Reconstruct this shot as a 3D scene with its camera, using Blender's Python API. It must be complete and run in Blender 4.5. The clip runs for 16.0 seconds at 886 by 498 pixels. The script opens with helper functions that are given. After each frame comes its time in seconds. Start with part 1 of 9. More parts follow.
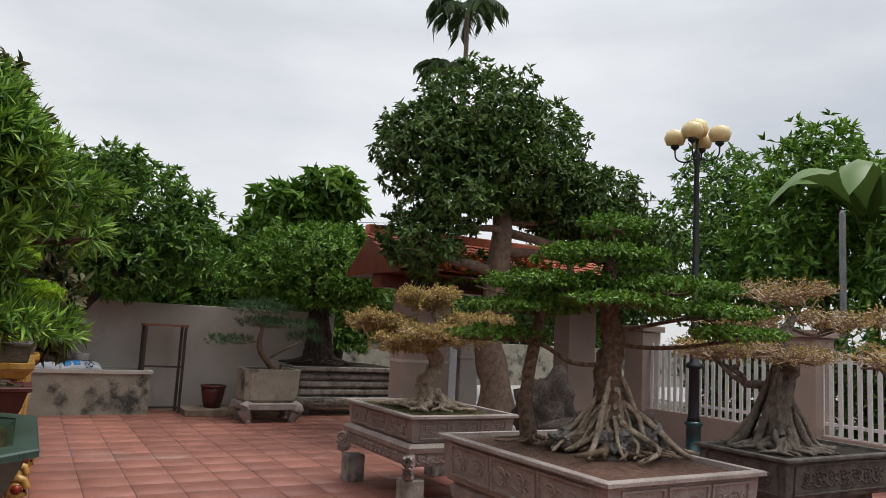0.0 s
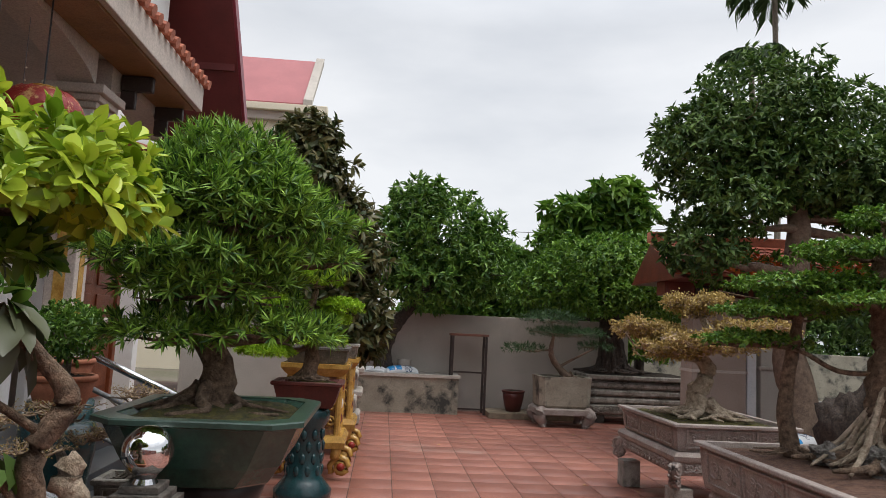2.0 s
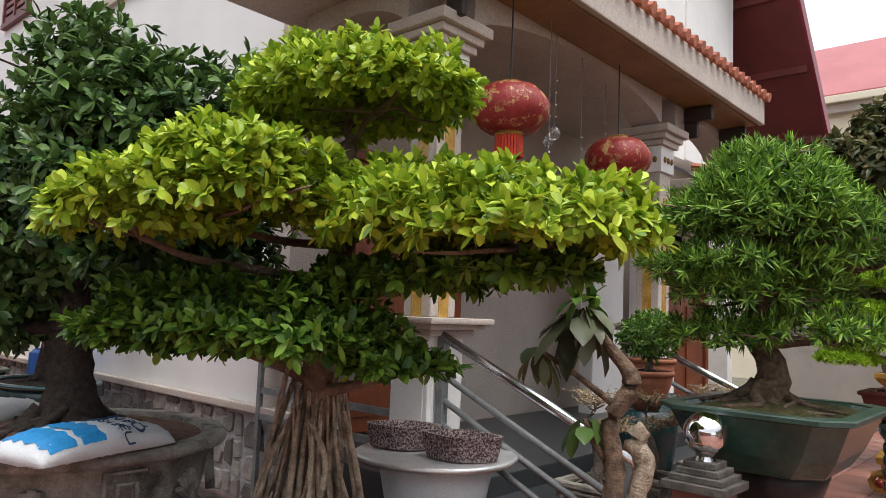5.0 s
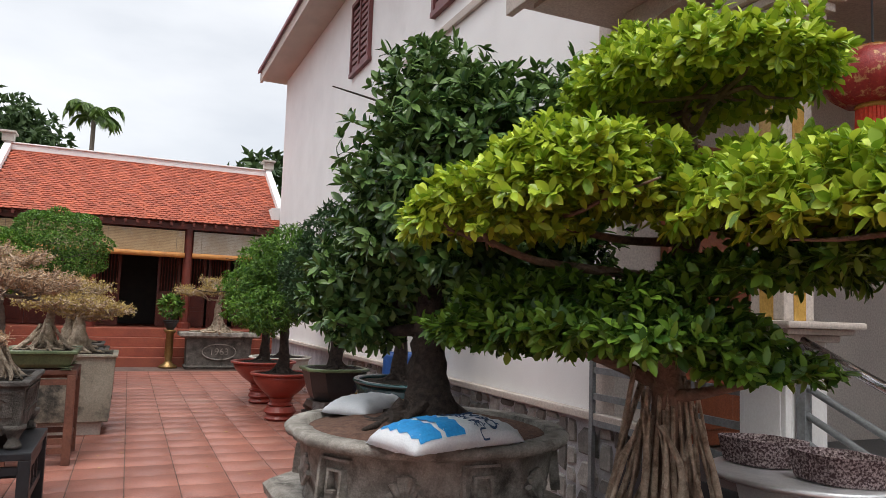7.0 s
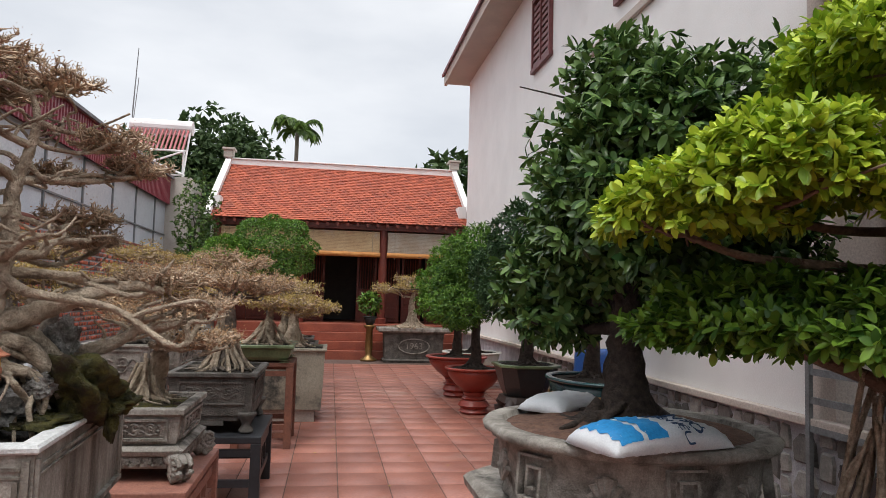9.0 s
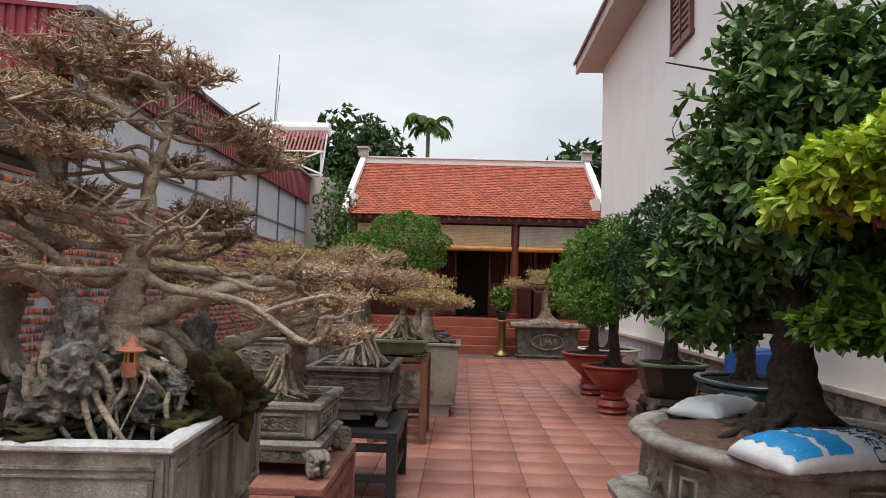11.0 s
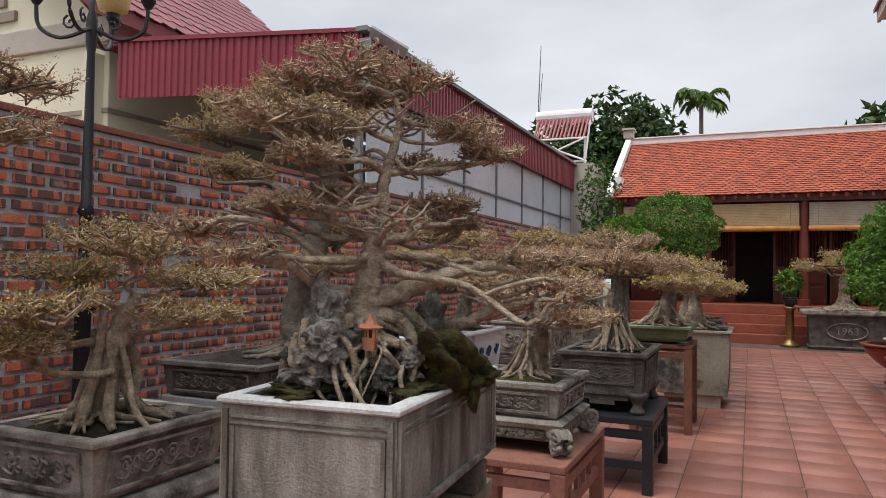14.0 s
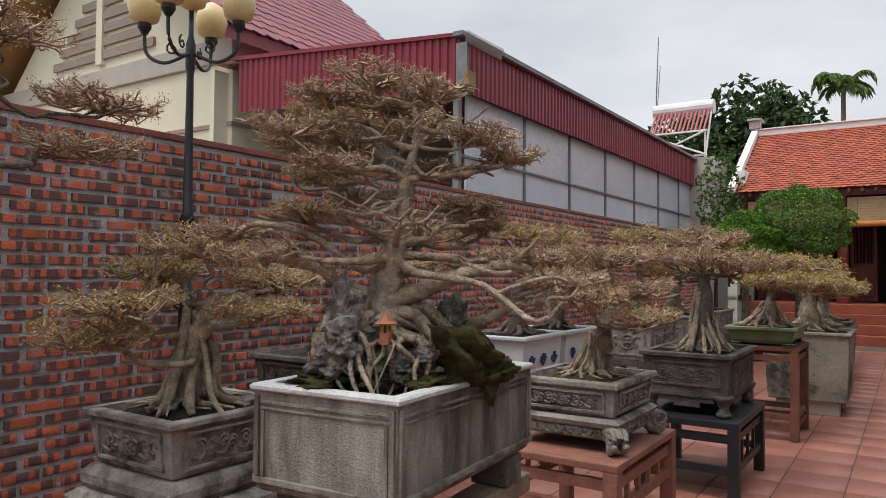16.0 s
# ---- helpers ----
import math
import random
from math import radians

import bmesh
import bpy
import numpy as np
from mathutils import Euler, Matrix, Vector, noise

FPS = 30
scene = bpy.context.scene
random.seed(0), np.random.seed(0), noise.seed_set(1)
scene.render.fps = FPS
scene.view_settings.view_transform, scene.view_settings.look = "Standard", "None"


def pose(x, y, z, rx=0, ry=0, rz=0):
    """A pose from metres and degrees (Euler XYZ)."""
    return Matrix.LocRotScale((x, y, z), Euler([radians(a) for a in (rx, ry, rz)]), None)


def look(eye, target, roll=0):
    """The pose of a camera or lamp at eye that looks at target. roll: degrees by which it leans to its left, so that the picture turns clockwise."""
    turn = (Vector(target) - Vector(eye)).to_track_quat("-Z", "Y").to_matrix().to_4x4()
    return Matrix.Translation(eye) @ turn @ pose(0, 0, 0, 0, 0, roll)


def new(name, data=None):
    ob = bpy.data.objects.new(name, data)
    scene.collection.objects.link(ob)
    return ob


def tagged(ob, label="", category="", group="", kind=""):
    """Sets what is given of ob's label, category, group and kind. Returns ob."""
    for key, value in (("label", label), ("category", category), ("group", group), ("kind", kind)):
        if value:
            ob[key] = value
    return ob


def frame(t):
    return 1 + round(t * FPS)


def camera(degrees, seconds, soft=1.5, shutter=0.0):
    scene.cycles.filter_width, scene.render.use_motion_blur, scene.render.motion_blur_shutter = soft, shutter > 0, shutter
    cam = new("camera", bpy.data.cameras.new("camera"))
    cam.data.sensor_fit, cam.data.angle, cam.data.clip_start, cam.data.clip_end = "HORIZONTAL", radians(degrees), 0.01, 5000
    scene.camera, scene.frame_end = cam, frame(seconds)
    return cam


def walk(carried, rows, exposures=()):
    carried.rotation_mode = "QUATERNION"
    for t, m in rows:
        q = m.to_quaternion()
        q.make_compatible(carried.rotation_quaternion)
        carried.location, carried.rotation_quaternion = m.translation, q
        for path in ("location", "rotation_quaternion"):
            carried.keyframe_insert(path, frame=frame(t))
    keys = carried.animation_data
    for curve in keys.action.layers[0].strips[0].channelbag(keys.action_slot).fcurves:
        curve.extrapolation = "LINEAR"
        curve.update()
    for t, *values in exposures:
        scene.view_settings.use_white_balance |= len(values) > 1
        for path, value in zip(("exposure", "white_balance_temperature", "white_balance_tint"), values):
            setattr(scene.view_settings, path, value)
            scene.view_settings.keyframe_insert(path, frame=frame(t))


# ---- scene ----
cam = camera(64.0, 16.0, soft=0.5)

PATH = [
    (0, (0.243, 0.902, 1.529), (1.233, 2.625, 1.76), 3.1),
    (0.5, (0.404, 0.761, 1.546), (1.157, 2.6, 1.773), 3.0),
    (1, (0.531, 0.649, 1.541), (1.084, 2.558, 1.765), 2.9),
    (1.5, (0.568, 0.547, 1.531), (0.939, 2.5, 1.752), 2.8),
    (2, (0.638, 0.396, 1.525), (0.792, 2.378, 1.741), 2.8),
    (2.5, (0.792, 0.341, 1.525), (0.702, 2.328, 1.737), 2.6),
    (3, (0.959, 0.286, 1.509), (0.579, 2.239, 1.713), 2.5),
    (3.5, (0.986, 0.254, 1.502), (0.326, 2.132, 1.697), 2.6),
    (4, (0.981, 0.17, 1.498), (0.05, 1.93, 1.684), 2.5),
    (4.5, (1.044, 0.083, 1.5), (-0.105, 1.71, 1.68), 2.3),
    (4.7, (1.059, 0.052, 1.496), (-0.168, 1.621, 1.675), 2.3),
    (6.8, (0.905, -0.065, 1.445), (-0.873, 0.832, 1.625), 2.0),
    (7, (0.906, -0.061, 1.441), (-0.919, 0.739, 1.618), 2.0),
    (7.5, (0.927, -0.072, 1.443), (-0.991, 0.469, 1.611), 2.0),
    (8, (0.972, -0.084, 1.448), (-0.986, 0.29, 1.607), 1.8),
    (10.3, (0.797, -0.143, 1.47), (-1.185, 0.096, 1.603), 1.4),
    (10.5, (0.785, -0.146, 1.468), (-1.204, 0.018, 1.599), 1.4),
    (11, (0.729, -0.121, 1.46), (-1.266, -0.18, 1.581), 1.6),
    (11.5, (0.672, -0.065, 1.449), (-1.303, -0.363, 1.558), 1.5),
    (12, (0.631, -0.033, 1.448), (-1.303, -0.532, 1.54), 1.3),
    (12.5, (0.626, -0.031, 1.446), (-1.268, -0.669, 1.525), 1.2),
    (13, (0.643, -0.031, 1.451), (-1.23, -0.727, 1.523), 1.0),
    (13.5, (0.687, -0.012, 1.456), (-1.169, -0.756, 1.525), 0.9),
    (14, (0.768, 0.054, 1.453), (-1.066, -0.742, 1.521), 0.8),
    (14.5, (0.815, 0.123, 1.454), (-1.0, -0.714, 1.521), 0.8),
    (15, (0.768, 0.253, 1.45), (-1.025, -0.631, 1.516), 0.6),
    (15.5, (0.719, 0.361, 1.452), (-1.025, -0.616, 1.517), 0.5),
    (16, (0.71, 0.396, 1.455), (-0.956, -0.709, 1.519), 0.5),
]
walk(cam, [(t, look(e, g, r)) for t, e, g, r in PATH], [(0, 0.0), (2, 0.1), (3.5, 0.38), (4.5, 0.54), (7, 0.39), (11, 0.22), (16, 0.08)])

# ---------- world and light ----------
world = bpy.data.worlds.new("overcast_sky")
scene.world = world
world.use_nodes = True
wn, wl = world.node_tree.nodes, world.node_tree.links
wn.clear()
w_out = wn.new("ShaderNodeOutputWorld")
w_bg = wn.new("ShaderNodeBackground")
w_sky = wn.new("ShaderNodeTexSky")
w_sky.sky_type, w_sky.sun_disc = "NISHITA", False
w_sky.sun_elevation, w_sky.sun_rotation = radians(48), radians(60)
w_scale = wn.new("ShaderNodeMixRGB")
w_scale.blend_type, w_scale.inputs[0].default_value = "MULTIPLY", 1.0
w_scale.inputs[2].default_value = (0.09, 0.09, 0.09, 1)
w_tc = wn.new("ShaderNodeTexCoord")
w_map = wn.new("ShaderNodeMapping")
w_map.inputs["Scale"].default_value = (1.0, 1.0, 3.0)
w_noise = wn.new("ShaderNodeTexNoise")
w_noise.inputs["Scale"].default_value, w_noise.inputs["Detail"].default_value = 1.6, 6
w_noise.inputs["Roughness"].default_value = 0.5
w_ramp = wn.new("ShaderNodeValToRGB")
w_ramp.color_ramp.elements[0].position, w_ramp.color_ramp.elements[1].position = 0.34, 0.66
w_ramp.color_ramp.elements[0].color = (0.58, 0.61, 0.66, 1)
w_ramp.color_ramp.elements[1].color = (0.90, 0.91, 0.93, 1)
w_mix = wn.new("ShaderNodeMixRGB")
w_mix.inputs[0].default_value = 0.88
wl.new(w_sky.outputs[0], w_scale.inputs[1])
wl.new(w_tc.outputs["Generated"], w_map.inputs[0])
wl.new(w_map.outputs[0], w_noise.inputs["Vector"])
wl.new(w_noise.outputs["Fac"], w_ramp.inputs[0])
wl.new(w_scale.outputs[0], w_mix.inputs[1])
wl.new(w_ramp.outputs[0], w_mix.inputs[2])
wl.new(w_mix.outputs[0], w_bg.inputs[0])
# an overcast sky is brighter overhead than at the horizon
w_sep = wn.new("ShaderNodeSeparateXYZ")
w_zen = wn.new("ShaderNodeMapRange")
w_zen.inputs["From Min"].default_value, w_zen.inputs["From Max"].default_value = 0.4, 1.0
w_zen.inputs["To Min"].default_value, w_zen.inputs["To Max"].default_value = 1.0, 2.6
wl.new(w_tc.outputs["Generated"], w_sep.inputs[0])
wl.new(w_sep.outputs["Z"], w_zen.inputs["Value"])
wl.new(w_zen.outputs[0], w_bg.inputs[1])
wl.new(w_bg.outputs[0], w_out.inputs[0])
sun_data = bpy.data.lights.new("sun", "SUN")
sun_data.energy, sun_data.angle, sun_data.color = 2.1, radians(30), (1.0, 0.96, 0.9)
sun = new("sun", sun_data)
sun.matrix_world = look((4, -2, 12), (0, 0, 0))


# ---------- helpers ----------
R = random.Random(7)


def part(name, bm, material, parent=None, label=""):
    me = bpy.data.meshes.new(name)
    bm.to_mesh(me)
    bm.free()
    return part_mesh(name, me, material, parent, label)


def part_mesh(name, me, material, parent=None, label=""):
    if material and not me.materials:
        me.materials.append(material)
    ob = new(name, me)
    if parent:
        ob.parent = parent
    if label:
        ob["label"] = label
    return ob


def thing(name, at, label, category, group="", kind="", turn=0):
    e = new(name)
    e.empty_display_size = 0.1
    e.matrix_basis = pose(*at, 0, 0, turn)
    return tagged(e, label, category, group, kind)


def smooth(ob, angle=0.6):
    for p in ob.data.polygons:
        p.use_smooth = True
    return ob


def box(bm, x0, x1, y0, y1, z0, z1, bevel=0.0):
    vs = [bm.verts.new(c) for c in ((x0, y0, z0), (x1, y0, z0), (x1, y1, z0), (x0, y1, z0),
                                    (x0, y0, z1), (x1, y0, z1), (x1, y1, z1), (x0, y1, z1))]
    fs = [bm.faces.new([vs[i] for i in f]) for f in ((0, 3, 2, 1), (4, 5, 6, 7), (0, 1, 5, 4), (1, 2, 6, 5), (2, 3, 7, 6), (3, 0, 4, 7))]
    if bevel:
        es = list({e for f in fs for e in f.edges})
        bmesh.ops.bevel(bm, geom=es, offset=bevel, segments=2, profile=0.6, affect="EDGES")
    return bm


def boxed(x0, x1, y0, y1, z0, z1, bevel=0.0):
    return box(bmesh.new(), x0, x1, y0, y1, z0, z1, bevel)


def ring_skin(bm, rings, close_first=True, close_last=True, cyclic=False):
    vr = [[bm.verts.new(p) for p in r] for r in rings]
    n = len(vr[0])
    pairs = list(zip(vr, vr[1:])) + ([(vr[-1], vr[0])] if cyclic else [])
    for a, b in pairs:
        for i in range(n):
            bm.faces.new((a[i], a[(i + 1) % n], b[(i + 1) % n], b[i]))
    if close_first:
        bm.faces.new(vr[0][::-1])
    if close_last:
        bm.faces.new(vr[-1])
    return bm


def lathe(profile, seg=28, bm=None, sx=1.0, sy=1.0, cx=0.0, cy=0.0, wave=None):
    """A turned solid from (radius, height) pairs."""
    bm = bm or bmesh.new()
    rings = []
    for r, z in profile:
        rr = []
        for i in range(seg):
            a = 2 * math.pi * i / seg
            k = r * (wave(a) if wave else 1)
            rr.append((cx + k * math.cos(a) * sx, cy + k * math.sin(a) * sy, z))
        rings.append(rr)
    return ring_skin(bm, rings)


def rect_ring(hx, hy, z, cut=0.0):
    if cut <= 0:
        return [(-hx, -hy, z), (hx, -hy, z), (hx, hy, z), (-hx, hy, z)]
    c = cut
    return [(-hx + c, -hy, z), (hx - c, -hy, z), (hx, -hy + c, z), (hx, hy - c, z),
            (hx - c, hy, z), (-hx + c, hy, z), (-hx, hy - c, z), (-hx, -hy + c, z)]


def rect_lathe(profile, hx, hy, cut=0.0, bm=None):
    """A rectangular vessel: (offset from the half sizes, height) pairs."""
    bm = bm or bmesh.new()
    return ring_skin(bm, [rect_ring(hx + o, hy + o, z, cut) for o, z in profile])


def tube(bm, pts, radii, seg=8, caps=True, lump=0.0, rng=None):
    """A tapered tube along points."""
    pts = [Vector(p) for p in pts]
    rings = []
    ref = Vector((0.31, 0.17, 0.93))
    for i, p in enumerate(pts):
        d = (pts[min(i + 1, len(pts) - 1)] - pts[max(i - 1, 0)])
        d = d.normalized() if d.length > 1e-9 else Vector((0, 0, 1))
        u = d.cross(ref)
        if u.length < 0.05:
            u = d.cross(Vector((1, 0, 0)))
        u.normalize()
        v = d.cross(u)
        r = radii[i] if not isinstance(radii, (int, float)) else radii
        ring = []
        for k in range(seg):
            a = 2 * math.pi * k / seg
            rr = r * (1 + (lump * (rng.random() - 0.5) * 2 if lump else 0))
            ring.append(p + (u * math.cos(a) + v * math.sin(a)) * rr)
        rings.append(ring)
    return ring_skin(bm, rings, caps, caps)


def bend(pts, n=4):
    """A smooth line through points (Catmull-Rom)."""
    pts = [Vector(p) for p in pts]
    out = []
    for i in range(len(pts) - 1):
        p0, p1, p2, p3 = pts[max(i - 1, 0)], pts[i], pts[i + 1], pts[min(i + 2, len(pts) - 1)]
        for k in range(n):
            t = k / n
            out.append(0.5 * ((2 * p1) + (p2 - p0) * t + (2 * p0 - 5 * p1 + 4 * p2 - p3) * t * t + (3 * p1 - p0 - 3 * p2 + p3) * t ** 3))
    out.append(pts[-1])
    return out


def lerp_list(vals, m):
    n = len(vals) - 1
    return [vals[min(int(i * n / (m - 1)), n - 1)] + (vals[min(int(i * n / (m - 1)), n - 1) + 1] - vals[min(int(i * n / (m - 1)), n - 1)]) * (i * n / (m - 1) - min(int(i * n / (m - 1)), n - 1)) for i in range(m)]


# ---------- materials ----------
def mat(name, c1, c2=None, rough=0.8, scale=6.0, bump=0.15, fine=60.0, metal=0.0, spread=(0.35, 0.65), third=None, third_scale=2.0,
        island=0.0, objrand=0.0, streak=False, spec=0.4, fine_mix=0.6, coat=0.0, third_at=(0.55, 0.72), world=False):
    """A surface with blotches of two colours, fine grain, optional stains and relief."""
    m = bpy.data.materials.new(name)
    m.use_nodes = True
    n, l = m.node_tree.nodes, m.node_tree.links
    b = n["Principled BSDF"]
    b.inputs["Roughness"].default_value, b.inputs["Metallic"].default_value = rough, metal
    b.inputs["Specular IOR Level"].default_value = spec
    if coat:
        b.inputs["Coat Weight"].default_value, b.inputs["Coat Roughness"].default_value = coat, 0.15
    c2 = c2 or tuple(x * 0.7 for x in c1)
    tc = n.new("ShaderNodeTexCoord")
    mp = n.new("ShaderNodeMapping")
    place = n.new("ShaderNodeNewGeometry").outputs["Position"] if world else tc.outputs["Object"]
    l.new(place, mp.inputs[0])
    if streak:
        mp.inputs["Scale"].default_value = (1, 1, 0.22)
    t1 = n.new("ShaderNodeTexNoise")
    t1.inputs["Scale"].default_value, t1.inputs["Detail"].default_value, t1.inputs["Roughness"].default_value = scale, 7, 0.6
    l.new(mp.outputs[0], t1.inputs["Vector"])
    ramp = n.new("ShaderNodeValToRGB")
    ramp.color_ramp.elements[0].position, ramp.color_ramp.elements[1].position = spread
    ramp.color_ramp.elements[0].color, ramp.color_ramp.elements[1].color = (*c1, 1), (*c2, 1)
    l.new(t1.outputs["Fac"], ramp.inputs[0])
    col = ramp.outputs[0]
    if third:
        t3 = n.new("ShaderNodeTexNoise")
        t3.inputs["Scale"].default_value, t3.inputs["Detail"].default_value, t3.inputs["Roughness"].default_value = third_scale, 8, 0.65
        l.new(mp.outputs[0], t3.inputs["Vector"])
        r3 = n.new("ShaderNodeValToRGB")
        r3.color_ramp.elements[0].position, r3.color_ramp.elements[1].position = third_at
        l.new(t3.outputs["Fac"], r3.inputs[0])
        x = n.new("ShaderNodeMixRGB")
        x.inputs[2].default_value = (*third, 1)
        l.new(r3.outputs[0], x.inputs[0])
        l.new(col, x.inputs[1])
        col = x.outputs[0]
    t2 = n.new("ShaderNodeTexNoise")
    t2.inputs["Scale"].default_value, t2.inputs["Detail"].default_value, t2.inputs["Roughness"].default_value = fine, 6, 0.68
    l.new(place, t2.inputs["Vector"])
    if fine_mix:
        g = n.new("ShaderNodeMixRGB")
        g.blend_type, g.inputs[0].default_value = "OVERLAY", fine_mix
        l.new(col, g.inputs[1])
        l.new(t2.outputs["Fac"], g.inputs[2])
        col = g.outputs[0]
    for amount, node, out in ((island, "ShaderNodeNewGeometry", "Random Per Island"), (objrand, "ShaderNodeObjectInfo", "Random")):
        if amount:
            rn = n.new(node)
            mr = n.new("ShaderNodeMapRange")
            mr.inputs["To Min"].default_value, mr.inputs["To Max"].default_value = 1 - amount, 1 + amount
            l.new(rn.outputs[out], mr.inputs["Value"])
            hs = n.new("ShaderNodeHueSaturation")
            l.new(mr.outputs[0], hs.inputs["Value"])
            l.new(col, hs.inputs["Color"])
            col = hs.outputs[0]
    l.new(col, b.inputs["Base Color"])
    if bump:
        bp = n.new("ShaderNodeBump")
        bp.inputs["Strength"].default_value, bp.inputs["Distance"].default_value = min(bump * 1.4, 1.0), 0.025
        add = n.new("ShaderNodeMath")
        l.new(t1.outputs["Fac"], add.inputs[0])
        l.new(t2.outputs["Fac"], add.inputs[1])
        l.new(add.outputs[0], bp.inputs["Height"])
        l.new(bp.outputs[0], b.inputs["Normal"])
    return m


def leaf_mat(name, c1, c2, rough=0.45, glow=0.25, hue=0.0):
    """Leaves that let a little light through, each its own shade between two greens."""
    m = bpy.data.materials.new(name)
    m.use_nodes = True
    n, l = m.node_tree.nodes, m.node_tree.links
    b, out = n["Principled BSDF"], n["Material Output"]
    b.inputs["Roughness"].default_value = rough
    b.inputs["Specular IOR Level"].default_value = 0.3
    geo = n.new("ShaderNodeNewGeometry")
    ramp = n.new("ShaderNodeValToRGB")
    ramp.color_ramp.elements[0].color, ramp.color_ramp.elements[1].color = (*c1, 1), (*c2, 1)
    l.new(geo.outputs["Random Per Island"], ramp.inputs[0])
    l.new(ramp.outputs[0], b.inputs["Base Color"])
    tr = n.new("ShaderNodeBsdfTranslucent")
    l.new(ramp.outputs[0], tr.inputs[0])
    mx = n.new("ShaderNodeMixShader")
    mx.inputs[0].default_value = glow
    l.new(b.outputs[0], mx.inputs[1])
    l.new(tr.outputs[0], mx.inputs[2])
    l.new(mx.outputs[0], out.inputs[0])
    return m


def brick_mat():
    """Kiln-striped bricks: short red and burnt blocks along each one, with worn, blurred edges."""
    m = mat("burnt_brick", (0.56, 0.155, 0.08), (0.40, 0.11, 0.065), 0.88, 18, 0.4, 90, island=0.2, objrand=0.2)
    n, l = m.node_tree.nodes, m.node_tree.links
    b = n["Principled BSDF"]
    base = b.inputs["Base Color"].links[0].from_socket
    geo = n.new("ShaderNodeNewGeometry")
    wob = n.new("ShaderNodeTexNoise")
    wob.inputs["Scale"].default_value, wob.inputs["Detail"].default_value = 22, 4
    l.new(geo.outputs["Position"], wob.inputs["Vector"])
    sep = n.new("ShaderNodeSeparateXYZ")
    l.new(geo.outputs["Position"], sep.inputs[0])
    x = n.new("ShaderNodeMath")
    x.operation, x.inputs[1].default_value = "MULTIPLY", 30.0
    l.new(sep.outputs["X"], x.inputs[0])
    x2 = n.new("ShaderNodeMath")
    x2.operation = "MULTIPLY_ADD"
    x2.inputs[1].default_value = 0.9
    l.new(wob.outputs["Fac"], x2.inputs[0])
    l.new(x.outputs[0], x2.inputs[2])
    xf = n.new("ShaderNodeMath")
    xf.operation = "FLOOR"
    l.new(x2.outputs[0], xf.inputs[0])
    z = n.new("ShaderNodeMath")
    z.operation, z.inputs[1].default_value = "MULTIPLY_ADD", 1 / 0.073
    z.inputs[2].default_value = -0.048
    l.new(sep.outputs["Z"], z.inputs[0])
    zf = n.new("ShaderNodeMath")
    zf.operation = "FLOOR"
    l.new(z.outputs[0], zf.inputs[0])
    cell = n.new("ShaderNodeCombineXYZ")
    l.new(xf.outputs[0], cell.inputs[0])
    l.new(zf.outputs[0], cell.inputs[1])
    wn2 = n.new("ShaderNodeTexWhiteNoise")
    l.new(cell.outputs[0], wn2.inputs["Vector"])
    rp = n.new("ShaderNodeValToRGB")
    rp.color_ramp.elements[0].position, rp.color_ramp.elements[1].position = 0.44, 0.52
    rp.color_ramp.elements[0].color, rp.color_ramp.elements[1].color = (0.92, 0.92, 0.92, 1), (0.0, 0.0, 0.0, 1)
    l.new(wn2.outputs["Value"], rp.inputs[0])
    dark = n.new("ShaderNodeMixRGB")
    dark.inputs[2].default_value = (0.115, 0.07, 0.068, 1)
    l.new(rp.outputs[0], dark.inputs[0])
    l.new(base, dark.inputs[1])
    # smears of blue-grey mortar
    sm = n.new("ShaderNodeTexNoise")
    sm.inputs["Scale"].default_value, sm.inputs["Detail"].default_value = 9, 6
    l.new(geo.outputs["Position"], sm.inputs["Vector"])
    rs = n.new("ShaderNodeValToRGB")
    rs.color_ramp.elements[0].position, rs.color_ramp.elements[1].position = 0.61, 0.7
    rs.color_ramp.elements[1].color = (0.7, 0.7, 0.7, 1)
    l.new(sm.outputs["Fac"], rs.inputs[0])
    mo = n.new("ShaderNodeMixRGB")
    mo.inputs[2].default_value = (0.30, 0.29, 0.30, 1)
    l.new(rs.outputs[0], mo.inputs[0])
    l.new(dark.outputs[0], mo.inputs[1])
    l.new(mo.outputs[0], b.inputs["Base Color"])
    return m


# ---------- surfaces ----------
M_TILE = mat("terracotta_tile", (0.32, 0.132, 0.097), (0.215, 0.086, 0.065), 0.42, 1.3, 0.1, 40, third=(0.33, 0.225, 0.19), third_scale=0.6, objrand=0.12, island=0.12, third_at=(0.57, 0.76), world=True)
M_JOINT = mat("floor_joint", (0.075, 0.045, 0.038), (0.12, 0.08, 0.065), 0.9, 3, 0.2)
M_EARTH = mat("far_ground", (0.16, 0.14, 0.11), (0.10, 0.10, 0.06), 0.95, 0.4, 0.2)
M_BRICK = brick_mat()
M_MORTAR = mat("grey_mortar", (0.52, 0.515, 0.54), (0.34, 0.335, 0.355), 0.95, 5, 0.5, 70)
M_WHITE = mat("white_render", (0.80, 0.78, 0.77), (0.74, 0.72, 0.71), 0.85, 1.5, 0.05, 80, third=(0.62, 0.60, 0.58), third_scale=0.8, third_at=(0.6, 0.85))
M_OLDWALL = mat("weathered_wall", (0.48, 0.44, 0.395), (0.38, 0.35, 0.31), 0.9, 1.2, 0.1, 60, third=(0.30, 0.27, 0.24), third_scale=1.1, third_at=(0.55, 0.8))
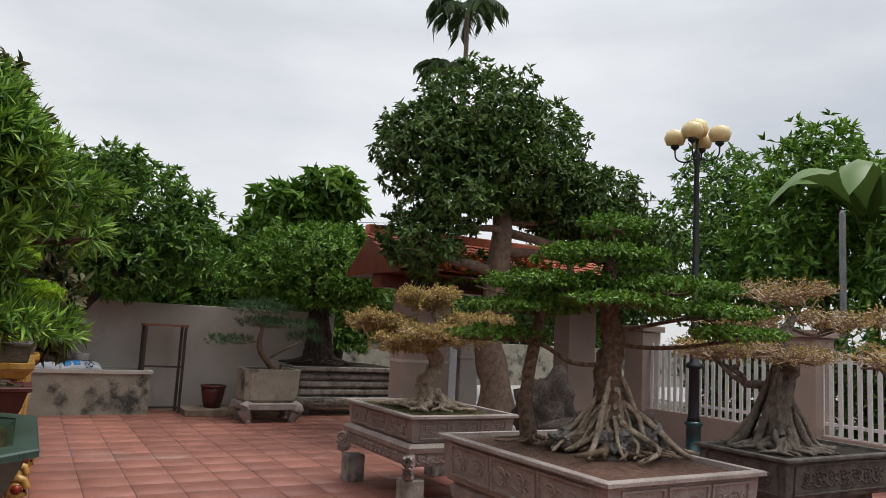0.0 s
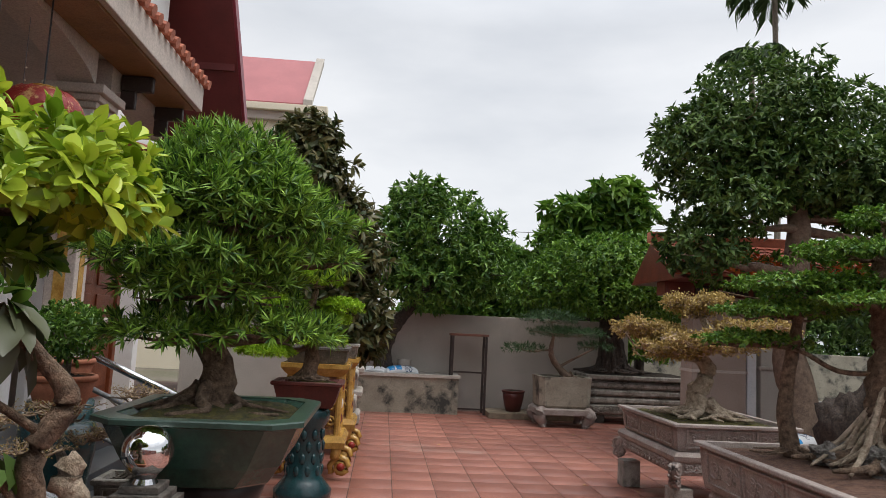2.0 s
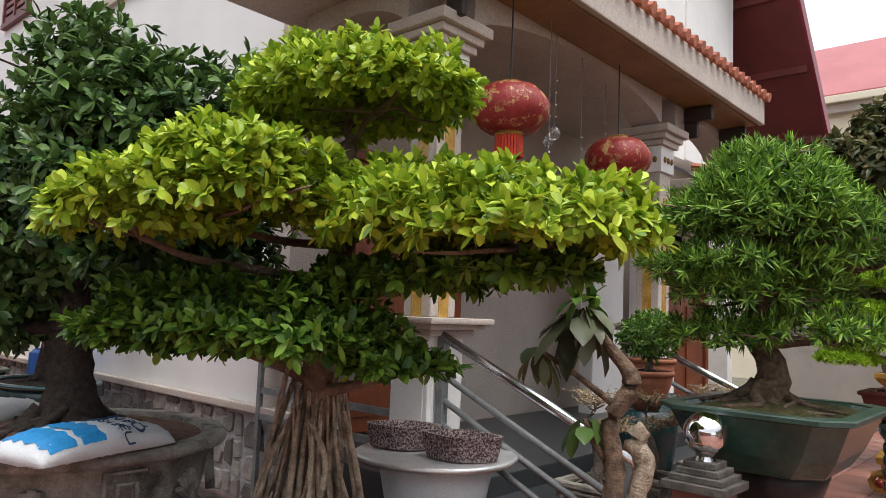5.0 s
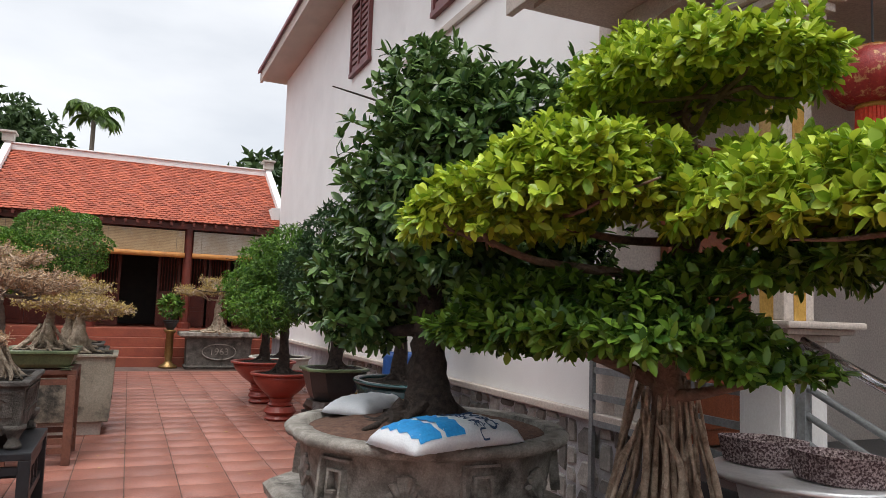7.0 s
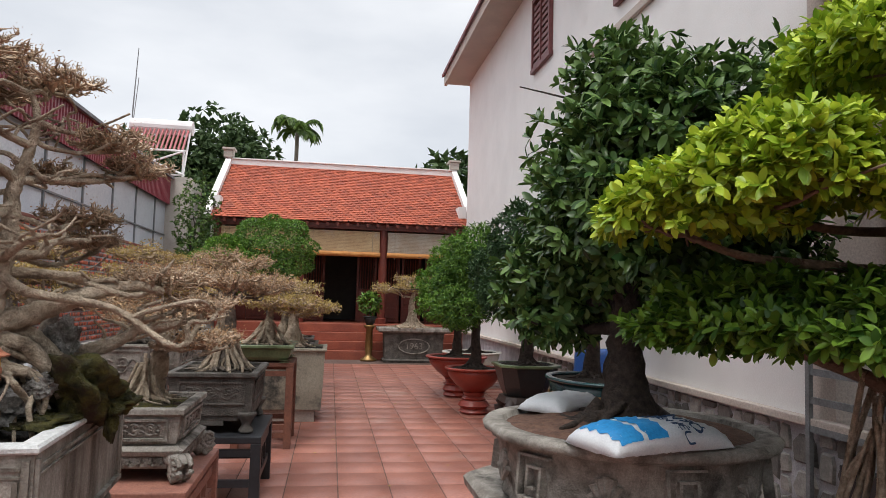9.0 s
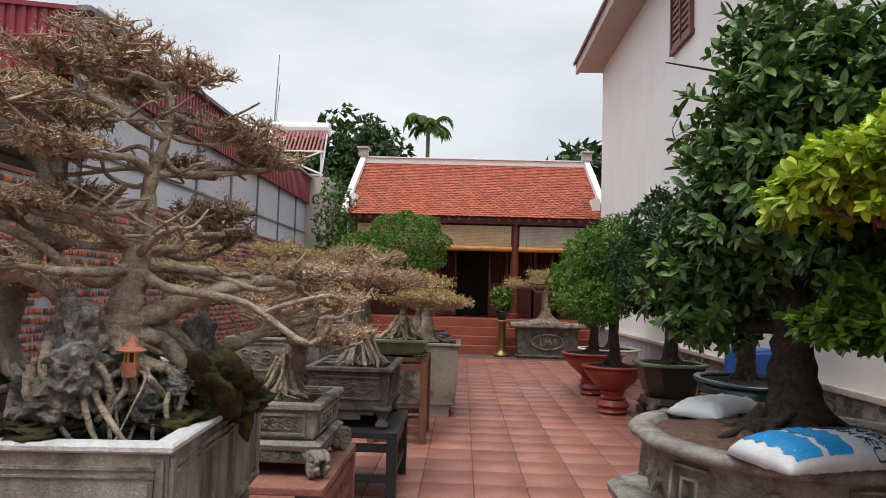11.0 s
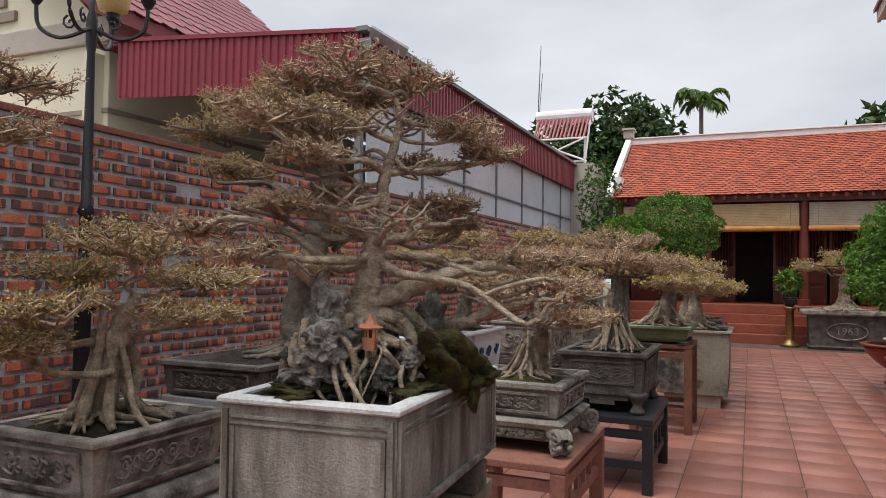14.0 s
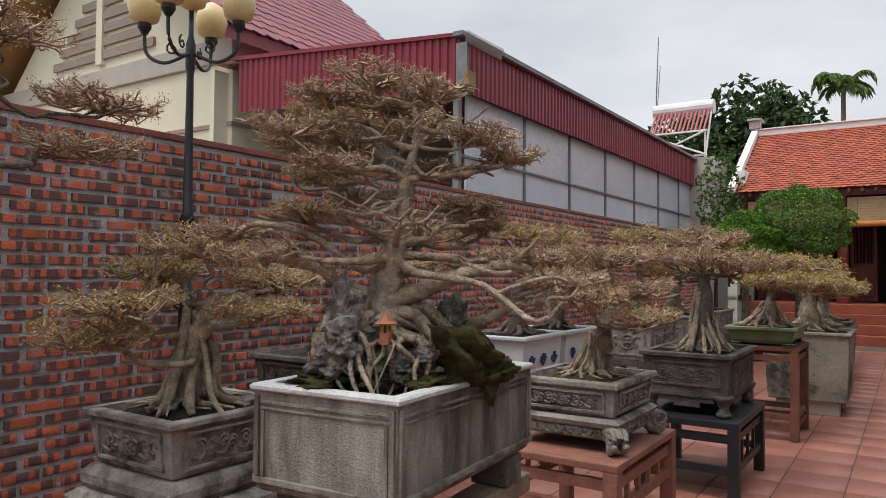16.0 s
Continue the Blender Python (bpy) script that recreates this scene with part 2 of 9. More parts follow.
M_STAIN = mat("black_stained_concrete", (0.33, 0.30, 0.24), (0.24, 0.215, 0.17), 0.95, 3, 0.2, 60, third=(0.05, 0.05, 0.045), third_scale=2.2, third_at=(0.5, 0.62))
M_CREAM = mat("cream_paint", (0.80, 0.73, 0.58), (0.74, 0.67, 0.52), 0.8, 1.5, 0.03)
M_TAUPE = mat("taupe_paint", (0.36, 0.28, 0.24), (0.30, 0.235, 0.20), 0.8, 2, 0.05)
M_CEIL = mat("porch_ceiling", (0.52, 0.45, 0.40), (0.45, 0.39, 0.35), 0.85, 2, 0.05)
M_OCHRE = mat("ochre_wood", (0.30, 0.155, 0.06), (0.21, 0.105, 0.04), 0.5, 3, 0.1)
M_ROOFT = mat("red_roof_tile", (0.37, 0.088, 0.042), (0.25, 0.056, 0.031), 0.8, 3, 0.2, 40, island=0.2, third=(0.20, 0.085, 0.055), third_scale=1.2, third_at=(0.58, 0.82))
M_EAVET = mat("eave_tile", (0.47, 0.16, 0.09), (0.33, 0.11, 0.07), 0.7, 8, 0.2, 60, island=0.2)
M_PURPLE = mat("plum_roof_tile", (0.25, 0.075, 0.085), (0.18, 0.055, 0.065), 0.6, 3, 0.1, island=0.15)
M_SHEDRED = mat("red_sheet_metal", (0.25, 0.028, 0.045), (0.19, 0.022, 0.036), 0.4, 1, 0.03, 40)
M_SOFFIT = mat("dark_red_soffit", (0.17, 0.03, 0.03), (0.12, 0.022, 0.022), 0.6, 1.5, 0.05)
M_PINK = mat("pink_roof", (0.36, 0.105, 0.11), (0.30, 0.085, 0.09), 0.5, 1, 0.03)
M_PANEL = mat("white_panel", (0.55, 0.58, 0.62), (0.46, 0.49, 0.53), 0.35, 1, 0.03, 30)
M_LACQ = mat("red_lacquer_wood", (0.16, 0.035, 0.022), (0.10, 0.022, 0.016), 0.4, 4, 0.1)
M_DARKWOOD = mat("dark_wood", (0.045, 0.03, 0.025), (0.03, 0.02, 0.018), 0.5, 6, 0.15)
M_STEPS = mat("red_step_tile", (0.30, 0.085, 0.05), (0.22, 0.06, 0.04), 0.45, 3, 0.1)
M_BLIND = mat("bamboo_blind", (0.52, 0.38, 0.22), (0.42, 0.28, 0.15), 0.7, 2, 0.2, 50, third=(0.45, 0.42, 0.38), third_scale=1.5)
M_BLINDG = mat("faded_blind", (0.42, 0.37, 0.31), (0.34, 0.27, 0.2), 0.7, 2, 0.2, 50)
M_BLINDO = mat("orange_blind_hem", (0.60, 0.27, 0.07), (0.45, 0.18, 0.05), 0.6, 5, 0.1)
M_STONE = mat("carved_grey_stone", (0.40, 0.37, 0.33), (0.19, 0.172, 0.15), 0.9, 9, 0.5, 90, third=(0.06, 0.054, 0.046), third_scale=5, third_at=(0.52, 0.7))
M_STONEP = mat("carved_pink_stone", (0.38, 0.325, 0.295), (0.27, 0.225, 0.205), 0.9, 5, 0.4, 70, third=(0.14, 0.12, 0.11), third_scale=3, third_at=(0.56, 0.8))
M_STONED = mat("dark_stone", (0.15, 0.135, 0.12), (0.06, 0.054, 0.048), 0.85, 8, 0.5, 90, third=(0.26, 0.235, 0.2), third_scale=6, third_at=(0.6, 0.75))
M_CONC = mat("streaked_concrete", (0.36, 0.335, 0.295), (0.11, 0.092, 0.074), 0.92, 11, 0.4, 120, streak=True, third=(0.085, 0.07, 0.055), third_scale=4.5, third_at=(0.5, 0.66), spread=(0.34, 0.66))
M_CONCTOP = mat("pale_concrete_rim", (0.55, 0.56, 0.56), (0.42, 0.42, 0.41), 0.9, 6, 0.3, 80)
M_SOIL = mat("dark_soil", (0.04, 0.029, 0.02), (0.016, 0.012, 0.009), 0.98, 14, 0.9, 60)
M_SOILR = mat("red_brown_soil", (0.20, 0.11, 0.075), (0.11, 0.06, 0.045), 0.98, 18, 0.9, 80)
M_MOSS = mat("moss", (0.13, 0.115, 0.025), (0.035, 0.036, 0.012), 0.98, 26, 1.0, 120, third=(0.05, 0.032, 0.018), third_scale=9, third_at=(0.5, 0.64))
M_ROCK = mat("grey_rock", (0.42, 0.395, 0.365), (0.10, 0.088, 0.075), 0.92, 20, 1.0, 110, third=(0.03, 0.026, 0.02), third_scale=7, third_at=(0.54, 0.66))
M_BARK = mat("pale_bark", (0.62, 0.51, 0.385), (0.29, 0.22, 0.155), 0.9, 18, 0.9, 80, third=(0.08, 0.06, 0.045), third_scale=9, third_at=(0.57, 0.78))
M_BARKG = mat("grey_bark", (0.25, 0.21, 0.17), (0.13, 0.105, 0.085), 0.9, 16, 0.7, 70)
M_BARKP = mat("brown_plated_bark", (0.30, 0.205, 0.14), (0.10, 0.066, 0.045), 0.92, 26, 1.0, 90, third=(0.42, 0.32, 0.235), third_scale=10, third_at=(0.6, 0.8))
M_BARKD = mat("dark_bark", (0.085, 0.062, 0.05), (0.032, 0.024, 0.02), 0.9, 30, 1.0, 90)
M_BARKF = mat("ficus_bark", (0.26, 0.18, 0.13), (0.14, 0.095, 0.07), 0.85, 14, 0.5, 60)
M_TWIG = mat("twigs", (0.50, 0.385, 0.275), (0.25, 0.18, 0.12), 0.9, 8, 0.0, island=0.35)
M_BUD = leaf_mat("buds_and_small_leaves", (0.30, 0.21, 0.07), (0.52, 0.40, 0.15), 0.7, 0.2)
M_BUDR = leaf_mat("russet_buds", (0.36, 0.20, 0.115), (0.55, 0.38, 0.21), 0.7, 0.2)
M_LF_FICUS = leaf_mat("yellow_green_leaves", (0.115, 0.225, 0.014), (0.52, 0.62, 0.06), 0.34, 0.24)
# darker copy of the ficus green, with the lower crown's shade in its colour
M_LF_FICUSD = leaf_mat("shaded_deep_green_leaves", (0.03, 0.085, 0.014), (0.19, 0.33, 0.04), 0.33, 0.22)
M_LF_DARK = leaf_mat("dark_glossy_leaves", (0.022, 0.06, 0.018), (0.14, 0.23, 0.06), 0.27, 0.15)
M_LF_MID = leaf_mat("mid_green_leaves", (0.025, 0.085, 0.014), (0.18, 0.32, 0.05), 0.4, 0.22)
M_LF_BRIGHT = leaf_mat("fresh_green_leaves", (0.035, 0.11, 0.015), (0.20, 0.35, 0.045), 0.42, 0.22)
M_LF_BIG = leaf_mat("old_tree_leaves", (0.022, 0.065, 0.014), (0.15, 0.24, 0.055), 0.4, 0.18)
M_LF_RED = leaf_mat("dark_bronze_leaves", (0.035, 0.06, 0.02), (0.15, 0.13, 0.05), 0.38, 0.25)
M_LF_NEEDLE = leaf_mat("needle_leaves", (0.016, 0.07, 0.014), (0.30, 0.50, 0.07), 0.42, 0.2)
M_LF_NEEDLEY = leaf_mat("fresh_needle_leaves", (0.13, 0.29, 0.012), (0.42, 0.60, 0.04), 0.5, 0.3)
M_LF_LONG = leaf_mat("long_grey_green_leaves", (0.035, 0.045, 0.022), (0.17, 0.18, 0.11), 0.34, 0.12)
M_LF_PINE = leaf_mat("pine_needles", (0.02, 0.055, 0.02), (0.05, 0.10, 0.03), 0.5, 0.15)
M_LF_FAR = leaf_mat("far_leaves", (0.03, 0.06, 0.022), (0.075, 0.12, 0.04), 0.6, 0.2)
M_LF_PALM = leaf_mat("palm_leaves", (0.05, 0.10, 0.02), (0.13, 0.21, 0.04), 0.4, 0.2)
M_FLOWER = leaf_mat("orange_flowers", (0.65, 0.12, 0.03), (0.75, 0.22, 0.05), 0.6, 0.2)
M_GREENGLAZE = mat("dark_green_glaze", (0.028, 0.075, 0.055), (0.018, 0.045, 0.035), 0.18, 4, 0.05, 30, spec=0.6, third=(0.10, 0.11, 0.09), third_scale=3, third_at=(0.6, 0.8))
M_GREENRIM = mat("green_glaze_rim", (0.04, 0.075, 0.06), (0.025, 0.045, 0.036), 0.28, 6, 0.05)
M_TEAL = mat("teal_glaze", (0.012, 0.055, 0.06), (0.008, 0.028, 0.034), 0.2, 6, 0.08, spec=0.6)
M_REDPOT = mat("red_clay_glaze", (0.33, 0.055, 0.035), (0.24, 0.04, 0.028), 0.35, 4, 0.05)
M_DARKRED = mat("dark_red_clay", (0.10, 0.025, 0.02), (0.065, 0.018, 0.015), 0.4, 4, 0.05)
M_TERRA = mat("terracotta_pot", (0.40, 0.16, 0.09), (0.30, 0.11, 0.065), 0.8, 5, 0.1)
M_GREENTRAY = mat("pale_green_glaze", (0.14, 0.18, 0.09), (0.09, 0.12, 0.06), 0.35, 5, 0.05)
M_BLACKPOT = mat("black_pot", (0.03, 0.03, 0.03), (0.018, 0.018, 0.018), 0.35, 5, 0.05)
M_GOLD = mat("gold_glaze", (0.55, 0.34, 0.09), (0.36, 0.19, 0.04), 0.25, 8, 0.1, spec=0.6)
M_GOLDDARK = mat("dark_gilding", (0.42, 0.22, 0.06), (0.16, 0.06, 0.025), 0.35, 22, 0.5, 60, spread=(0.42, 0.56))
M_CERAM = mat("white_ceramic", (0.80, 0.77, 0.70), (0.70, 0.66, 0.58), 0.2, 5, 0.03)
M_CERAMR = mat("red_ceramic", (0.28, 0.03, 0.02), (0.2, 0.02, 0.015), 0.2, 5, 0.03)
M_STEEL = mat("brushed_steel", (0.60, 0.60, 0.61), (0.50, 0.50, 0.51), 0.22, 5, 0.02, metal=1.0)
M_ALU = mat("worn_aluminium", (0.86, 0.86, 0.86), (0.74, 0.74, 0.75), 0.42, 8, 0.05, metal=0.85)
M_MIRROR = mat("polished_steel", (0.82, 0.82, 0.82), (0.78, 0.78, 0.78), 0.06, 3, 0.0, metal=1.0, fine_mix=0)
M_IRON = mat("black_iron", (0.02, 0.022, 0.026), (0.014, 0.015, 0.018), 0.45, 6, 0.08)
M_GREYPOLE = mat("grey_paint", (0.22, 0.23, 0.24), (0.15, 0.155, 0.16), 0.6, 6, 0.1)
M_BRASS = mat("old_brass", (0.30, 0.19, 0.07), (0.20, 0.12, 0.05), 0.4, 5, 0.1, metal=0.7)
M_WOODR = mat("red_brown_wood", (0.20, 0.085, 0.055), (0.12, 0.05, 0.035), 0.6, 6, 0.15)
M_TABLE = mat("worn_red_table", (0.31, 0.14, 0.10), (0.20, 0.085, 0.065), 0.6, 5, 0.15)
M_BEAM = mat("weathered_beam", (0.30, 0.24, 0.17), (0.18, 0.14, 0.10), 0.9, 6, 0.3)
M_LANTERN = mat("red_lantern_silk", (0.34, 0.032, 0.028), (0.23, 0.02, 0.02), 0.42, 5, 0.2, 60, third=(0.46, 0.26, 0.11), third_scale=15, third_at=(0.53, 0.6))
M_TASSEL = mat("red_tassel", (0.62, 0.06, 0.02), (0.5, 0.04, 0.02), 0.6, 20, 0.2)
M_BLUEBAR = mat("blue_barrel_plastic", (0.03, 0.11, 0.38), (0.025, 0.085, 0.30), 0.4, 3, 0.03)
M_SACK = mat("woven_sack", (0.70, 0.72, 0.74), (0.60, 0.62, 0.65), 0.55, 5, 0.25, 120)
M_SACKBLUE = mat("blue_print", (0.03, 0.28, 0.62), (0.02, 0.22, 0.52), 0.5, 6, 0.1)
M_INK = mat("navy_print", (0.03, 0.07, 0.16), (0.025, 0.06, 0.13), 0.6, 6, 0.0)
M_GLASS = mat("dark_window", (0.03, 0.035, 0.04), (0.02, 0.022, 0.025), 0.1, 3, 0.0, spec=0.6)
M_SHUT = mat("maroon_shutter", (0.20, 0.07, 0.07), (0.15, 0.05, 0.05), 0.5, 5, 0.05)
M_DOOR = mat("varnished_door", (0.30, 0.085, 0.035), (0.20, 0.055, 0.025), 0.35, 4, 0.1)
M_FENCE = mat("white_fence_paint", (0.72, 0.72, 0.72), (0.62, 0.62, 0.62), 0.6, 3, 0.03)
M_SLATE = mat("dark_step_slate", (0.045, 0.05, 0.055), (0.03, 0.033, 0.036), 0.35, 4, 0.05)
M_PLINTH = mat("cladding_stone", (0.34, 0.32, 0.29), (0.13, 0.125, 0.12), 0.8, 5, 0.3, objrand=0.55)
M_PEBBLE = mat("purple_terrazzo", (0.50, 0.40, 0.40), (0.075, 0.04, 0.045), 0.8, 95, 0.5, 160, spread=(0.40, 0.56))


def globe_mat():
    m = mat("frosted_globe", (0.80, 0.64, 0.33), (0.74, 0.58, 0.29), 0.35, 3, 0.0)
    b = m.node_tree.nodes["Principled BSDF"]
    b.inputs["Transmission Weight"].default_value = 0.15
    return m


M_GLOBE = globe_mat()
M_CLEAR = bpy.data.materials.new("clear_bulb_glass")
M_CLEAR.use_nodes = True
M_CLEAR.node_tree.nodes["Principled BSDF"].inputs["Transmission Weight"].default_value = 0.9
M_CLEAR.node_tree.nodes["Principled BSDF"].inputs["Roughness"].default_value = 0.05


# ---------- plants ----------
def mesh_np(name, verts, faces):
    """A mesh from an array of places and an array of faces, all with as many corners."""
    me = bpy.data.meshes.new(name)
    nf, k = faces.shape
    me.vertices.add(len(verts))
    me.vertices.foreach_set("co", np.asarray(verts, dtype=np.float32).ravel())
    me.loops.add(nf * k)
    me.loops.foreach_set("vertex_index", np.asarray(faces, dtype=np.int32).ravel())
    me.polygons.add(nf)
    me.polygons.foreach_set("loop_start", np.arange(0, nf * k, k, dtype=np.int32))
    me.polygons.foreach_set("loop_total", np.full(nf, k, dtype=np.int32))
    me.update(calc_edges=True)
    return me


def unit(a):
    return a / np.maximum(np.linalg.norm(a, axis=-1, keepdims=True), 1e-9)


def leaf_mesh(name, at, way, up, length, width, rng, droop=0.25, rich=False):
    """Leaves, each a folded blade from its stalk along its way."""
    n = len(at)
    way = unit(way)
    side = unit(np.cross(way, up))
    nor = np.cross(side, way)
    ln = (length * rng.uniform(0.7, 1.25, n))[:, None]
    wd = (width * rng.uniform(0.75, 1.2, n))[:, None]
    if not rich:
        b = at
        mid = at + way * ln * 0.45
        l = mid + side * wd * 0.5 + nor * wd * 0.18
        r = mid - side * wd * 0.5 + nor * wd * 0.18
        t = at + way * ln - nor * ln * droop
        v = np.stack([b, l, t, r], 1).reshape(-1, 3)
        i = np.arange(n)[:, None] * 4
        f = np.concatenate([i + np.array([[0, 2, 1]]), i + np.array([[0, 3, 2]])])
        return mesh_np(name, v, f)
    rows = [at]
    for k, w in ((0.3, 0.42), (0.62, 0.5), (0.86, 0.3)):
        c = at + way * ln * k - nor * ln * droop * k * k
        rows += [c + side * wd * w + nor * wd * 0.14, c, c - side * wd * w + nor * wd * 0.14]
    rows.append(at + way * ln - nor * ln * droop)
    v = np.stack(rows, 1).reshape(-1, 3)
    i = np.arange(n)[:, None] * 11
    tri = [(0, 2, 1), (0, 3, 2), (1, 2, 5), (1, 5, 4), (2, 3, 6), (2, 6, 5), (4, 5, 8), (4, 8, 7), (5, 6, 9), (5, 9, 8), (7, 8, 10), (8, 9, 10)]
    f = np.concatenate([i + np.array([t]) for t in tri])
    return mesh_np(name, v, f)


def pad_points(pads, n, rng, shell=0.75, flat=0.0):
    """Places spread over lens-shaped pads (x, y, z, rx, ry, rz), most near the outside, and the way out at each."""
    area = np.array([p[3] * p[4] + p[4] * p[5] + p[3] * p[5] for p in pads])
    which = rng.choice(len(pads), n, p=area / area.sum())
    P = np.array(pads, dtype=float)[which]
    d = unit(rng.normal(size=(n, 3)))
    if flat:
        low = d[:, 2] < -flat
        d[low, 2] *= -0.3
        d = unit(d)
    r = shell + (1 - shell) * rng.random(n)
    inner = rng.random(n) < 0.22
    r[inner] *= rng.uniform(0.3, 1.0, inner.sum())
    lump = 1 + 0.13 * np.sin(d[:, 0] * 7 + P[:, 0] * 9) * np.cos(d[:, 1] * 6 + P[:, 1] * 5) + 0.08 * np.sin(d[:, 2] * 11 + P[:, 2] * 7)
    at = P[:, :3] + d * P[:, 3:6] * (r * lump)[:, None]
    out = unit(d / P[:, 3:6])
    return at, out


def whorls(at, out, per, rng, spread=0.9):
    """Several leaves from each place, spread about its way out."""
    n = len(at)
    at2 = np.repeat(at, per, 0)
    o2 = np.repeat(out, per, 0)
    way = unit(o2 * 0.7 + rng.normal(size=(n * per, 3)) * spread * 0.6 + np.array([0, 0, 0.1]))
    up = unit(o2 + np.array([0, 0, 0.8]) + rng.normal(size=(n * per, 3)) * 0.3)
    return at2, way, up


def twig_mesh(name, segs):
    """Thin three-sided shoots from arrays of starts, ends, radii and end radii."""
    a, b, r0, r1 = segs
    d = unit(b - a)
    u = unit(np.cross(d, np.array([0.3, 0.2, 0.93])))
    v = np.cross(d, u)
    ring = []
    for c, r in ((a, r0), (b, r1)):
        for k in range(3):
            ang = 2 * math.pi * k / 3
            ring.append(c + (u * math.cos(ang) + v * math.sin(ang)) * r[:, None])
    V = np.stack(ring, 1).reshape(-1, 3)
    i = np.arange(len(a))[:, None] * 6
    F = np.concatenate([i + np.array([[k, (k + 1) % 3, 3 + (k + 1) % 3, 3 + k]]) for k in range(3)])
    return mesh_np(name, V, F)


def crooked(start, end, n, rng, wob):
    """Crooked lines from starts to ends, with n pieces each."""
    k = np.linspace(0, 1, n + 1)[None, :, None]
    P = start[:, None] * (1 - k) + end[:, None] * k
    ln = np.linalg.norm(end - start, axis=1)[:, None, None]
    P[:, 1:-1] += rng.normal(size=(len(start), n - 1, 3)) * ln * wob
    return P


def along(P, t):
    """A place on each crooked line at its own share t of the way."""
    n = P.shape[1] - 1
    j = np.minimum((t * n).astype(int), n - 1)
    i = np.arange(len(P))
    w = (t * n - j)[:, None]
    return P[i, j] * (1 - w) + P[i, j + 1] * w


def pad_twigs(pads, rng, size=1.0, l1=9, l2=6, l3=5):
    """Crooked boughs, side shoots and forked tips that fill flat pads from below, and the places of the tips."""
    A, B, r0, r1, tips, ways = [], [], [], [], [], []
    def lay(P, ra, rb):
        n = P.shape[1] - 1
        q = np.linspace(ra, rb, n + 1) * size
        for j in range(n):
            A.append(P[:, j])
            B.append(P[:, j + 1])
            r0.append(np.full(len(P), q[j]))
            r1.append(np.full(len(P), q[j + 1]))
    for x, y, z, rx, ry, rz in pads:
        mid, R3 = np.array([x, y, z]), np.array([rx, ry, rz])
        def inside(p, most=1.04):
            rel = (p - mid) / R3
            ln = np.linalg.norm(rel, axis=1, keepdims=True)
            p = mid + rel * R3 * np.minimum(1, most * rng.uniform(0.86, 1.08, (len(p), 1)) / np.maximum(ln, 1e-6))
            low = p[:, 2] < z - rz * 0.55
            p[low, 2] = z - rz * rng.uniform(0.1, 0.55, low.sum())
            return p
        c = np.tile(mid - np.array([0, 0, rz * 0.9]), (l1, 1))
        ang = 2 * math.pi * (np.arange(l1) + rng.random(l1) * 0.9) / l1
        rad = rng.uniform(0.45, 0.92, l1)
        e1 = mid + np.stack([np.cos(ang) * rad * rx, np.sin(ang) * rad * ry, rz * rng.uniform(-0.45, 0.35, l1)], 1)
        P1 = crooked(c, e1, 4, rng, 0.09)
        lay(P1, 0.0105, 0.0055)
        Q = np.repeat(P1, l2, 0)
        t = rng.uniform(0.2, 1.0, len(Q))
        s2 = along(Q, t)
        out = np.repeat(np.stack([np.cos(ang), np.sin(ang), np.zeros(l1)], 1), l2, 0)
        e2 = inside(s2 + (out * 0.4 + rng.normal(size=(len(Q), 3)) * np.array([0.6, 0.6, 0.35]) + np.array([0, 0, 0.75])) * R3 * rng.uniform(0.3, 0.7, (len(Q), 1)))
        P2 = crooked(s2, e2, 3, rng, 0.13)
        lay(P2, 0.0052, 0.0032)
        Q = np.repeat(P2, l3, 0)
        s3 = along(Q, rng.uniform(0.35, 1.0, len(Q)))
        d = unit((s3 - mid) / R3 * 0.45 + rng.normal(size=s3.shape) * 0.75 + np.array([0, 0, 0.55]))
        e3 = s3 + d * rng.uniform(0.014, 0.034, (len(Q), 1)) * size
        P3 = crooked(s3, e3, 2, rng, 0.2)
        lay(P3, 0.0028, 0.0015)
        tips.append(e3)
        ways.append(d)
    return (np.concatenate(A), np.concatenate(B), np.concatenate(r0), np.concatenate(r1)), np.concatenate(tips), np.concatenate(ways)


def limb_to(bm, start, end, r0, r1, rng, sag=0.0, seg=7, wob=0.06):
    s, e = Vector(start), Vector(end)
    ln = (e - s).length
    pts = [s]
    for k in (0.3, 0.6):
        m = s.lerp(e, k) + Vector((rng.normal(0, wob), rng.normal(0, wob), rng.normal(0, wob * 0.6) - sag * math.sin(k * math.pi))) * ln
        pts.append(m)
    pts.append(e)
    line = bend(pts, 4)
    tube(bm, line, lerp_list([r0, (r0 + r1) * 0.55, r1], len(line)), seg)


def roots_at(bm, base, r, n, reach, rng, drop=0.0, seg=6, thick=0.3):
    """Surface roots that run out from the trunk's foot over the soil, each a mesh of its own."""
    b = Vector(base)
    made = []
    for i in range(n):
        a = 2 * math.pi * (i + rng.random() * 0.7) / n
        L = reach * rng.uniform(0.55, 1.1)
        h = min(r, 0.12) * rng.uniform(0.4, 1.3)
        pts = [b + Vector((math.cos(a) * r * 0.55, math.sin(a) * r * 0.55, h))]
        for k in (0.3, 0.6, 1.0):
            a2 = a + rng.normal(0, 0.22)
            pts.append(b + Vector((math.cos(a2) * (r * 0.6 + L * k), math.sin(a2) * (r * 0.6 + L * k), h * (1 - k) ** 2 * 0.7 + r * 0.12 - drop * k)))
        line = bend(pts, 3)
        rr = min(r * thick, 0.05) * rng.uniform(0.45, 1.2)
        one = bmesh.new()
        tube(one, line, lerp_list([rr, rr * 0.75, rr * 0.3], len(line)), seg)
        made.append(one)
    return made


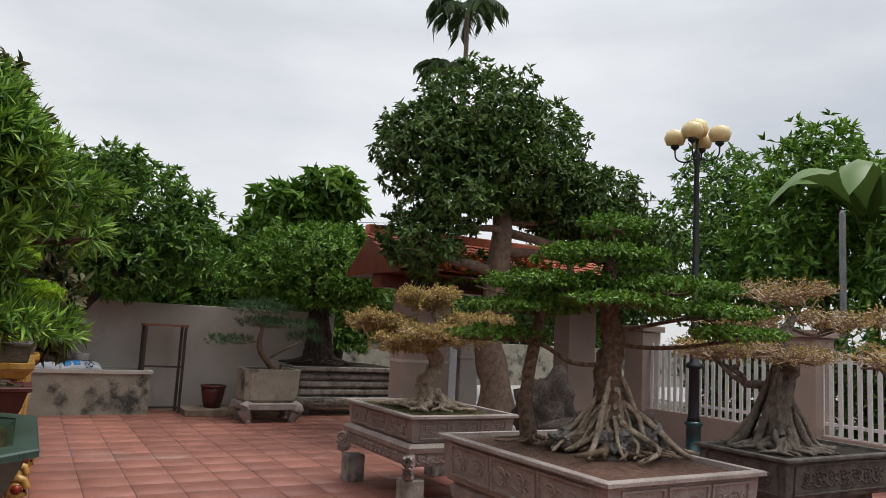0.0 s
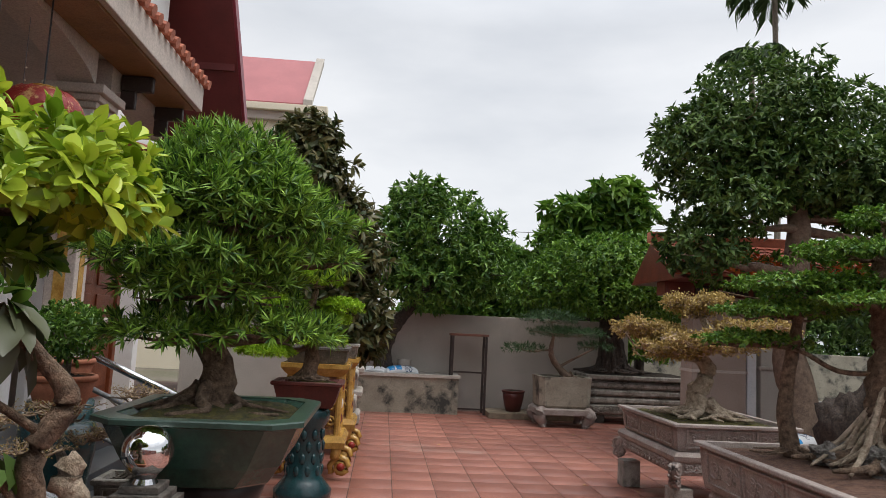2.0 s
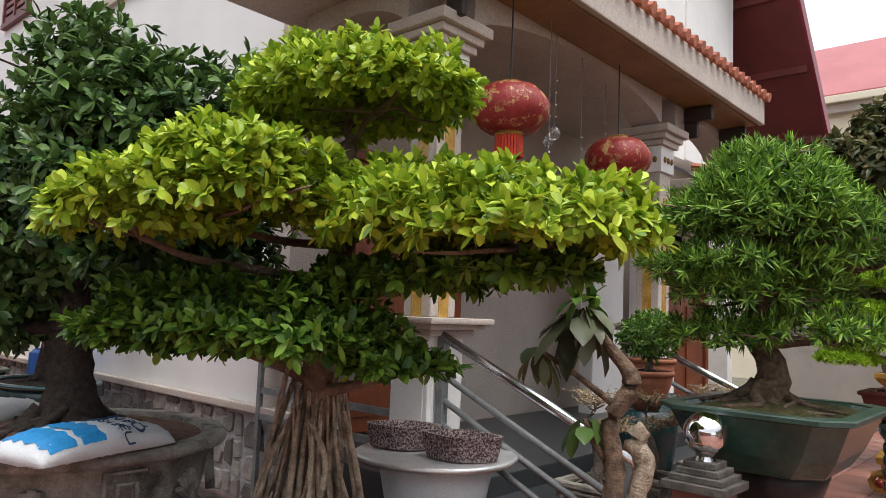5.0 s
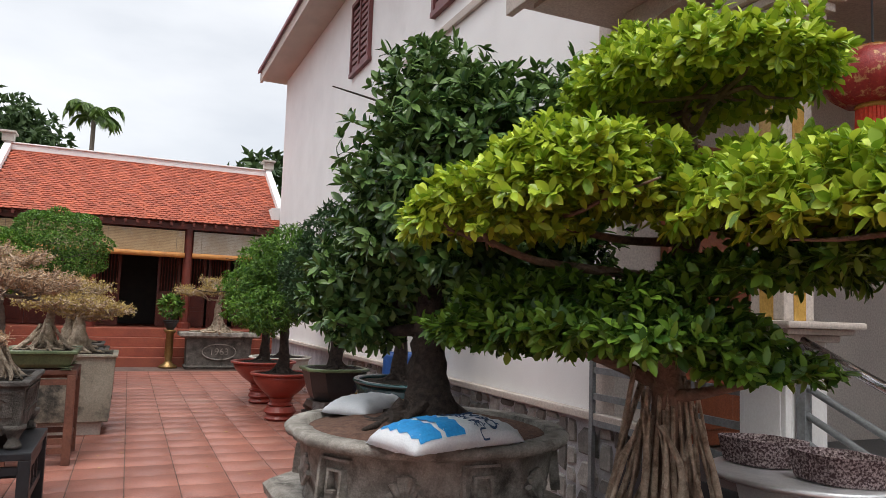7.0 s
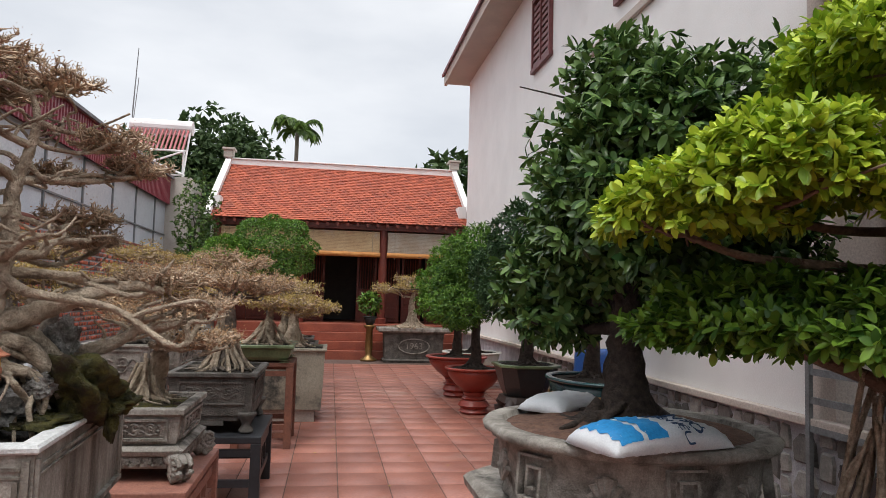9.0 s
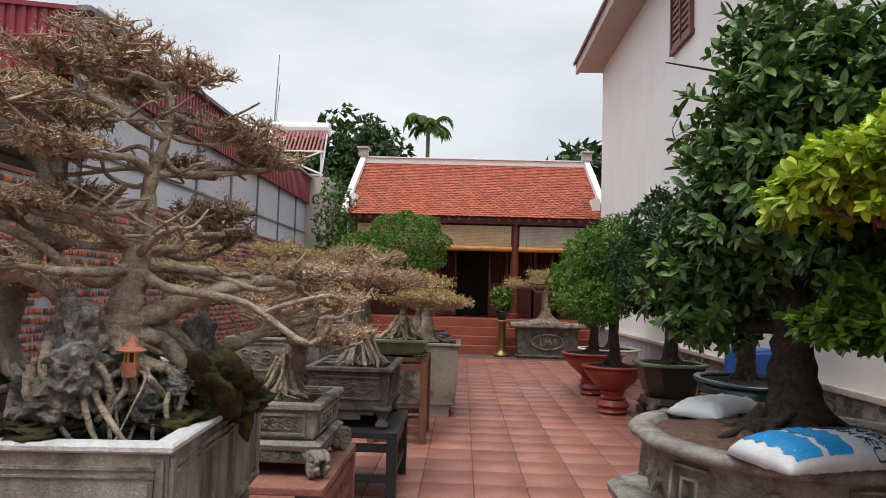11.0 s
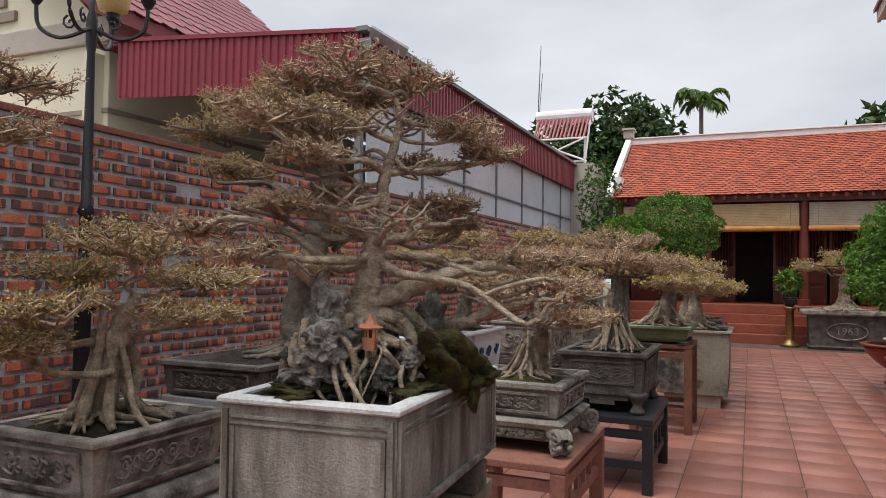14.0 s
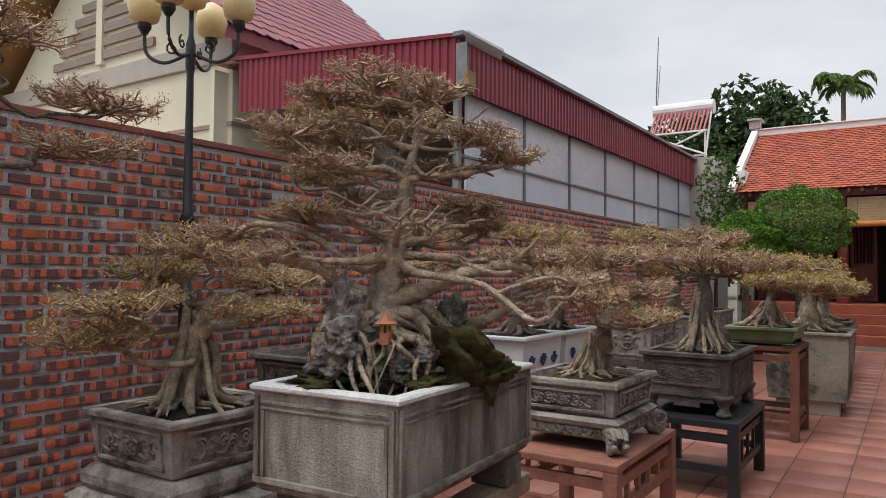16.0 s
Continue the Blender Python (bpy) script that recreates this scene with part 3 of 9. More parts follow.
def bare_tree(name, trunk, radii, pads, seed, label, size=1.0, bark=None, bud=None, roots=10, reach=0.3, density=(9, 6, 5), group="leafless bonsai trees",
              leaf=0.018, fork=None, buds=2, bark_seg=10):
    """A trained bonsai with flat pads of fine bare shoots and small buds."""
    rng = np.random.default_rng(seed)
    t = thing(name, trunk[0], label, "bonsai tree", group)
    o = Vector(trunk[0])
    line = bend([Vector(p) - o for p in trunk], 5)
    bm = bmesh.new()
    tube(bm, line, lerp_list(radii, len(line)), bark_seg, lump=0.2, rng=R)
    smooth(part("trunk", bm, bark or M_BARK, t))
    for one in (roots_at(None, (0, 0, 0), radii[0], int(roots * 1.3), reach, rng) if roots else ()):
        smooth(part("root", one, bark or M_BARK, t))
    loc = [(p[0] - o.x, p[1] - o.y, p[2] - o.z, *p[3:]) for p in pads]
    for p in loc:
        end = Vector((p[0], p[1], p[2] - p[5] * 0.9))
        cands = [(q, i) for i, q in enumerate(line) if i > len(line) * 0.3]
        q, i = min(cands, key=lambda c: (c[0] - end).length + max(0, c[0].z - end.z) * 1.5)
        rad = max(lerp_list(radii, len(line))[i] * 0.45, 0.011 * size)
        span = (end - q).length
        pts = [q]
        for k in (0.25, 0.5, 0.75):
            pts.append(q.lerp(end, k) + Vector((rng.normal(0, 0.1), rng.normal(0, 0.1), rng.normal(0, 0.07) - 0.05)) * span)
        way = bend([*pts, end], 4)
        bm = bmesh.new()
        tube(bm, way, lerp_list([rad, rad * 0.75, rad * 0.6, 0.009 * size], len(way)), 8, lump=0.14, rng=R)
        br = smooth(part("branch", bm, bark or M_BARK, t))
        for k in (0.55, 0.8):
            bm = bmesh.new()
            limb_to(bm, way[int(len(way) * k)], end + Vector((rng.normal(0, 0.5) * p[3], rng.normal(0, 0.5) * p[4], p[5] * 0.3)), rad * 0.5, 0.006 * size, rng, 0.0, wob=0.14)
            smooth(part("side_branch", bm, bark or M_BARK, br))
    segs, tips, ways = pad_twigs(loc, rng, size, *density)
    tagged(part_mesh("shoot_mass", twig_mesh("shoot_mass", segs), M_TWIG, t), kind="stuff")
    at = np.repeat(tips, buds, 0) + rng.normal(size=(len(tips) * buds, 3)) * 0.012 * size
    way = np.repeat(ways, buds, 0) + rng.normal(size=(len(at), 3)) * 0.7
    up = unit(rng.normal(size=(len(at), 3)) + np.array([0, 0, 1.0]))
    tagged(part_mesh("bud_cover", leaf_mesh("bud_cover", at, way, up, leaf * size, leaf * 0.6 * size, rng), bud or M_BUD, t), kind="stuff")
    return t


def prop_roots(tree, n, high, reach, thick, seed, bark=None):
    """Root strands that leave the trunk and stand round it like legs, each a part."""
    rng = np.random.default_rng(seed)
    for k in range(n):
        a = 6.28 * k / n + rng.normal(0, 0.2)
        r1 = rng.uniform(*reach)
        h = rng.uniform(*high)
        line = bend([Vector((math.cos(a) * 0.035, math.sin(a) * 0.035, h)), Vector((math.cos(a) * r1 * 0.45, math.sin(a) * r1 * 0.45, h * 0.5)),
                     Vector((math.cos(a + rng.normal(0, 0.25)) * r1 * 0.75, math.sin(a + rng.normal(0, 0.25)) * r1 * 0.75, h * 0.14)), Vector((math.cos(a) * r1 * 1.1, math.sin(a) * r1 * 1.0, -0.01))], 4)
        q = rng.uniform(*thick)
        bm = bmesh.new()
        tube(bm, line, lerp_list([q * 0.9, q, q * 1.2, q * 0.7], len(line)), 7, lump=0.15, rng=R)
        smooth(part("prop_root", bm, bark or M_BARK, tree))


def leafy_tree(name, trunk, radii, pads, n, per, length, width, leaf, seed, label, bark=None, category="tree", group="", roots=0, reach=0.4, rich=False,
               spread=0.9, droop=0.25, shell=0.75, flat=0.0, limbs=True, lump=0.16, limb_r=0.5, root_bark=None):
    """A tree with a trunk, limbs to each clump and a crown of single leaves."""
    rng = np.random.default_rng(seed)
    t = thing(name, trunk[0], label, category, group)
    o = Vector(trunk[0])
    line = bend([Vector(p) - o for p in trunk], 5)
    bm = bmesh.new()
    rad = lerp_list(radii, len(line))
    tube(bm, line, rad, 12, lump=lump, rng=R)
    smooth(part("trunk", bm, bark or M_BARKG, t))
    for one in (roots_at(None, (0, 0, 0), radii[0], int(roots * 1.3), reach, rng) if roots else ()):
        smooth(part("root", one, root_bark or bark or M_BARKG, t))
    loc = [(p[0] - o.x, p[1] - o.y, p[2] - o.z, *p[3:]) for p in pads]
    if limbs:
        for p in loc:
            end = Vector((p[0], p[1], p[2] - p[5] * 0.3))
            i = min(range(len(line)), key=lambda k: (line[k] - end).length + (9 if k < len(line) * 0.35 else 0))
            bm = bmesh.new()
            limb_to(bm, line[i], end, max(rad[i] * limb_r, 0.008), 0.012, rng, 0.02)
            br = smooth(part("branch", bm, bark or M_BARKG, t))
            bm = bmesh.new()
            for k in range(5):
                e2 = end + Vector((rng.normal(0, 0.5) * p[3], rng.normal(0, 0.5) * p[4], rng.uniform(-0.2, 0.6) * p[5]))
                limb_to(bm, end, e2, 0.012, 0.004, rng, seg=5)
            tagged(smooth(part("twig_mass", bm, bark or M_BARKG, br)), kind="stuff")
    at, out = pad_points(loc, n, rng, shell, flat)
    a2, way, up = whorls(at, out, per, rng, spread)
    part_mesh("crown", leaf_mesh("crown", a2, way, up, length, width, rng, droop, rich), leaf, t)
    return t

# ---------- large structure ----------
def struct(name, bm, m, label, parent=None):
    return tagged(part(name, bm, m, parent), label, "", "", "structure")


def many_boxes(cells, h0, h1, chamfer=0.004):
    """Low blocks with chamfered tops from rows of x0, x1, y0, y1, as one array mesh."""
    c = np.array(cells, dtype=float)
    n = len(c)
    x0, x1, y0, y1 = c.T
    k = chamfer
    base = np.stack([np.stack([x0, y0, np.full(n, h0)], 1), np.stack([x1, y0, np.full(n, h0)], 1), np.stack([x1, y1, np.full(n, h0)], 1), np.stack([x0, y1, np.full(n, h0)], 1),
                     np.stack([x0, y0, np.full(n, h1 - k)], 1), np.stack([x1, y0, np.full(n, h1 - k)], 1), np.stack([x1, y1, np.full(n, h1 - k)], 1), np.stack([x0, y1, np.full(n, h1 - k)], 1),
                     np.stack([x0 + k, y0 + k, np.full(n, h1)], 1), np.stack([x1 - k, y0 + k, np.full(n, h1)], 1), np.stack([x1 - k, y1 - k, np.full(n, h1)], 1), np.stack([x0 + k, y1 - k, np.full(n, h1)], 1)], 1)
    i = np.arange(n)[:, None] * 12
    quads = [(8, 9, 10, 11)]
    for a in (0, 4):
        for s in range(4):
            quads.append((a + s, a + (s + 1) % 4, a + 4 + (s + 1) % 4, a + 4 + s))
    return base.reshape(-1, 3), np.concatenate([i + np.array([q]) for q in quads])


ground = struct("ground", boxed(-120, 120, -120, 120, -0.3, -0.03), M_EARTH, "brown earth ground reaching far past the garden walls")
floor = struct("floor", boxed(-16.9, 9.2, -3.6, 17, -0.028, -0.006), M_JOINT, "courtyard floor with dark joints under red tiles")

wall_north = struct("wall_north", boxed(-3.0, 5.3, 13.7, 13.95, -0.03, 1.75, 0.01), M_OLDWALL, "weathered off-white garden wall behind the potted trees")
wall_road = struct("wall_road", boxed(5.5, 30, 19.0, 19.25, -0.03, 1.25, 0.02), M_STAIN, "stained grey wall across the lane beyond the gate")
road = struct("road", boxed(5.5, 30, 14.2, 19, -0.029, -0.004), mat("lane_concrete", (0.35, 0.34, 0.33), (0.27, 0.26, 0.25), 0.9, 1, 0.1), "pale concrete lane beyond the gate")
wall_south = struct("wall_south", boxed(-16.5, 9.0, -3.82, -3.612, -0.03, 2.29), M_MORTAR, "long garden wall of burnt bricks in grey mortar")
struct("wall_south_coping", boxed(-16.5, 9.0, -3.83, -3.595, 2.292, 2.335, 0.008), mat("red_coping", (0.26, 0.10, 0.075), (0.2, 0.075, 0.06), 0.9, 3, 0.2), "thin red brick coping on the garden wall")


def brick_piece():
    return boxed(-0.096, 0.096, -0.012, 0.012, -0.0235, 0.0235, 0.004)


# fence on the east side with its low wall and pillars
fence = thing("fence", (9.0, 6.5, 0), "white painted steel picket fence on a low rendered wall", "fence")
part("low_wall", boxed(-0.1, 0.1, -6.4, 2.9, -0.03, 0.5, 0.01), M_TAUPE, fence)
for z in (0.62, 1.4):
    part("rail", boxed(-0.02, 0.02, -6.3, 2.8, z, z + 0.04), M_FENCE, fence)
picket = bpy.data.meshes.new("picket")
bm = boxed(-0.012, 0.012, -0.028, 0.028, 0.5, 1.52, 0.006)
bm.to_mesh(picket)
bm.free()
for i in range(76):
    part_mesh("picket", picket, M_FENCE, fence).location = (-0.034, -6.2 + i * 0.118, 0)
for y in (-3.0, 0.0, 2.9):
    bm = boxed(-0.2, 0.2, y - 0.2, y + 0.2, -0.03, 1.7, 0.01)
    box(bm, -0.25, 0.25, y - 0.25, y + 0.25, 1.703, 1.8, 0.015)
    box(bm, -0.206, 0.206, y - 0.206, y + 0.206, 0.55, 0.58)
    part("pillar", bm, M_TAUPE, fence)

# gate with brown pillar, stone post and small tiled roof
gate = thing("gate", (5.6, 10.5, 0), "brown rendered gate pillar with pale bands and a small tiled roof", "gate")
bm = boxed(-0.55, 0.25, -0.2, 0.2, -0.03, 2.13, 0.01)
part("pillar", bm, M_TAUPE, gate)
part("band", boxed(-0.565, 0.265, -0.215, 0.215, 1.05, 1.09), M_CEIL, gate)
part("plinth", boxed(-0.6, 0.3, -0.26, 0.26, -0.03, 0.3, 0.01), M_TAUPE, gate)
part("white_jamb", boxed(0.33, 0.47, -0.08, 0.08, -0.03, 1.42, 0.006), M_FENCE, gate)
part("stone_post", boxed(0.52, 0.86, -0.1, 0.16, -0.03, 1.55, 0.02), M_OLDWALL, gate)
part("post_cap", boxed(0.49, 0.89, -0.13, 0.19, 1.12, 1.17, 0.01), M_OLDWALL, gate)
part("right_pillar", boxed(2.6, 3.2, -0.2, 0.2, -0.03, 2.13, 0.01), M_TAUPE, gate)
part("beam", boxed(-0.95, 3.5, -0.16, 0.16, 2.402, 2.6, 0.01), M_LACQ, gate)
for i in range(9):
    part("lintel_slat", boxed(-0.5 + i * 0.44, -0.15 + i * 0.44, -0.19, -0.162, 2.44, 2.56), M_DARKWOOD, gate)


def tile_slope(width, length, pitch, row, col, sag=0.0):
    """A slope of overlapping scale tiles, x across, running up along y and z."""
    nr, nc = int(length / row), int(width / col)
    V, F = [], []
    c, s = math.cos(pitch), math.sin(pitch)
    for j in range(nr):
        for i in range(nc + 1):
            x = (i + (0.5 if j % 2 else 0)) * col - col * 0.25
            h0 = 0.026 + 0.004 * math.sin(i * 1.7 + j * 2.3)
            k = len(V)
            w = col * 0.485
            for dx, dl, h in ((-w, 0.25, h0), (-w * 0.55, 0.04, h0), (0, -0.1, h0 + 0.004), (w * 0.55, 0.04, h0), (w, 0.25, h0), (w, 1.5, 0.004), (-w, 1.5, 0.004)):
                l = (j + dl) * row
                V.append((x + dx, l * c - h * s, l * s + h * c))
            for dx, dl, h in ((-w, 0.25, h0 - 0.014), (-w * 0.55, 0.04, h0 - 0.014), (0, -0.1, h0 - 0.010), (w * 0.55, 0.04, h0 - 0.014), (w, 0.25, h0 - 0.014)):
                l = (j + dl) * row
                V.append((x + dx, l * c - h * s, l * s + h * c))
            F.append((k, k + 1, k + 5, k + 6))
            F.append((k + 1, k + 2, k + 4, k + 5))
            F.append((k + 2, k + 3, k + 4, k + 4))
            for q in range(4):
                F.append((k + 7 + q, k + 8 + q, k + q + 1, k + q))
    me = bpy.data.meshes.new("tiles")
    me.from_pydata(V, [], [f if f[2] != f[3] else f[:3] for f in F])
    return me


gr = part_mesh("roof_tiles", tile_slope(4.6, 1.3, 0.5, 0.12, 0.16), M_ROOFT, gate)
tagged(gr, kind="stuff")
gr.matrix_basis = pose(-1.0, -0.9, 2.63)
bm = bmesh.new()
ring_skin(bm, [[(-1.0, -0.9, 2.6), (-1.0, 0.25, 3.22), (-1.0, 1.1, 2.6)], [(3.65, -0.9, 2.6), (3.65, 0.25, 3.22), (3.65, 1.1, 2.6)]])
part("roof_deck", bm, M_LACQ, gate)
part("ridge", boxed(-1.05, 3.7, 0.15, 0.33, 3.2, 3.36, 0.02), M_EAVET, gate)

for o in gate.children:
    if o.name.split(".")[0] in ("roof_tiles", "roof_deck", "ridge", "beam", "lintel_slat"):
        o.location.z -= 0.27

# ---------- house ----------
house = thing("house", (-3.0, 3.2, 0), "white rendered house with a tiled porch and dark red eaves", "house", "", "")
part("south_wall", boxed(-13.6, -0.6, 0.0, 0.25, 0.72, 7.06), M_WHITE, house)
part("west_wall", boxed(-13.6, -13.35, 0.252, 8.0, -0.03, 6.75), M_WHITE, house)
part("upper_east_wall", boxed(-0.25, 0.0, 0.0, 8.0, 3.75, 8.6), M_WHITE, house)
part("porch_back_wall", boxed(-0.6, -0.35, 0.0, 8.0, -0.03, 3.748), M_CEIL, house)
part("north_wall", boxed(-13.3, 0.0, 8.002, 8.2, -0.03, 8.4), M_WHITE, house)
part("string_course", boxed(-5.0, -0.55, -0.05, -0.002, 4.75, 4.85, 0.012), M_CEIL, house)
part("pilaster", boxed(-0.12, 0.04, 6.3, 6.6, 3.752, 8.0, 0.01), M_WHITE, house)
for z in (4.6, 5.5, 6.4):
    part("pilaster_band", boxed(-0.14, 0.07, 6.26, 6.64, z, z + 0.07, 0.01), M_CEIL, house)
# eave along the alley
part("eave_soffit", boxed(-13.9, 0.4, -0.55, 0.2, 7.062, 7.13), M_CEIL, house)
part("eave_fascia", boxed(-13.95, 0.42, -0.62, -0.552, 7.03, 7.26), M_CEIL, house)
bm = bmesh.new()
ring_skin(bm, [[(-13.98, -0.68, 7.25), (-13.98, -0.68, 7.33), (-13.98, 4.0, 9.9), (-13.98, 4.0, 9.8)], [(0.9, -0.68, 7.25), (0.9, -0.68, 7.33), (0.9, 4.0, 9.9), (0.9, 4.0, 9.8)]])
part("south_roof", bm, M_PURPLE, house)
bm = bmesh.new()
ring_skin(bm, [[(-13.9, 10.65, 4.45), (-13.9, 10.7, 4.62), (-13.9, 4.0, 11.9), (-13.9, 4.0, 11.75)], [(0.85, 10.65, 4.45), (0.85, 10.7, 4.62), (0.85, 4.0, 11.9), (0.85, 4.0, 11.75)]])
part("north_roof", bm, M_SOFFIT, house)
for k in range(6):
    y = 10.3 - k * 0.9
    z = 4.5 + (10.65 - y) * 1.098 - 0.06
    part("rafter", boxed(-0.1, 0.8, y - 0.04, y + 0.04, z - 0.07, z + 0.05), M_SOFFIT, house)
bm = bmesh.new()
ring_skin(bm, [[(0.852, 10.72, 4.40), (0.852, 10.76, 4.66), (0.852, 4.0, 11.98), (0.852, 4.0, 11.7)], [(0.9, 10.72, 4.40), (0.9, 10.76, 4.66), (0.9, 4.0, 11.98), (0.9, 4.0, 11.7)]])
part("verge_board", bm, M_SHEDRED, house)


def shutter_window(parent, x0, x1, z0, z1, plane, along="x"):
    """A framed window with two slatted leaves set on the wall."""
    w = new("window")
    w.parent = parent
    def place(bm):
        if along == "y":
            bmesh.ops.rotate(bm, cent=(0, 0, 0), matrix=Matrix.Rotation(radians(90), 3, "Z"), verts=bm.verts)
        return bm
    wd = x1 - x0
    w.location = (x0, plane, z0) if along == "x" else (plane, x0, z0)
    h = z1 - z0
    bm = bmesh.new()
    for a in ((-0.06, 0.0, 0, h), (wd, wd + 0.06, 0, h), (-0.06, wd + 0.06, h, h + 0.07), (-0.09, wd + 0.09, -0.07, 0), (wd / 2 - 0.025, wd / 2 + 0.025, 0, h)):
        box(bm, a[0], a[1], -0.07, -0.003, a[2], a[3])
    part("window_frame", place(bm), M_SHUT, w)
    part("pane", place(boxed(0.001, wd - 0.001, -0.02, -0.004, 0.001, h - 0.001)), M_GLASS, w)
    n = int(h / 0.11)
    for i in range(n):
        for a, b in ((0.03, wd / 2 - 0.04), (wd / 2 + 0.04, wd - 0.03)):
            part("slat", place(boxed(a, b, -0.05, -0.022, i * 0.11 + 0.02, i * 0.11 + 0.085)), M_SHUT, w)
    return w


shutter_window(house, -7.6, -6.7, 5.45, 6.6, 0.0)
shutter_window(house, -3.95, -3.2, 5.15, 6.5, 0.0)
shutter_window(house, 4.4, 5.1, 5.1, 6.6, 0.003, "y").scale = (-1, 1, 1)
# plinth with stone cladding along the alley
part("plinth", boxed(-13.6, 0.1, -0.03, 0.25, -0.03, 0.68), M_MORTAR, house)
part("plinth_cap", boxed(-13.62, 0.12, -0.09, -0.002, 0.68, 0.74, 0.01), M_CEIL, house)
rr = random.Random(3)
x = -7.0
while x < 0.0:
    w = rr.uniform(0.12, 0.3)
    z = 0.0
    while z < 0.64:
        h = min(rr.uniform(0.12, 0.26), 0.67 - z)
        if h > 0.05:
            cut = [(rr.uniform(0.04, 0.2), rr.uniform(0.04, 0.16)), (rr.uniform(0.8, 0.97), rr.uniform(0.03, 0.2)), (rr.uniform(0.9, 0.98), rr.uniform(0.4, 0.7)), (rr.uniform(0.7, 0.95), rr.uniform(0.86, 0.97)), (rr.uniform(0.05, 0.3), rr.uniform(0.84, 0.97)), (0.03, rr.uniform(0.35, 0.65))]
            bm = bmesh.new()
            ring_skin(bm, [[(w * c[0], 0, h * c[1]) for c in cut], [(w * (0.5 + (c[0] - 0.5) * 0.86), -0.018, h * (0.5 + (c[1] - 0.5) * 0.86)) for c in cut]])
            s = part("stone", bm, M_PLINTH, house)
            s.location = (x, -0.032, z)
        z += h
    x += w

# porch: floor, steps, columns, arches, roof
porch = thing("porch", (-1.9, 3.2, 0), "open house porch with pale columns, arched beams and a tiled edge", "porch")
part("porch_floor", boxed(-1.3, 0.25, -0.1, 4.6, -0.03, 0.5, 0.01), M_SLATE, porch)
for i in range(3):
    part("step", boxed(0.252, 0.55 + 0.3 * (2 - i), 0.25, 3.6, -0.03 + 0.001 * i, 0.125 * (i + 1) if i < 3 else 0.5, 0.008), M_SLATE, porch)


def column(y):
    c = new("column")
    c.parent = porch
    c.matrix_basis = Matrix.Translation((0, y, -0.0325)) @ Matrix.Diagonal((0.8, 0.8, 1.065, 1))
    bm = boxed(-0.19, 0.19, -0.19, 0.19, 0.5, 1.3, 0.01)
    box(bm, -0.15, 0.15, -0.194, 0.194, 0.6, 1.1, 0.01)
    box(bm, -0.194, 0.194, -0.15, 0.15, 0.601, 1.101, 0.01)
    part("pedestal", bm, M_WHITE, c)
    bm = boxed(-0.25, 0.25, -0.25, 0.25, 1.3, 1.335, 0.01)
    box(bm, -0.31, 0.31, -0.31, 0.31, 1.336, 1.365, 0.01)
    box(bm, -0.36, 0.36, -0.36, 0.36, 1.366, 1.4, 0.012)
    part("pedestal_cap", bm, M_CEIL, c)
    part("shaft", boxed(-0.14, 0.14, -0.14, 0.14, 1.401, 2.72, 0.012), M_CEIL, c)
    part("gold_panel", boxed(-0.055, 0.055, -0.146, -0.141, 1.4, 2.5), M_GOLD, c, "gold patterned panel")
    part("gold_panel", boxed(0.141, 0.146, -0.055, 0.055, 1.4, 2.5), M_GOLD, c, "gold patterned panel")
    bm = boxed(-0.17, 0.17, -0.17, 0.17, 2.72, 2.95, 0.01)
    part("capital_block", bm, M_WHITE, c)
    for k in (-0.09, 0.0, 0.09):
        bm = lathe([(0.001, 0.0), (0.03, 0.004), (0.022, 0.02), (0.001, 0.026)], 10)
        bmesh.ops.rotate(bm, cent=(0, 0, 0), matrix=Matrix.Rotation(radians(90), 3, "Y"), verts=bm.verts)
        part("rosette", bm, M_BRASS, c).location = (0.17, k, 2.83)
        bm = lathe([(0.001, 0.0), (0.03, 0.004), (0.022, 0.02), (0.001, 0.026)], 10)
        bmesh.ops.rotate(bm, cent=(0, 0, 0), matrix=Matrix.Rotation(radians(90), 3, "X"), verts=bm.verts)
        part("rosette", bm, M_BRASS, c).location = (k, -0.17, 2.83)
    bm = boxed(-0.21, 0.21, -0.21, 0.21, 2.951, 3.0, 0.01)
    box(bm, -0.25, 0.25, -0.25, 0.25, 3.001, 3.05, 0.012)
    box(bm, -0.3, 0.3, -0.3, 0.3, 3.051, 3.12, 0.015)
    part("capital", bm, M_CEIL, c)
    return c


column(0.0)
column(3.05)


def arch_beam(y0, y1, z0, z1, rise, x0, x1):
    """A beam whose underside is a flat arch, running along y."""
    bm = bmesh.new()
    n = 18
    rows = []
    for i in range(n + 1):
        t = i / n
        y = y0 + (y1 - y0) * t
        zz = z0 + rise * math.sin(math.pi * t) ** 0.6
        rows.append([(x0, y, zz), (x1, y, zz), (x1, y, z1), (x0, y, z1)])
    return ring_skin(bm, rows)


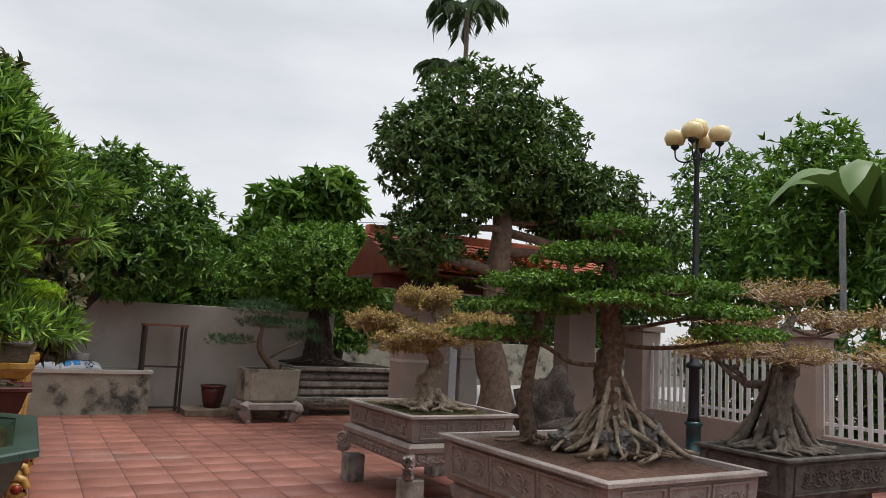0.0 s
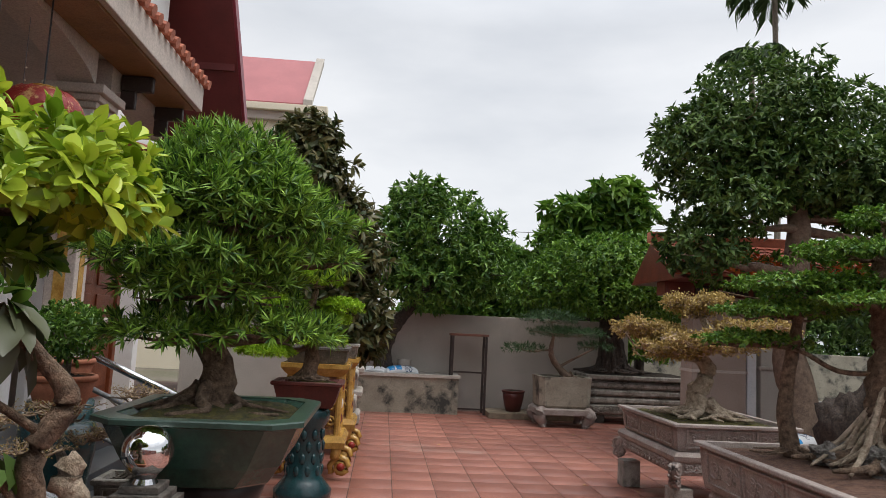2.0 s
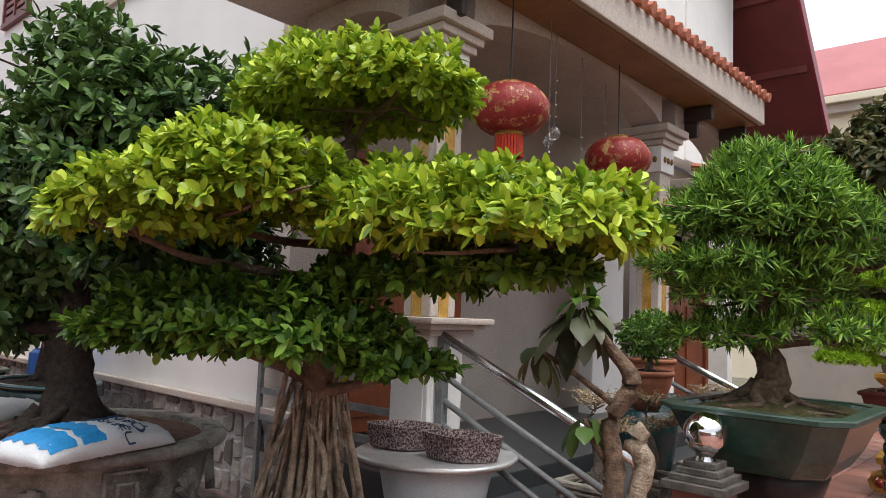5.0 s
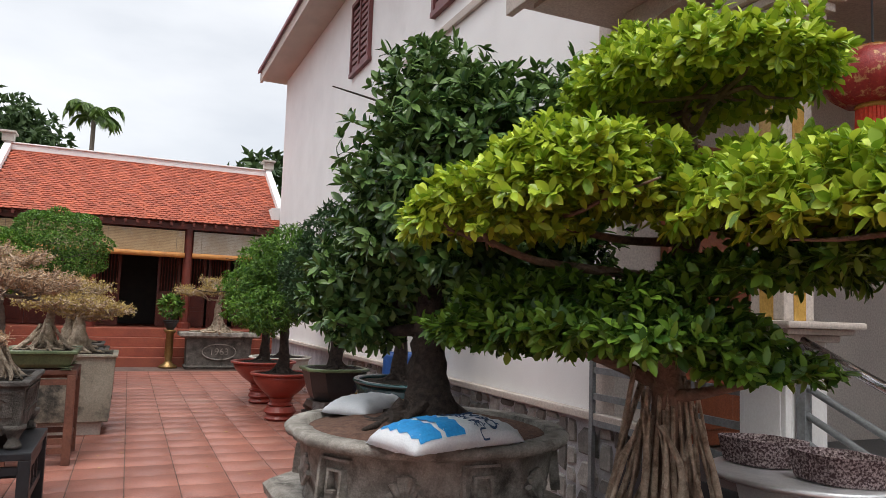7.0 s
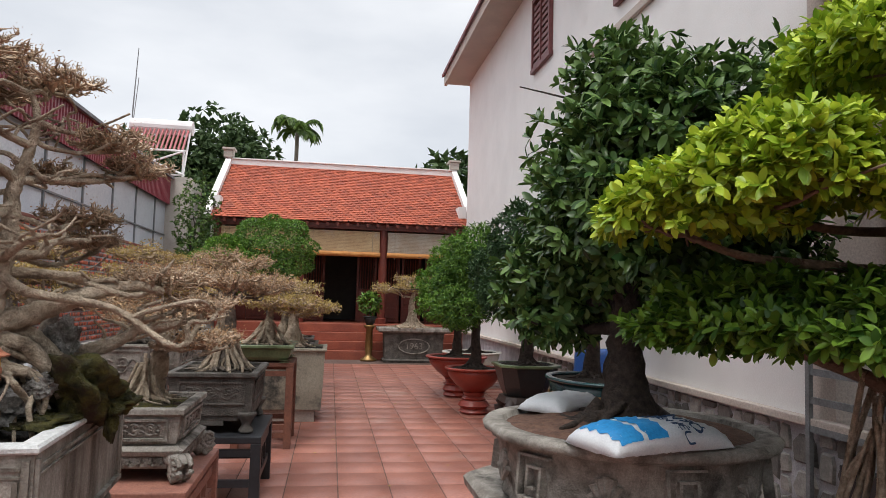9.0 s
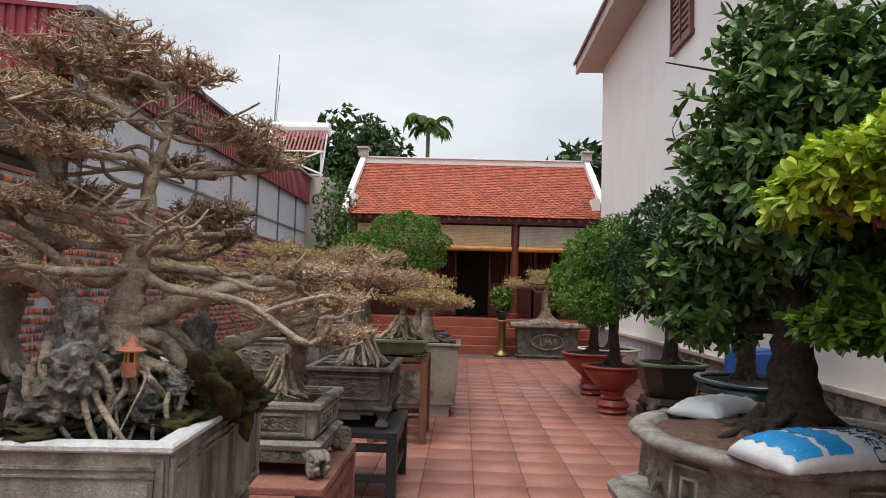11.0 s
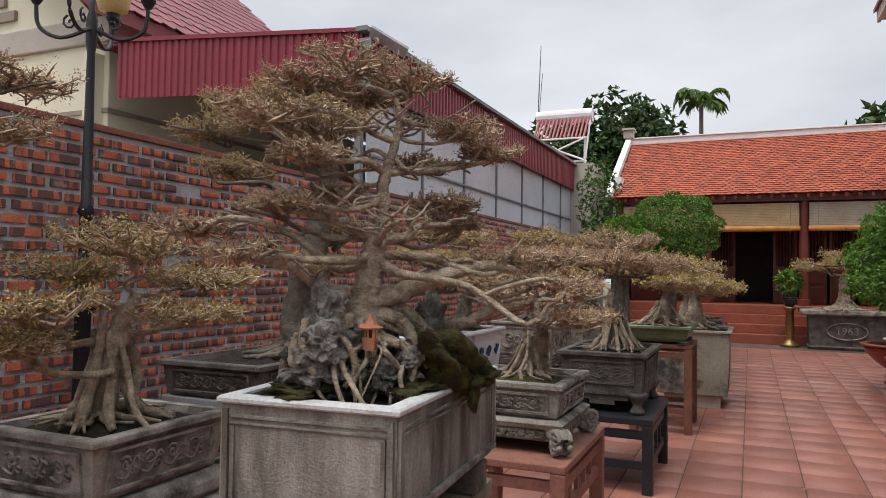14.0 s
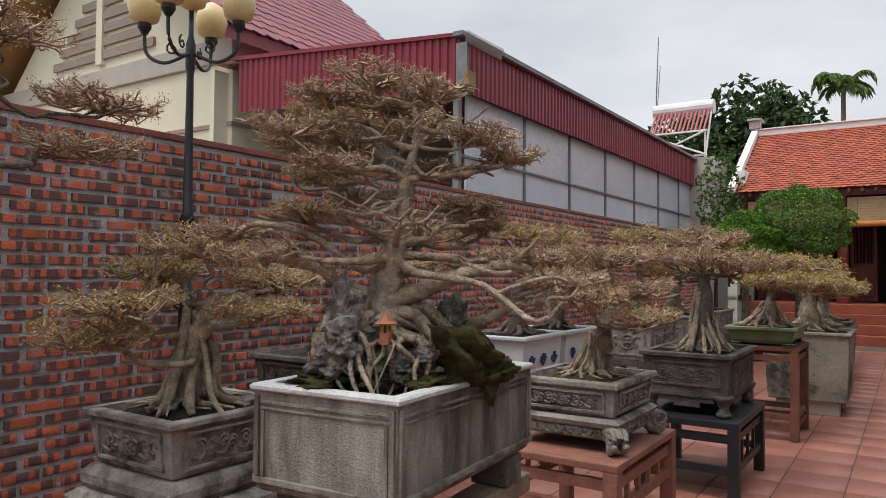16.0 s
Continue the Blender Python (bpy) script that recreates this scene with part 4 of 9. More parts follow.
part("arch_beam", arch_beam(0.16, 2.9, 3.29, 3.62, 0.24, -0.14, 0.14), M_CEIL, porch)
part("arch_beam", arch_beam(3.2, 4.6, 3.29, 3.62, 0.2, -0.14, 0.14), M_CEIL, porch)
bm = arch_beam(-1.2, -0.16, 3.29, 3.62, 0.2, -0.14, 0.14)
bmesh.ops.rotate(bm, cent=(0, 0, 0), matrix=Matrix.Rotation(radians(-90), 3, "Z"), verts=bm.verts)
part("side_arch", bm, M_CEIL, porch)
part("ochre_soffit", boxed(0.15, 0.5, -0.6, 4.35, 3.56, 3.6), M_OCHRE, porch, "ochre timber soffit")
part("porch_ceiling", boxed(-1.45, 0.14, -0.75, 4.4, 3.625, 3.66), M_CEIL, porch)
part("roof_slab", boxed(-1.55, 0.5, -0.85, 4.45, 3.662, 3.82), M_CEIL, porch)
part("eave_board", boxed(0.502, 0.56, -0.86, 4.46, 3.58, 3.84, 0.01), M_CEIL, porch)
part("eave_board", boxed(-1.56, 0.5, -0.92, -0.862, 3.58, 3.84, 0.01), M_CEIL, porch)
for i in range(34):
    bm = bmesh.new()
    a = -0.85 + i * 0.16
    tube(bm, [(0.1, a, 3.99), (0.62, a, 3.86)], 0.05, 8)
    part("eave_tile", bm, M_EAVET, porch)
for i in range(14):
    bm = bmesh.new()
    a = -1.5 + i * 0.155
    tube(bm, [(a, -0.5, 3.99), (a, -1.0, 3.86)], 0.05, 8)
    part("eave_tile", bm, M_EAVET, porch)
part("roof_bed", boxed(-1.5, 0.45, -0.8, 4.4, 3.822, 3.93), M_EAVET, porch)
for y in (-0.1, 3.4, 4.3):
    bm = boxed(0.15, 0.42, y - 0.03, y + 0.03, 3.42, 3.555, 0.01)
    box(bm, 0.15, 0.28, y - 0.025, y + 0.025, 3.26, 3.42, 0.012)
    part("bracket", bm, M_DARKWOOD, porch, "dark carved timber bracket")
# canopy over the north window
part("canopy_slab", boxed(-1.1, 0.1, 4.75, 6.6, 3.05, 3.16, 0.01), M_CEIL, porch)
for i in range(12):
    bm = bmesh.new()
    tube(bm, [(-0.35, 4.8 + i * 0.16, 3.3), (0.16, 4.8 + i * 0.16, 3.18)], 0.05, 8)
    part("canopy_tile", bm, M_EAVET, porch)
part("north_jamb", boxed(-1.05, -0.85, 4.65, 6.5, -0.03, 3.048), M_WHITE, porch)
part("window_box", boxed(-0.85, -0.8, 5.0, 6.1, 2.2, 2.9), M_GLASS, porch)
for i in range(5):
    part("louvre", boxed(-0.8, -0.77, 5.05, 6.05, 2.26 + i * 0.12, 2.34 + i * 0.12), M_CEIL, porch)


def panel_door(parent, x, y, w, h, z):
    d = new("door")
    d.parent = parent
    d.location = (x, y, z)
    part("leaf", boxed(0, 0.05, 0, w, 0, h, 0.006), M_DOOR, d)
    for k in range(2):
        for a, b in ((0.12, 0.75), (0.85, 1.2), (1.3, h - 0.12)):
            part("raised_panel", boxed(0.051, 0.07, w / 2 * k + 0.08, w / 2 * (k + 1) - 0.08, a, b, 0.012), M_DOOR, d)
    bm = boxed(0.0, 0.09, -0.1, -0.002, 0, h + 0.1, 0.01)
    box(bm, 0.0, 0.09, w + 0.002, w + 0.1, 0, h + 0.1, 0.01)
    box(bm, 0.0, 0.09, -0.002, w + 0.002, h + 0.002, h + 0.1, 0.01)
    part("door_frame", bm, M_DOOR, d)


panel_door(porch, -1.44, 0.5, 1.3, 2.2, 0.5)
part("wall_pilaster", boxed(-1.0, -0.84, 3.45, 4.1, -0.03, 3.3, 0.01), M_WHITE, porch)
panel_door(porch, -0.84, 4.95, 1.3, 2.2, 0.5)

# ---------- temple at the end of the alley ----------
temple = thing("temple", (-15.3, 0.1, 0), "old one-storey red timber hall with a scale-tiled roof", "hall")
for i in range(4):
    part("step", boxed(-5.5, -1.0 - 0.27 * i, -3.0, 3.2, 0.205 * i - (0.03 if i == 0 else 0), 0.205 * (i + 1) - 0.002, 0.012), M_STEPS, temple)
for y in (-3.1, -1.02, 1.09, 3.1):
    part("column", lathe([(0.15, 0.82), (0.15, 0.95), (0.105, 0.97), (0.11, 2.2), (0.1, 3.3)], 16, cx=-2.3, cy=y), M_LACQ, temple)
part("lintel", boxed(-2.42, -2.2, -3.2, 3.25, 3.24, 3.42, 0.01), M_LACQ, temple)
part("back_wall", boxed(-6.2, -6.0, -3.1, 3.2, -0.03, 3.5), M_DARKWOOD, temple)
for y0 in (-3.2, 3.2):
    part("side_wall", boxed(-6.2, -2.45, y0 - 0.1, y0 + 0.1, -0.03, 4.0), M_WHITE, temple)
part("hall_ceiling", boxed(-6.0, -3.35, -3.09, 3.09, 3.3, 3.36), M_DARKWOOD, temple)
part("door_head", boxed(-3.52, -3.4, -3.08, 3.08, 2.75, 3.3), M_LACQ, temple)


def temple_leaf(y, w):
    d = new("door_leaf")
    d.parent = temple
    d.location = (-3.45, y, 0.83)
    bm = boxed(0, 0.05, 0.01, w - 0.01, 0, 0.9, 0.008)
    box(bm, 0.05, 0.07, 0.07, w - 0.07, 0.1, 0.4, 0.01)
    box(bm, 0.05, 0.07, 0.07, w - 0.07, 0.5, 0.82, 0.01)
    box(bm, 0, 0.05, 0.01, 0.07, 0.9, 1.9)
    box(bm, 0, 0.05, w - 0.07, w - 0.01, 0.9, 1.9)
    box(bm, 0, 0.05, 0.07, w - 0.07, 1.8, 1.9)
    part("leaf", bm, M_LACQ, d)
    n = int((w - 0.14) / 0.07)
    for i in range(n):
        part("spindle", lathe([(0.012, 0.9), (0.02, 1.1), (0.012, 1.35), (0.02, 1.6), (0.012, 1.8)], 6, cx=0.025, cy=0.11 + i * 0.07), M_LACQ, d)


for y in (-3.0, -2.45, -1.9, -0.95, 0.46, 1.1, 1.7, 2.35):
    temple_leaf(y, 0.56)
# blinds between the columns
for y0, y1, m in ((-3.0, -1.14, M_BLIND), (-0.92, 0.99, M_BLIND), (1.2, 3.0, M_BLINDG)):
    b = thing("bamboo_blind", (-17.52, 0.1, 0), "half-rolled bamboo blind with an orange hem", "blind", "blinds between the hall columns")
    for i in range(15):
        part("slat", boxed(0, 0.014, y0, y1, 3.2 - (i + 1) * 0.037, 3.2 - i * 0.037 - 0.004), m, b)
    bm = bmesh.new()
    tube(bm, [(0.01, y0 - 0.02, 2.6), (0.01, y1 + 0.02, 2.6)], 0.065, 12)
    part("rolled_hem", bm, M_BLINDO, b)
    for k in (0.1, 0.9):
        part("cord", boxed(0.016, 0.022, y0 + (y1 - y0) * k, y0 + (y1 - y0) * k + 0.012, 2.5, 3.24), M_BEAM, b)
# roof
bm = bmesh.new()
ring_skin(bm, [[(-2.05, -3.3, 3.40), (-5.3, -3.3, 5.34), (-8.5, -3.3, 3.40)], [(-2.05, 3.4, 3.40), (-5.3, 3.4, 5.34), (-8.5, 3.4, 3.40)]])
part("roof_deck", bm, M_LACQ, temple)
tt = part_mesh("roof_tiles", tile_slope(6.5, 3.8, math.atan2(1.94, 3.25), 0.12, 0.15), M_ROOFT, temple)
tagged(tt, kind="stuff")
tt.matrix_basis = pose(-2.02, -3.18, 3.40, 0, 0, 90)
for i in range(26):
    part("rafter_end", boxed(-2.06, -1.98, -3.2 + i * 0.255, -3.14 + i * 0.255, 3.3, 3.38), M_LACQ, temple)
part("ridge", boxed(-5.42, -5.18, -3.35, 3.45, 5.29, 5.46, 0.02), M_WHITE, temple)
part("ridge_cap", boxed(-5.46, -5.14, -3.38, 3.48, 5.462, 5.5, 0.01), M_WHITE, temple)
for y0 in (-3.42, 3.32):
    bm = bmesh.new()
    ring_skin(bm, [[(-1.95, y0, 3.34), (-1.95, y0, 3.54), (-5.3, y0, 5.56), (-5.3, y0, 5.34)], [(-1.95, y0 + 0.16, 3.34), (-1.95, y0 + 0.16, 3.54), (-5.3, y0 + 0.16, 5.56), (-5.3, y0 + 0.16, 5.34)]])
    part("gable_coping", bm, M_WHITE, temple)
    bm = boxed(-5.34, -5.08, y0 - 0.06, y0 + 0.22, 5.5, 5.72, 0.015)
    box(bm, -5.58, -5.02, y0 - 0.1, y0 + 0.26, 5.722, 5.78, 0.012)
    part("finial", bm, M_OLDWALL, temple)

# ---------- neighbours over the brick wall ----------
shed = thing("shed", (-6.7, -4.3, 0), "open shed clad in dark red corrugated sheet over pale panels", "shed")


def corrugated(length, z0, z1, low=0.0, high=0.0):
    """Ribbed sheet along x, facing +y."""
    pts = []
    p = 0.12
    n = int(length / p)
    for i in range(n):
        for dx, d in ((0, 0), (0.035, 0), (0.05, 0.022), (0.1, 0.022), (0.118, 0)):
            pts.append((i * p + dx, d))
    V, F = [], []
    for x, d in pts:
        V += [(x, d, z0 + low * x), (x, d, z1 + high * x)]
    for i in range(len(pts) - 1):
        F.append((2 * i, 2 * i + 2, 2 * i + 3, 2 * i + 1))
    me = bpy.data.meshes.new("sheet")
    me.from_pydata(V, [], F)
    return me


s1 = part_mesh("side_fascia", corrugated(13.6, 3.72, 4.38), M_SHEDRED, shed)
s1.matrix_basis = pose(-13.6, 0, 0)
s2 = part_mesh("front_fascia", corrugated(4.15, 3.69, 4.4, 0.055, 0.086), M_SHEDRED, shed)
s2.matrix_basis = pose(0, 0.0, 0, 0, 0, -90)
part("side_trim", boxed(-13.65, 0.08, -0.05, 0.1, 4.382, 4.44), M_GREYPOLE, shed)
bm = bmesh.new()
ring_skin(bm, [[(-0.05, -0.052, 4.39), (0.05, -0.052, 4.39), (0.05, -0.052, 4.44), (-0.05, -0.052, 4.44)], [(-0.05, -4.17, 4.74), (0.05, -4.17, 4.74), (0.05, -4.17, 4.8), (-0.05, -4.17, 4.8)]])
part("front_trim", bm, M_SHEDRED, shed)
bm = bmesh.new()
ring_skin(bm, [[(-0.06, 0.05, 4.37), (-0.06, 0.05, 4.40), (-0.06, -4.7, 4.80), (-0.06, -4.7, 4.77)], [(-13.6, 0.05, 4.37), (-13.6, 0.05, 4.40), (-13.6, -4.7, 4.80), (-13.6, -4.7, 4.77)]])
part("roof_sheet", bm, M_SHEDRED, shed)
for i in range(8):
    x = -13.5 + i * 1.65
    part("panel", boxed(x + 0.03, x + 1.62, -0.12, -0.09, 2.95, 3.75), M_PANEL, shed)
    part("poster_panel", boxed(x + 0.03, x + 1.62, -0.12, -0.09, 1.9, 2.92), mat("pale_sheet", (0.58, 0.61, 0.66), (0.52, 0.55, 0.6), 0.5, 2, 0.02), shed)
    part("mullion", boxed(x - 0.02, x + 0.028, -0.14, -0.06, 0, 3.76), M_GREYPOLE, shed)
part("transom", boxed(-13.5, 0.0, -0.145, -0.055, 2.92, 2.95), M_GREYPOLE, shed)
part("corner_post", boxed(-0.1, -0.02, -0.1, -0.02, 0, 4.38), M_GREYPOLE, shed)
part("inner_wall", boxed(-13.6, -13.5, -4.7, -0.1, 0, 4.4), M_PANEL, shed)
part("rear_wall", boxed(-13.6, -0.02, -4.8, -4.7, 0, 4.7), M_CREAM, shed)
part("wall_band", boxed(-13.5, -0.02, -4.698, -4.68, 3.44, 3.51), M_TAUPE, shed)

cream = thing("cream_house", (-7.0, -8.9, 0), "cream house with brown bands, a louvred gable and plum roof tiles", "house", turn=-90)
part("wall", boxed(0.0, 12.0, -6.0, 0.0, -0.03, 4.9, 0.02), M_CREAM, cream)
part("band", boxed(-0.03, 12.03, -6.0, 0.03, 3.82, 3.89), M_TAUPE, cream)
part("wide_band", boxed(-0.06, 12.06, -6.0, 0.07, 4.9, 5.3, 0.02), M_CEIL, cream)
bm = bmesh.new()
ring_skin(bm, [[(0.3, 0.0, 5.3), (7.3, 0.0, 5.3), (3.8, 0.0, 8.5)], [(0.3, -6, 5.3), (7.3, -6, 5.3), (3.8, -6, 8.5)]])
part("gable", bm, M_CREAM, cream)
for i in range(6):
    w = 1.7 - i * 0.26
    part("louvre", boxed(3.8 - w, 3.8 + w, 0.0, 0.06, 5.5 + i * 0.26, 5.66 + i * 0.26), M_TAUPE, cream)
part("gable_mullion", boxed(3.7, 3.9, 0.002, 0.09, 5.4, 7.4), M_CREAM, cream)
for sgn in (-1, 1):
    bm = bmesh.new()
    ring_skin(bm, [[(3.8 + sgn * 4.3, 0.7, 5.05), (3.8 + sgn * 4.3, 0.7, 5.25), (3.8, 0.7, 9.05), (3.8, 0.7, 8.5)], [(3.8 + sgn * 4.3, -6.2, 5.05), (3.8 + sgn * 4.3, -6.2, 5.25), (3.8, -6.2, 9.05), (3.8, -6.2, 8.5)]])
    part("roof", bm, M_OCHRE if sgn > 0 else M_PURPLE, cream)
rt = part_mesh("roof_tiles", tile_slope(6.8, 5.6, math.atan2(3.8, 4.3), 0.3, 0.28), M_PURPLE, cream)
tagged(rt, kind="stuff")
rt.matrix_basis = pose(-0.55, 0.65, 5.25, 0, 0, -90)
part("canopy", boxed(1.4, 4.5, 0.0, 1.3, 3.3, 3.42, 0.02), M_OCHRE, cream)
part("canopy_beam", boxed(1.6, 1.75, 0.0, 1.2, 3.1, 3.298), M_WOODR, cream)
part("canopy_beam", boxed(3.6, 3.75, 0.0, 1.2, 3.1, 3.298), M_WOODR, cream)

pinkh = thing("neighbour_house", (-1.7, 21.0, 0.2), "pale house with a pink metal roof behind the trees", "house")
part("wall", boxed(-8, -0.2, 0, 6, -0.48, 7.3), M_CREAM, pinkh)
part("cornice", boxed(-8.2, 0.35, -0.35, 0.0, 7.3, 7.5, 0.02), M_CREAM, pinkh)
part("cornice", boxed(-8.1, 0.15, -0.2, 0.0, 7.05, 7.298, 0.02), M_CEIL, pinkh)
bm = bmesh.new()
ring_skin(bm, [[(-8.2, -0.25, 7.5), (-8.2, -0.25, 7.56), (-8.2, 2.2, 9.75), (-8.2, 2.2, 9.65)], [(-0.35, -0.25, 7.5), (-0.35, -0.25, 7.56), (-0.35, 2.2, 9.75), (-0.35, 2.2, 9.65)]])
part("roof", bm, M_PINK, pinkh)
bm = bmesh.new()
ring_skin(bm, [[(-0.36, -0.28, 7.5), (-0.36, -0.28, 7.68), (-0.36, 2.2, 9.87), (-0.36, 2.2, 9.65)], [(-0.1, -0.28, 7.5), (-0.1, -0.28, 7.68), (-0.1, 2.2, 9.87), (-0.1, 2.2, 9.65)]])
part("gable_coping", bm, M_OLDWALL, pinkh)

heater = thing("solar_water_heater", (-19.0, -4.8, 4.45), "white tank and slatted rack of a rooftop solar heater", "water heater")
bm = bmesh.new()
tube(bm, [(0, -0.8, 1.5), (0, 0.8, 1.5)], 0.2, 14)
part("tank", bm, M_FENCE, heater)
for i in range(14):
    bm = bmesh.new()
    tube(bm, [(0.15, -0.7 + i * 0.108, 1.4), (0.75, -0.7 + i * 0.108, 0.75)], 0.03, 6)
    part("tube", bm, M_PINK, heater)
for a, b in (((0.8, -0.75, 0), (0.1, -0.75, 1.4)), ((0.8, 0.75, 0), (0.1, 0.75, 1.4)), ((0.85, -0.75, 0.1), (0.85, 0.75, 0.7)), ((0.85, 0.75, 0.1), (0.85, -0.75, 0.7)), ((0.8, -0.8, 0.72), (0.8, 0.8, 0.72)), ((0.8, -0.8, 0.08), (0.8, 0.8, 0.08)), ((0.8, -0.75, 0), (0.8, -0.75, 0.75)), ((0.8, 0.75, 0), (0.8, 0.75, 0.75))):
    bm = bmesh.new()
    tube(bm, [a, b], 0.028, 6)
    part("strut", bm, M_FENCE, heater)
part("roof_under", boxed(-0.6, 1.0, -1.0, 1.0, -4.48, 0.0), M_OLDWALL, heater, "grey rooftop block")
mast = thing("antenna_mast", (-20.5, -6.0, 0), "thin tall antenna mast above the roofs", "antenna")
bm = bmesh.new()
tube(bm, [(0, 0, 0), (0, 0, 6.8), (-0.05, 0.05, 8.6)], [0.03, 0.02, 0.012], 6)
part("mast_pole", bm, M_GREYPOLE, mast)
bm = bmesh.new()
tube(bm, [(0.0, 0, 6.0), (0.02, 0.12, 7.7)], 0.012, 5)
part("whip", bm, M_GREYPOLE, mast)

# ---------- pots and stands ----------
def scroll(bm, at, u, v, size, r=0.008, turns=1.6, flip=1):
    """A raised spiral on a face, from its middle out."""
    u, v, at = Vector(u), Vector(v), Vector(at)
    pts = []
    n = int(turns * 9)
    for i in range(n + 1):
        a = 2 * math.pi * turns * i / n
        k = size * (0.12 + 0.88 * i / n)
        pts.append(at + u * math.cos(a) * k * flip + v * math.sin(a) * k)
    tube(bm, pts, r, 5)


def carve(face_w, face_h, rng, r=0.006):
    """Scrolled relief for a panel face_w by face_h in the xz plane, standing out along -y."""
    bm = bmesh.new()
    n = max(2, int(face_w / (face_h * 0.8)))
    for i in range(n):
        x = -face_w / 2 + (i + 0.5) * face_w / n
        s = face_h * 0.2
        scroll(bm, (x - s * 0.5, 0, face_h * 0.08), (1, 0, 0), (0, 0, 1), s * 1.2, r, 1.4)
        scroll(bm, (x + s * 1.0, 0, -face_h * 0.12), (1, 0, 0), (0, 0, 1), s * 0.9, r, 1.2, -1)
        pts = bend([(x - face_w / n * 0.48, 0, -face_h * 0.2), (x - s * 0.3, 0, -face_h * 0.3), (x + s, 0, face_h * 0.2), (x + face_w / n * 0.45, 0, face_h * 0.1)], 4)
        tube(bm, pts, r, 5)
        for k in range(3):
            a = rng.uniform(0, 6.28)
            c = Vector((x + rng.uniform(-s, s), 0, rng.uniform(-s, s)))
            tube(bm, [c, c + Vector((math.cos(a), 0, math.sin(a))) * s * 0.8], [r * 1.4, r * 0.5], 5)
    return bm


def soil_bed(parent, hx, hy, z, m, bump=0.03, round_bed=False):
    bm = bmesh.new()
    rngs = random.Random(int(hx * 1000 + hy * 77))
    n = 12
    vs = []
    for i in range(n + 1):
        row = []
        for j in range(n + 1):
            a, b = i / n * 2 - 1, j / n * 2 - 1
            if round_bed:
                k = max(abs(a), abs(b)) / (math.hypot(a, b) or 1)
                a, b = a * k, b * k
            edge = max(abs(i / n * 2 - 1), abs(j / n * 2 - 1))
            row.append(bm.verts.new((a * hx, b * hy, z + (1 - edge ** 2) * bump + (rngs.uniform(-0.012, 0.012) if edge < 0.99 else 0))))
        vs.append(row)
    for i in range(n):
        for j in range(n):
            bm.faces.new((vs[i][j], vs[i + 1][j], vs[i + 1][j + 1], vs[i][j + 1]))
    return smooth(part("soil", bm, m, parent))


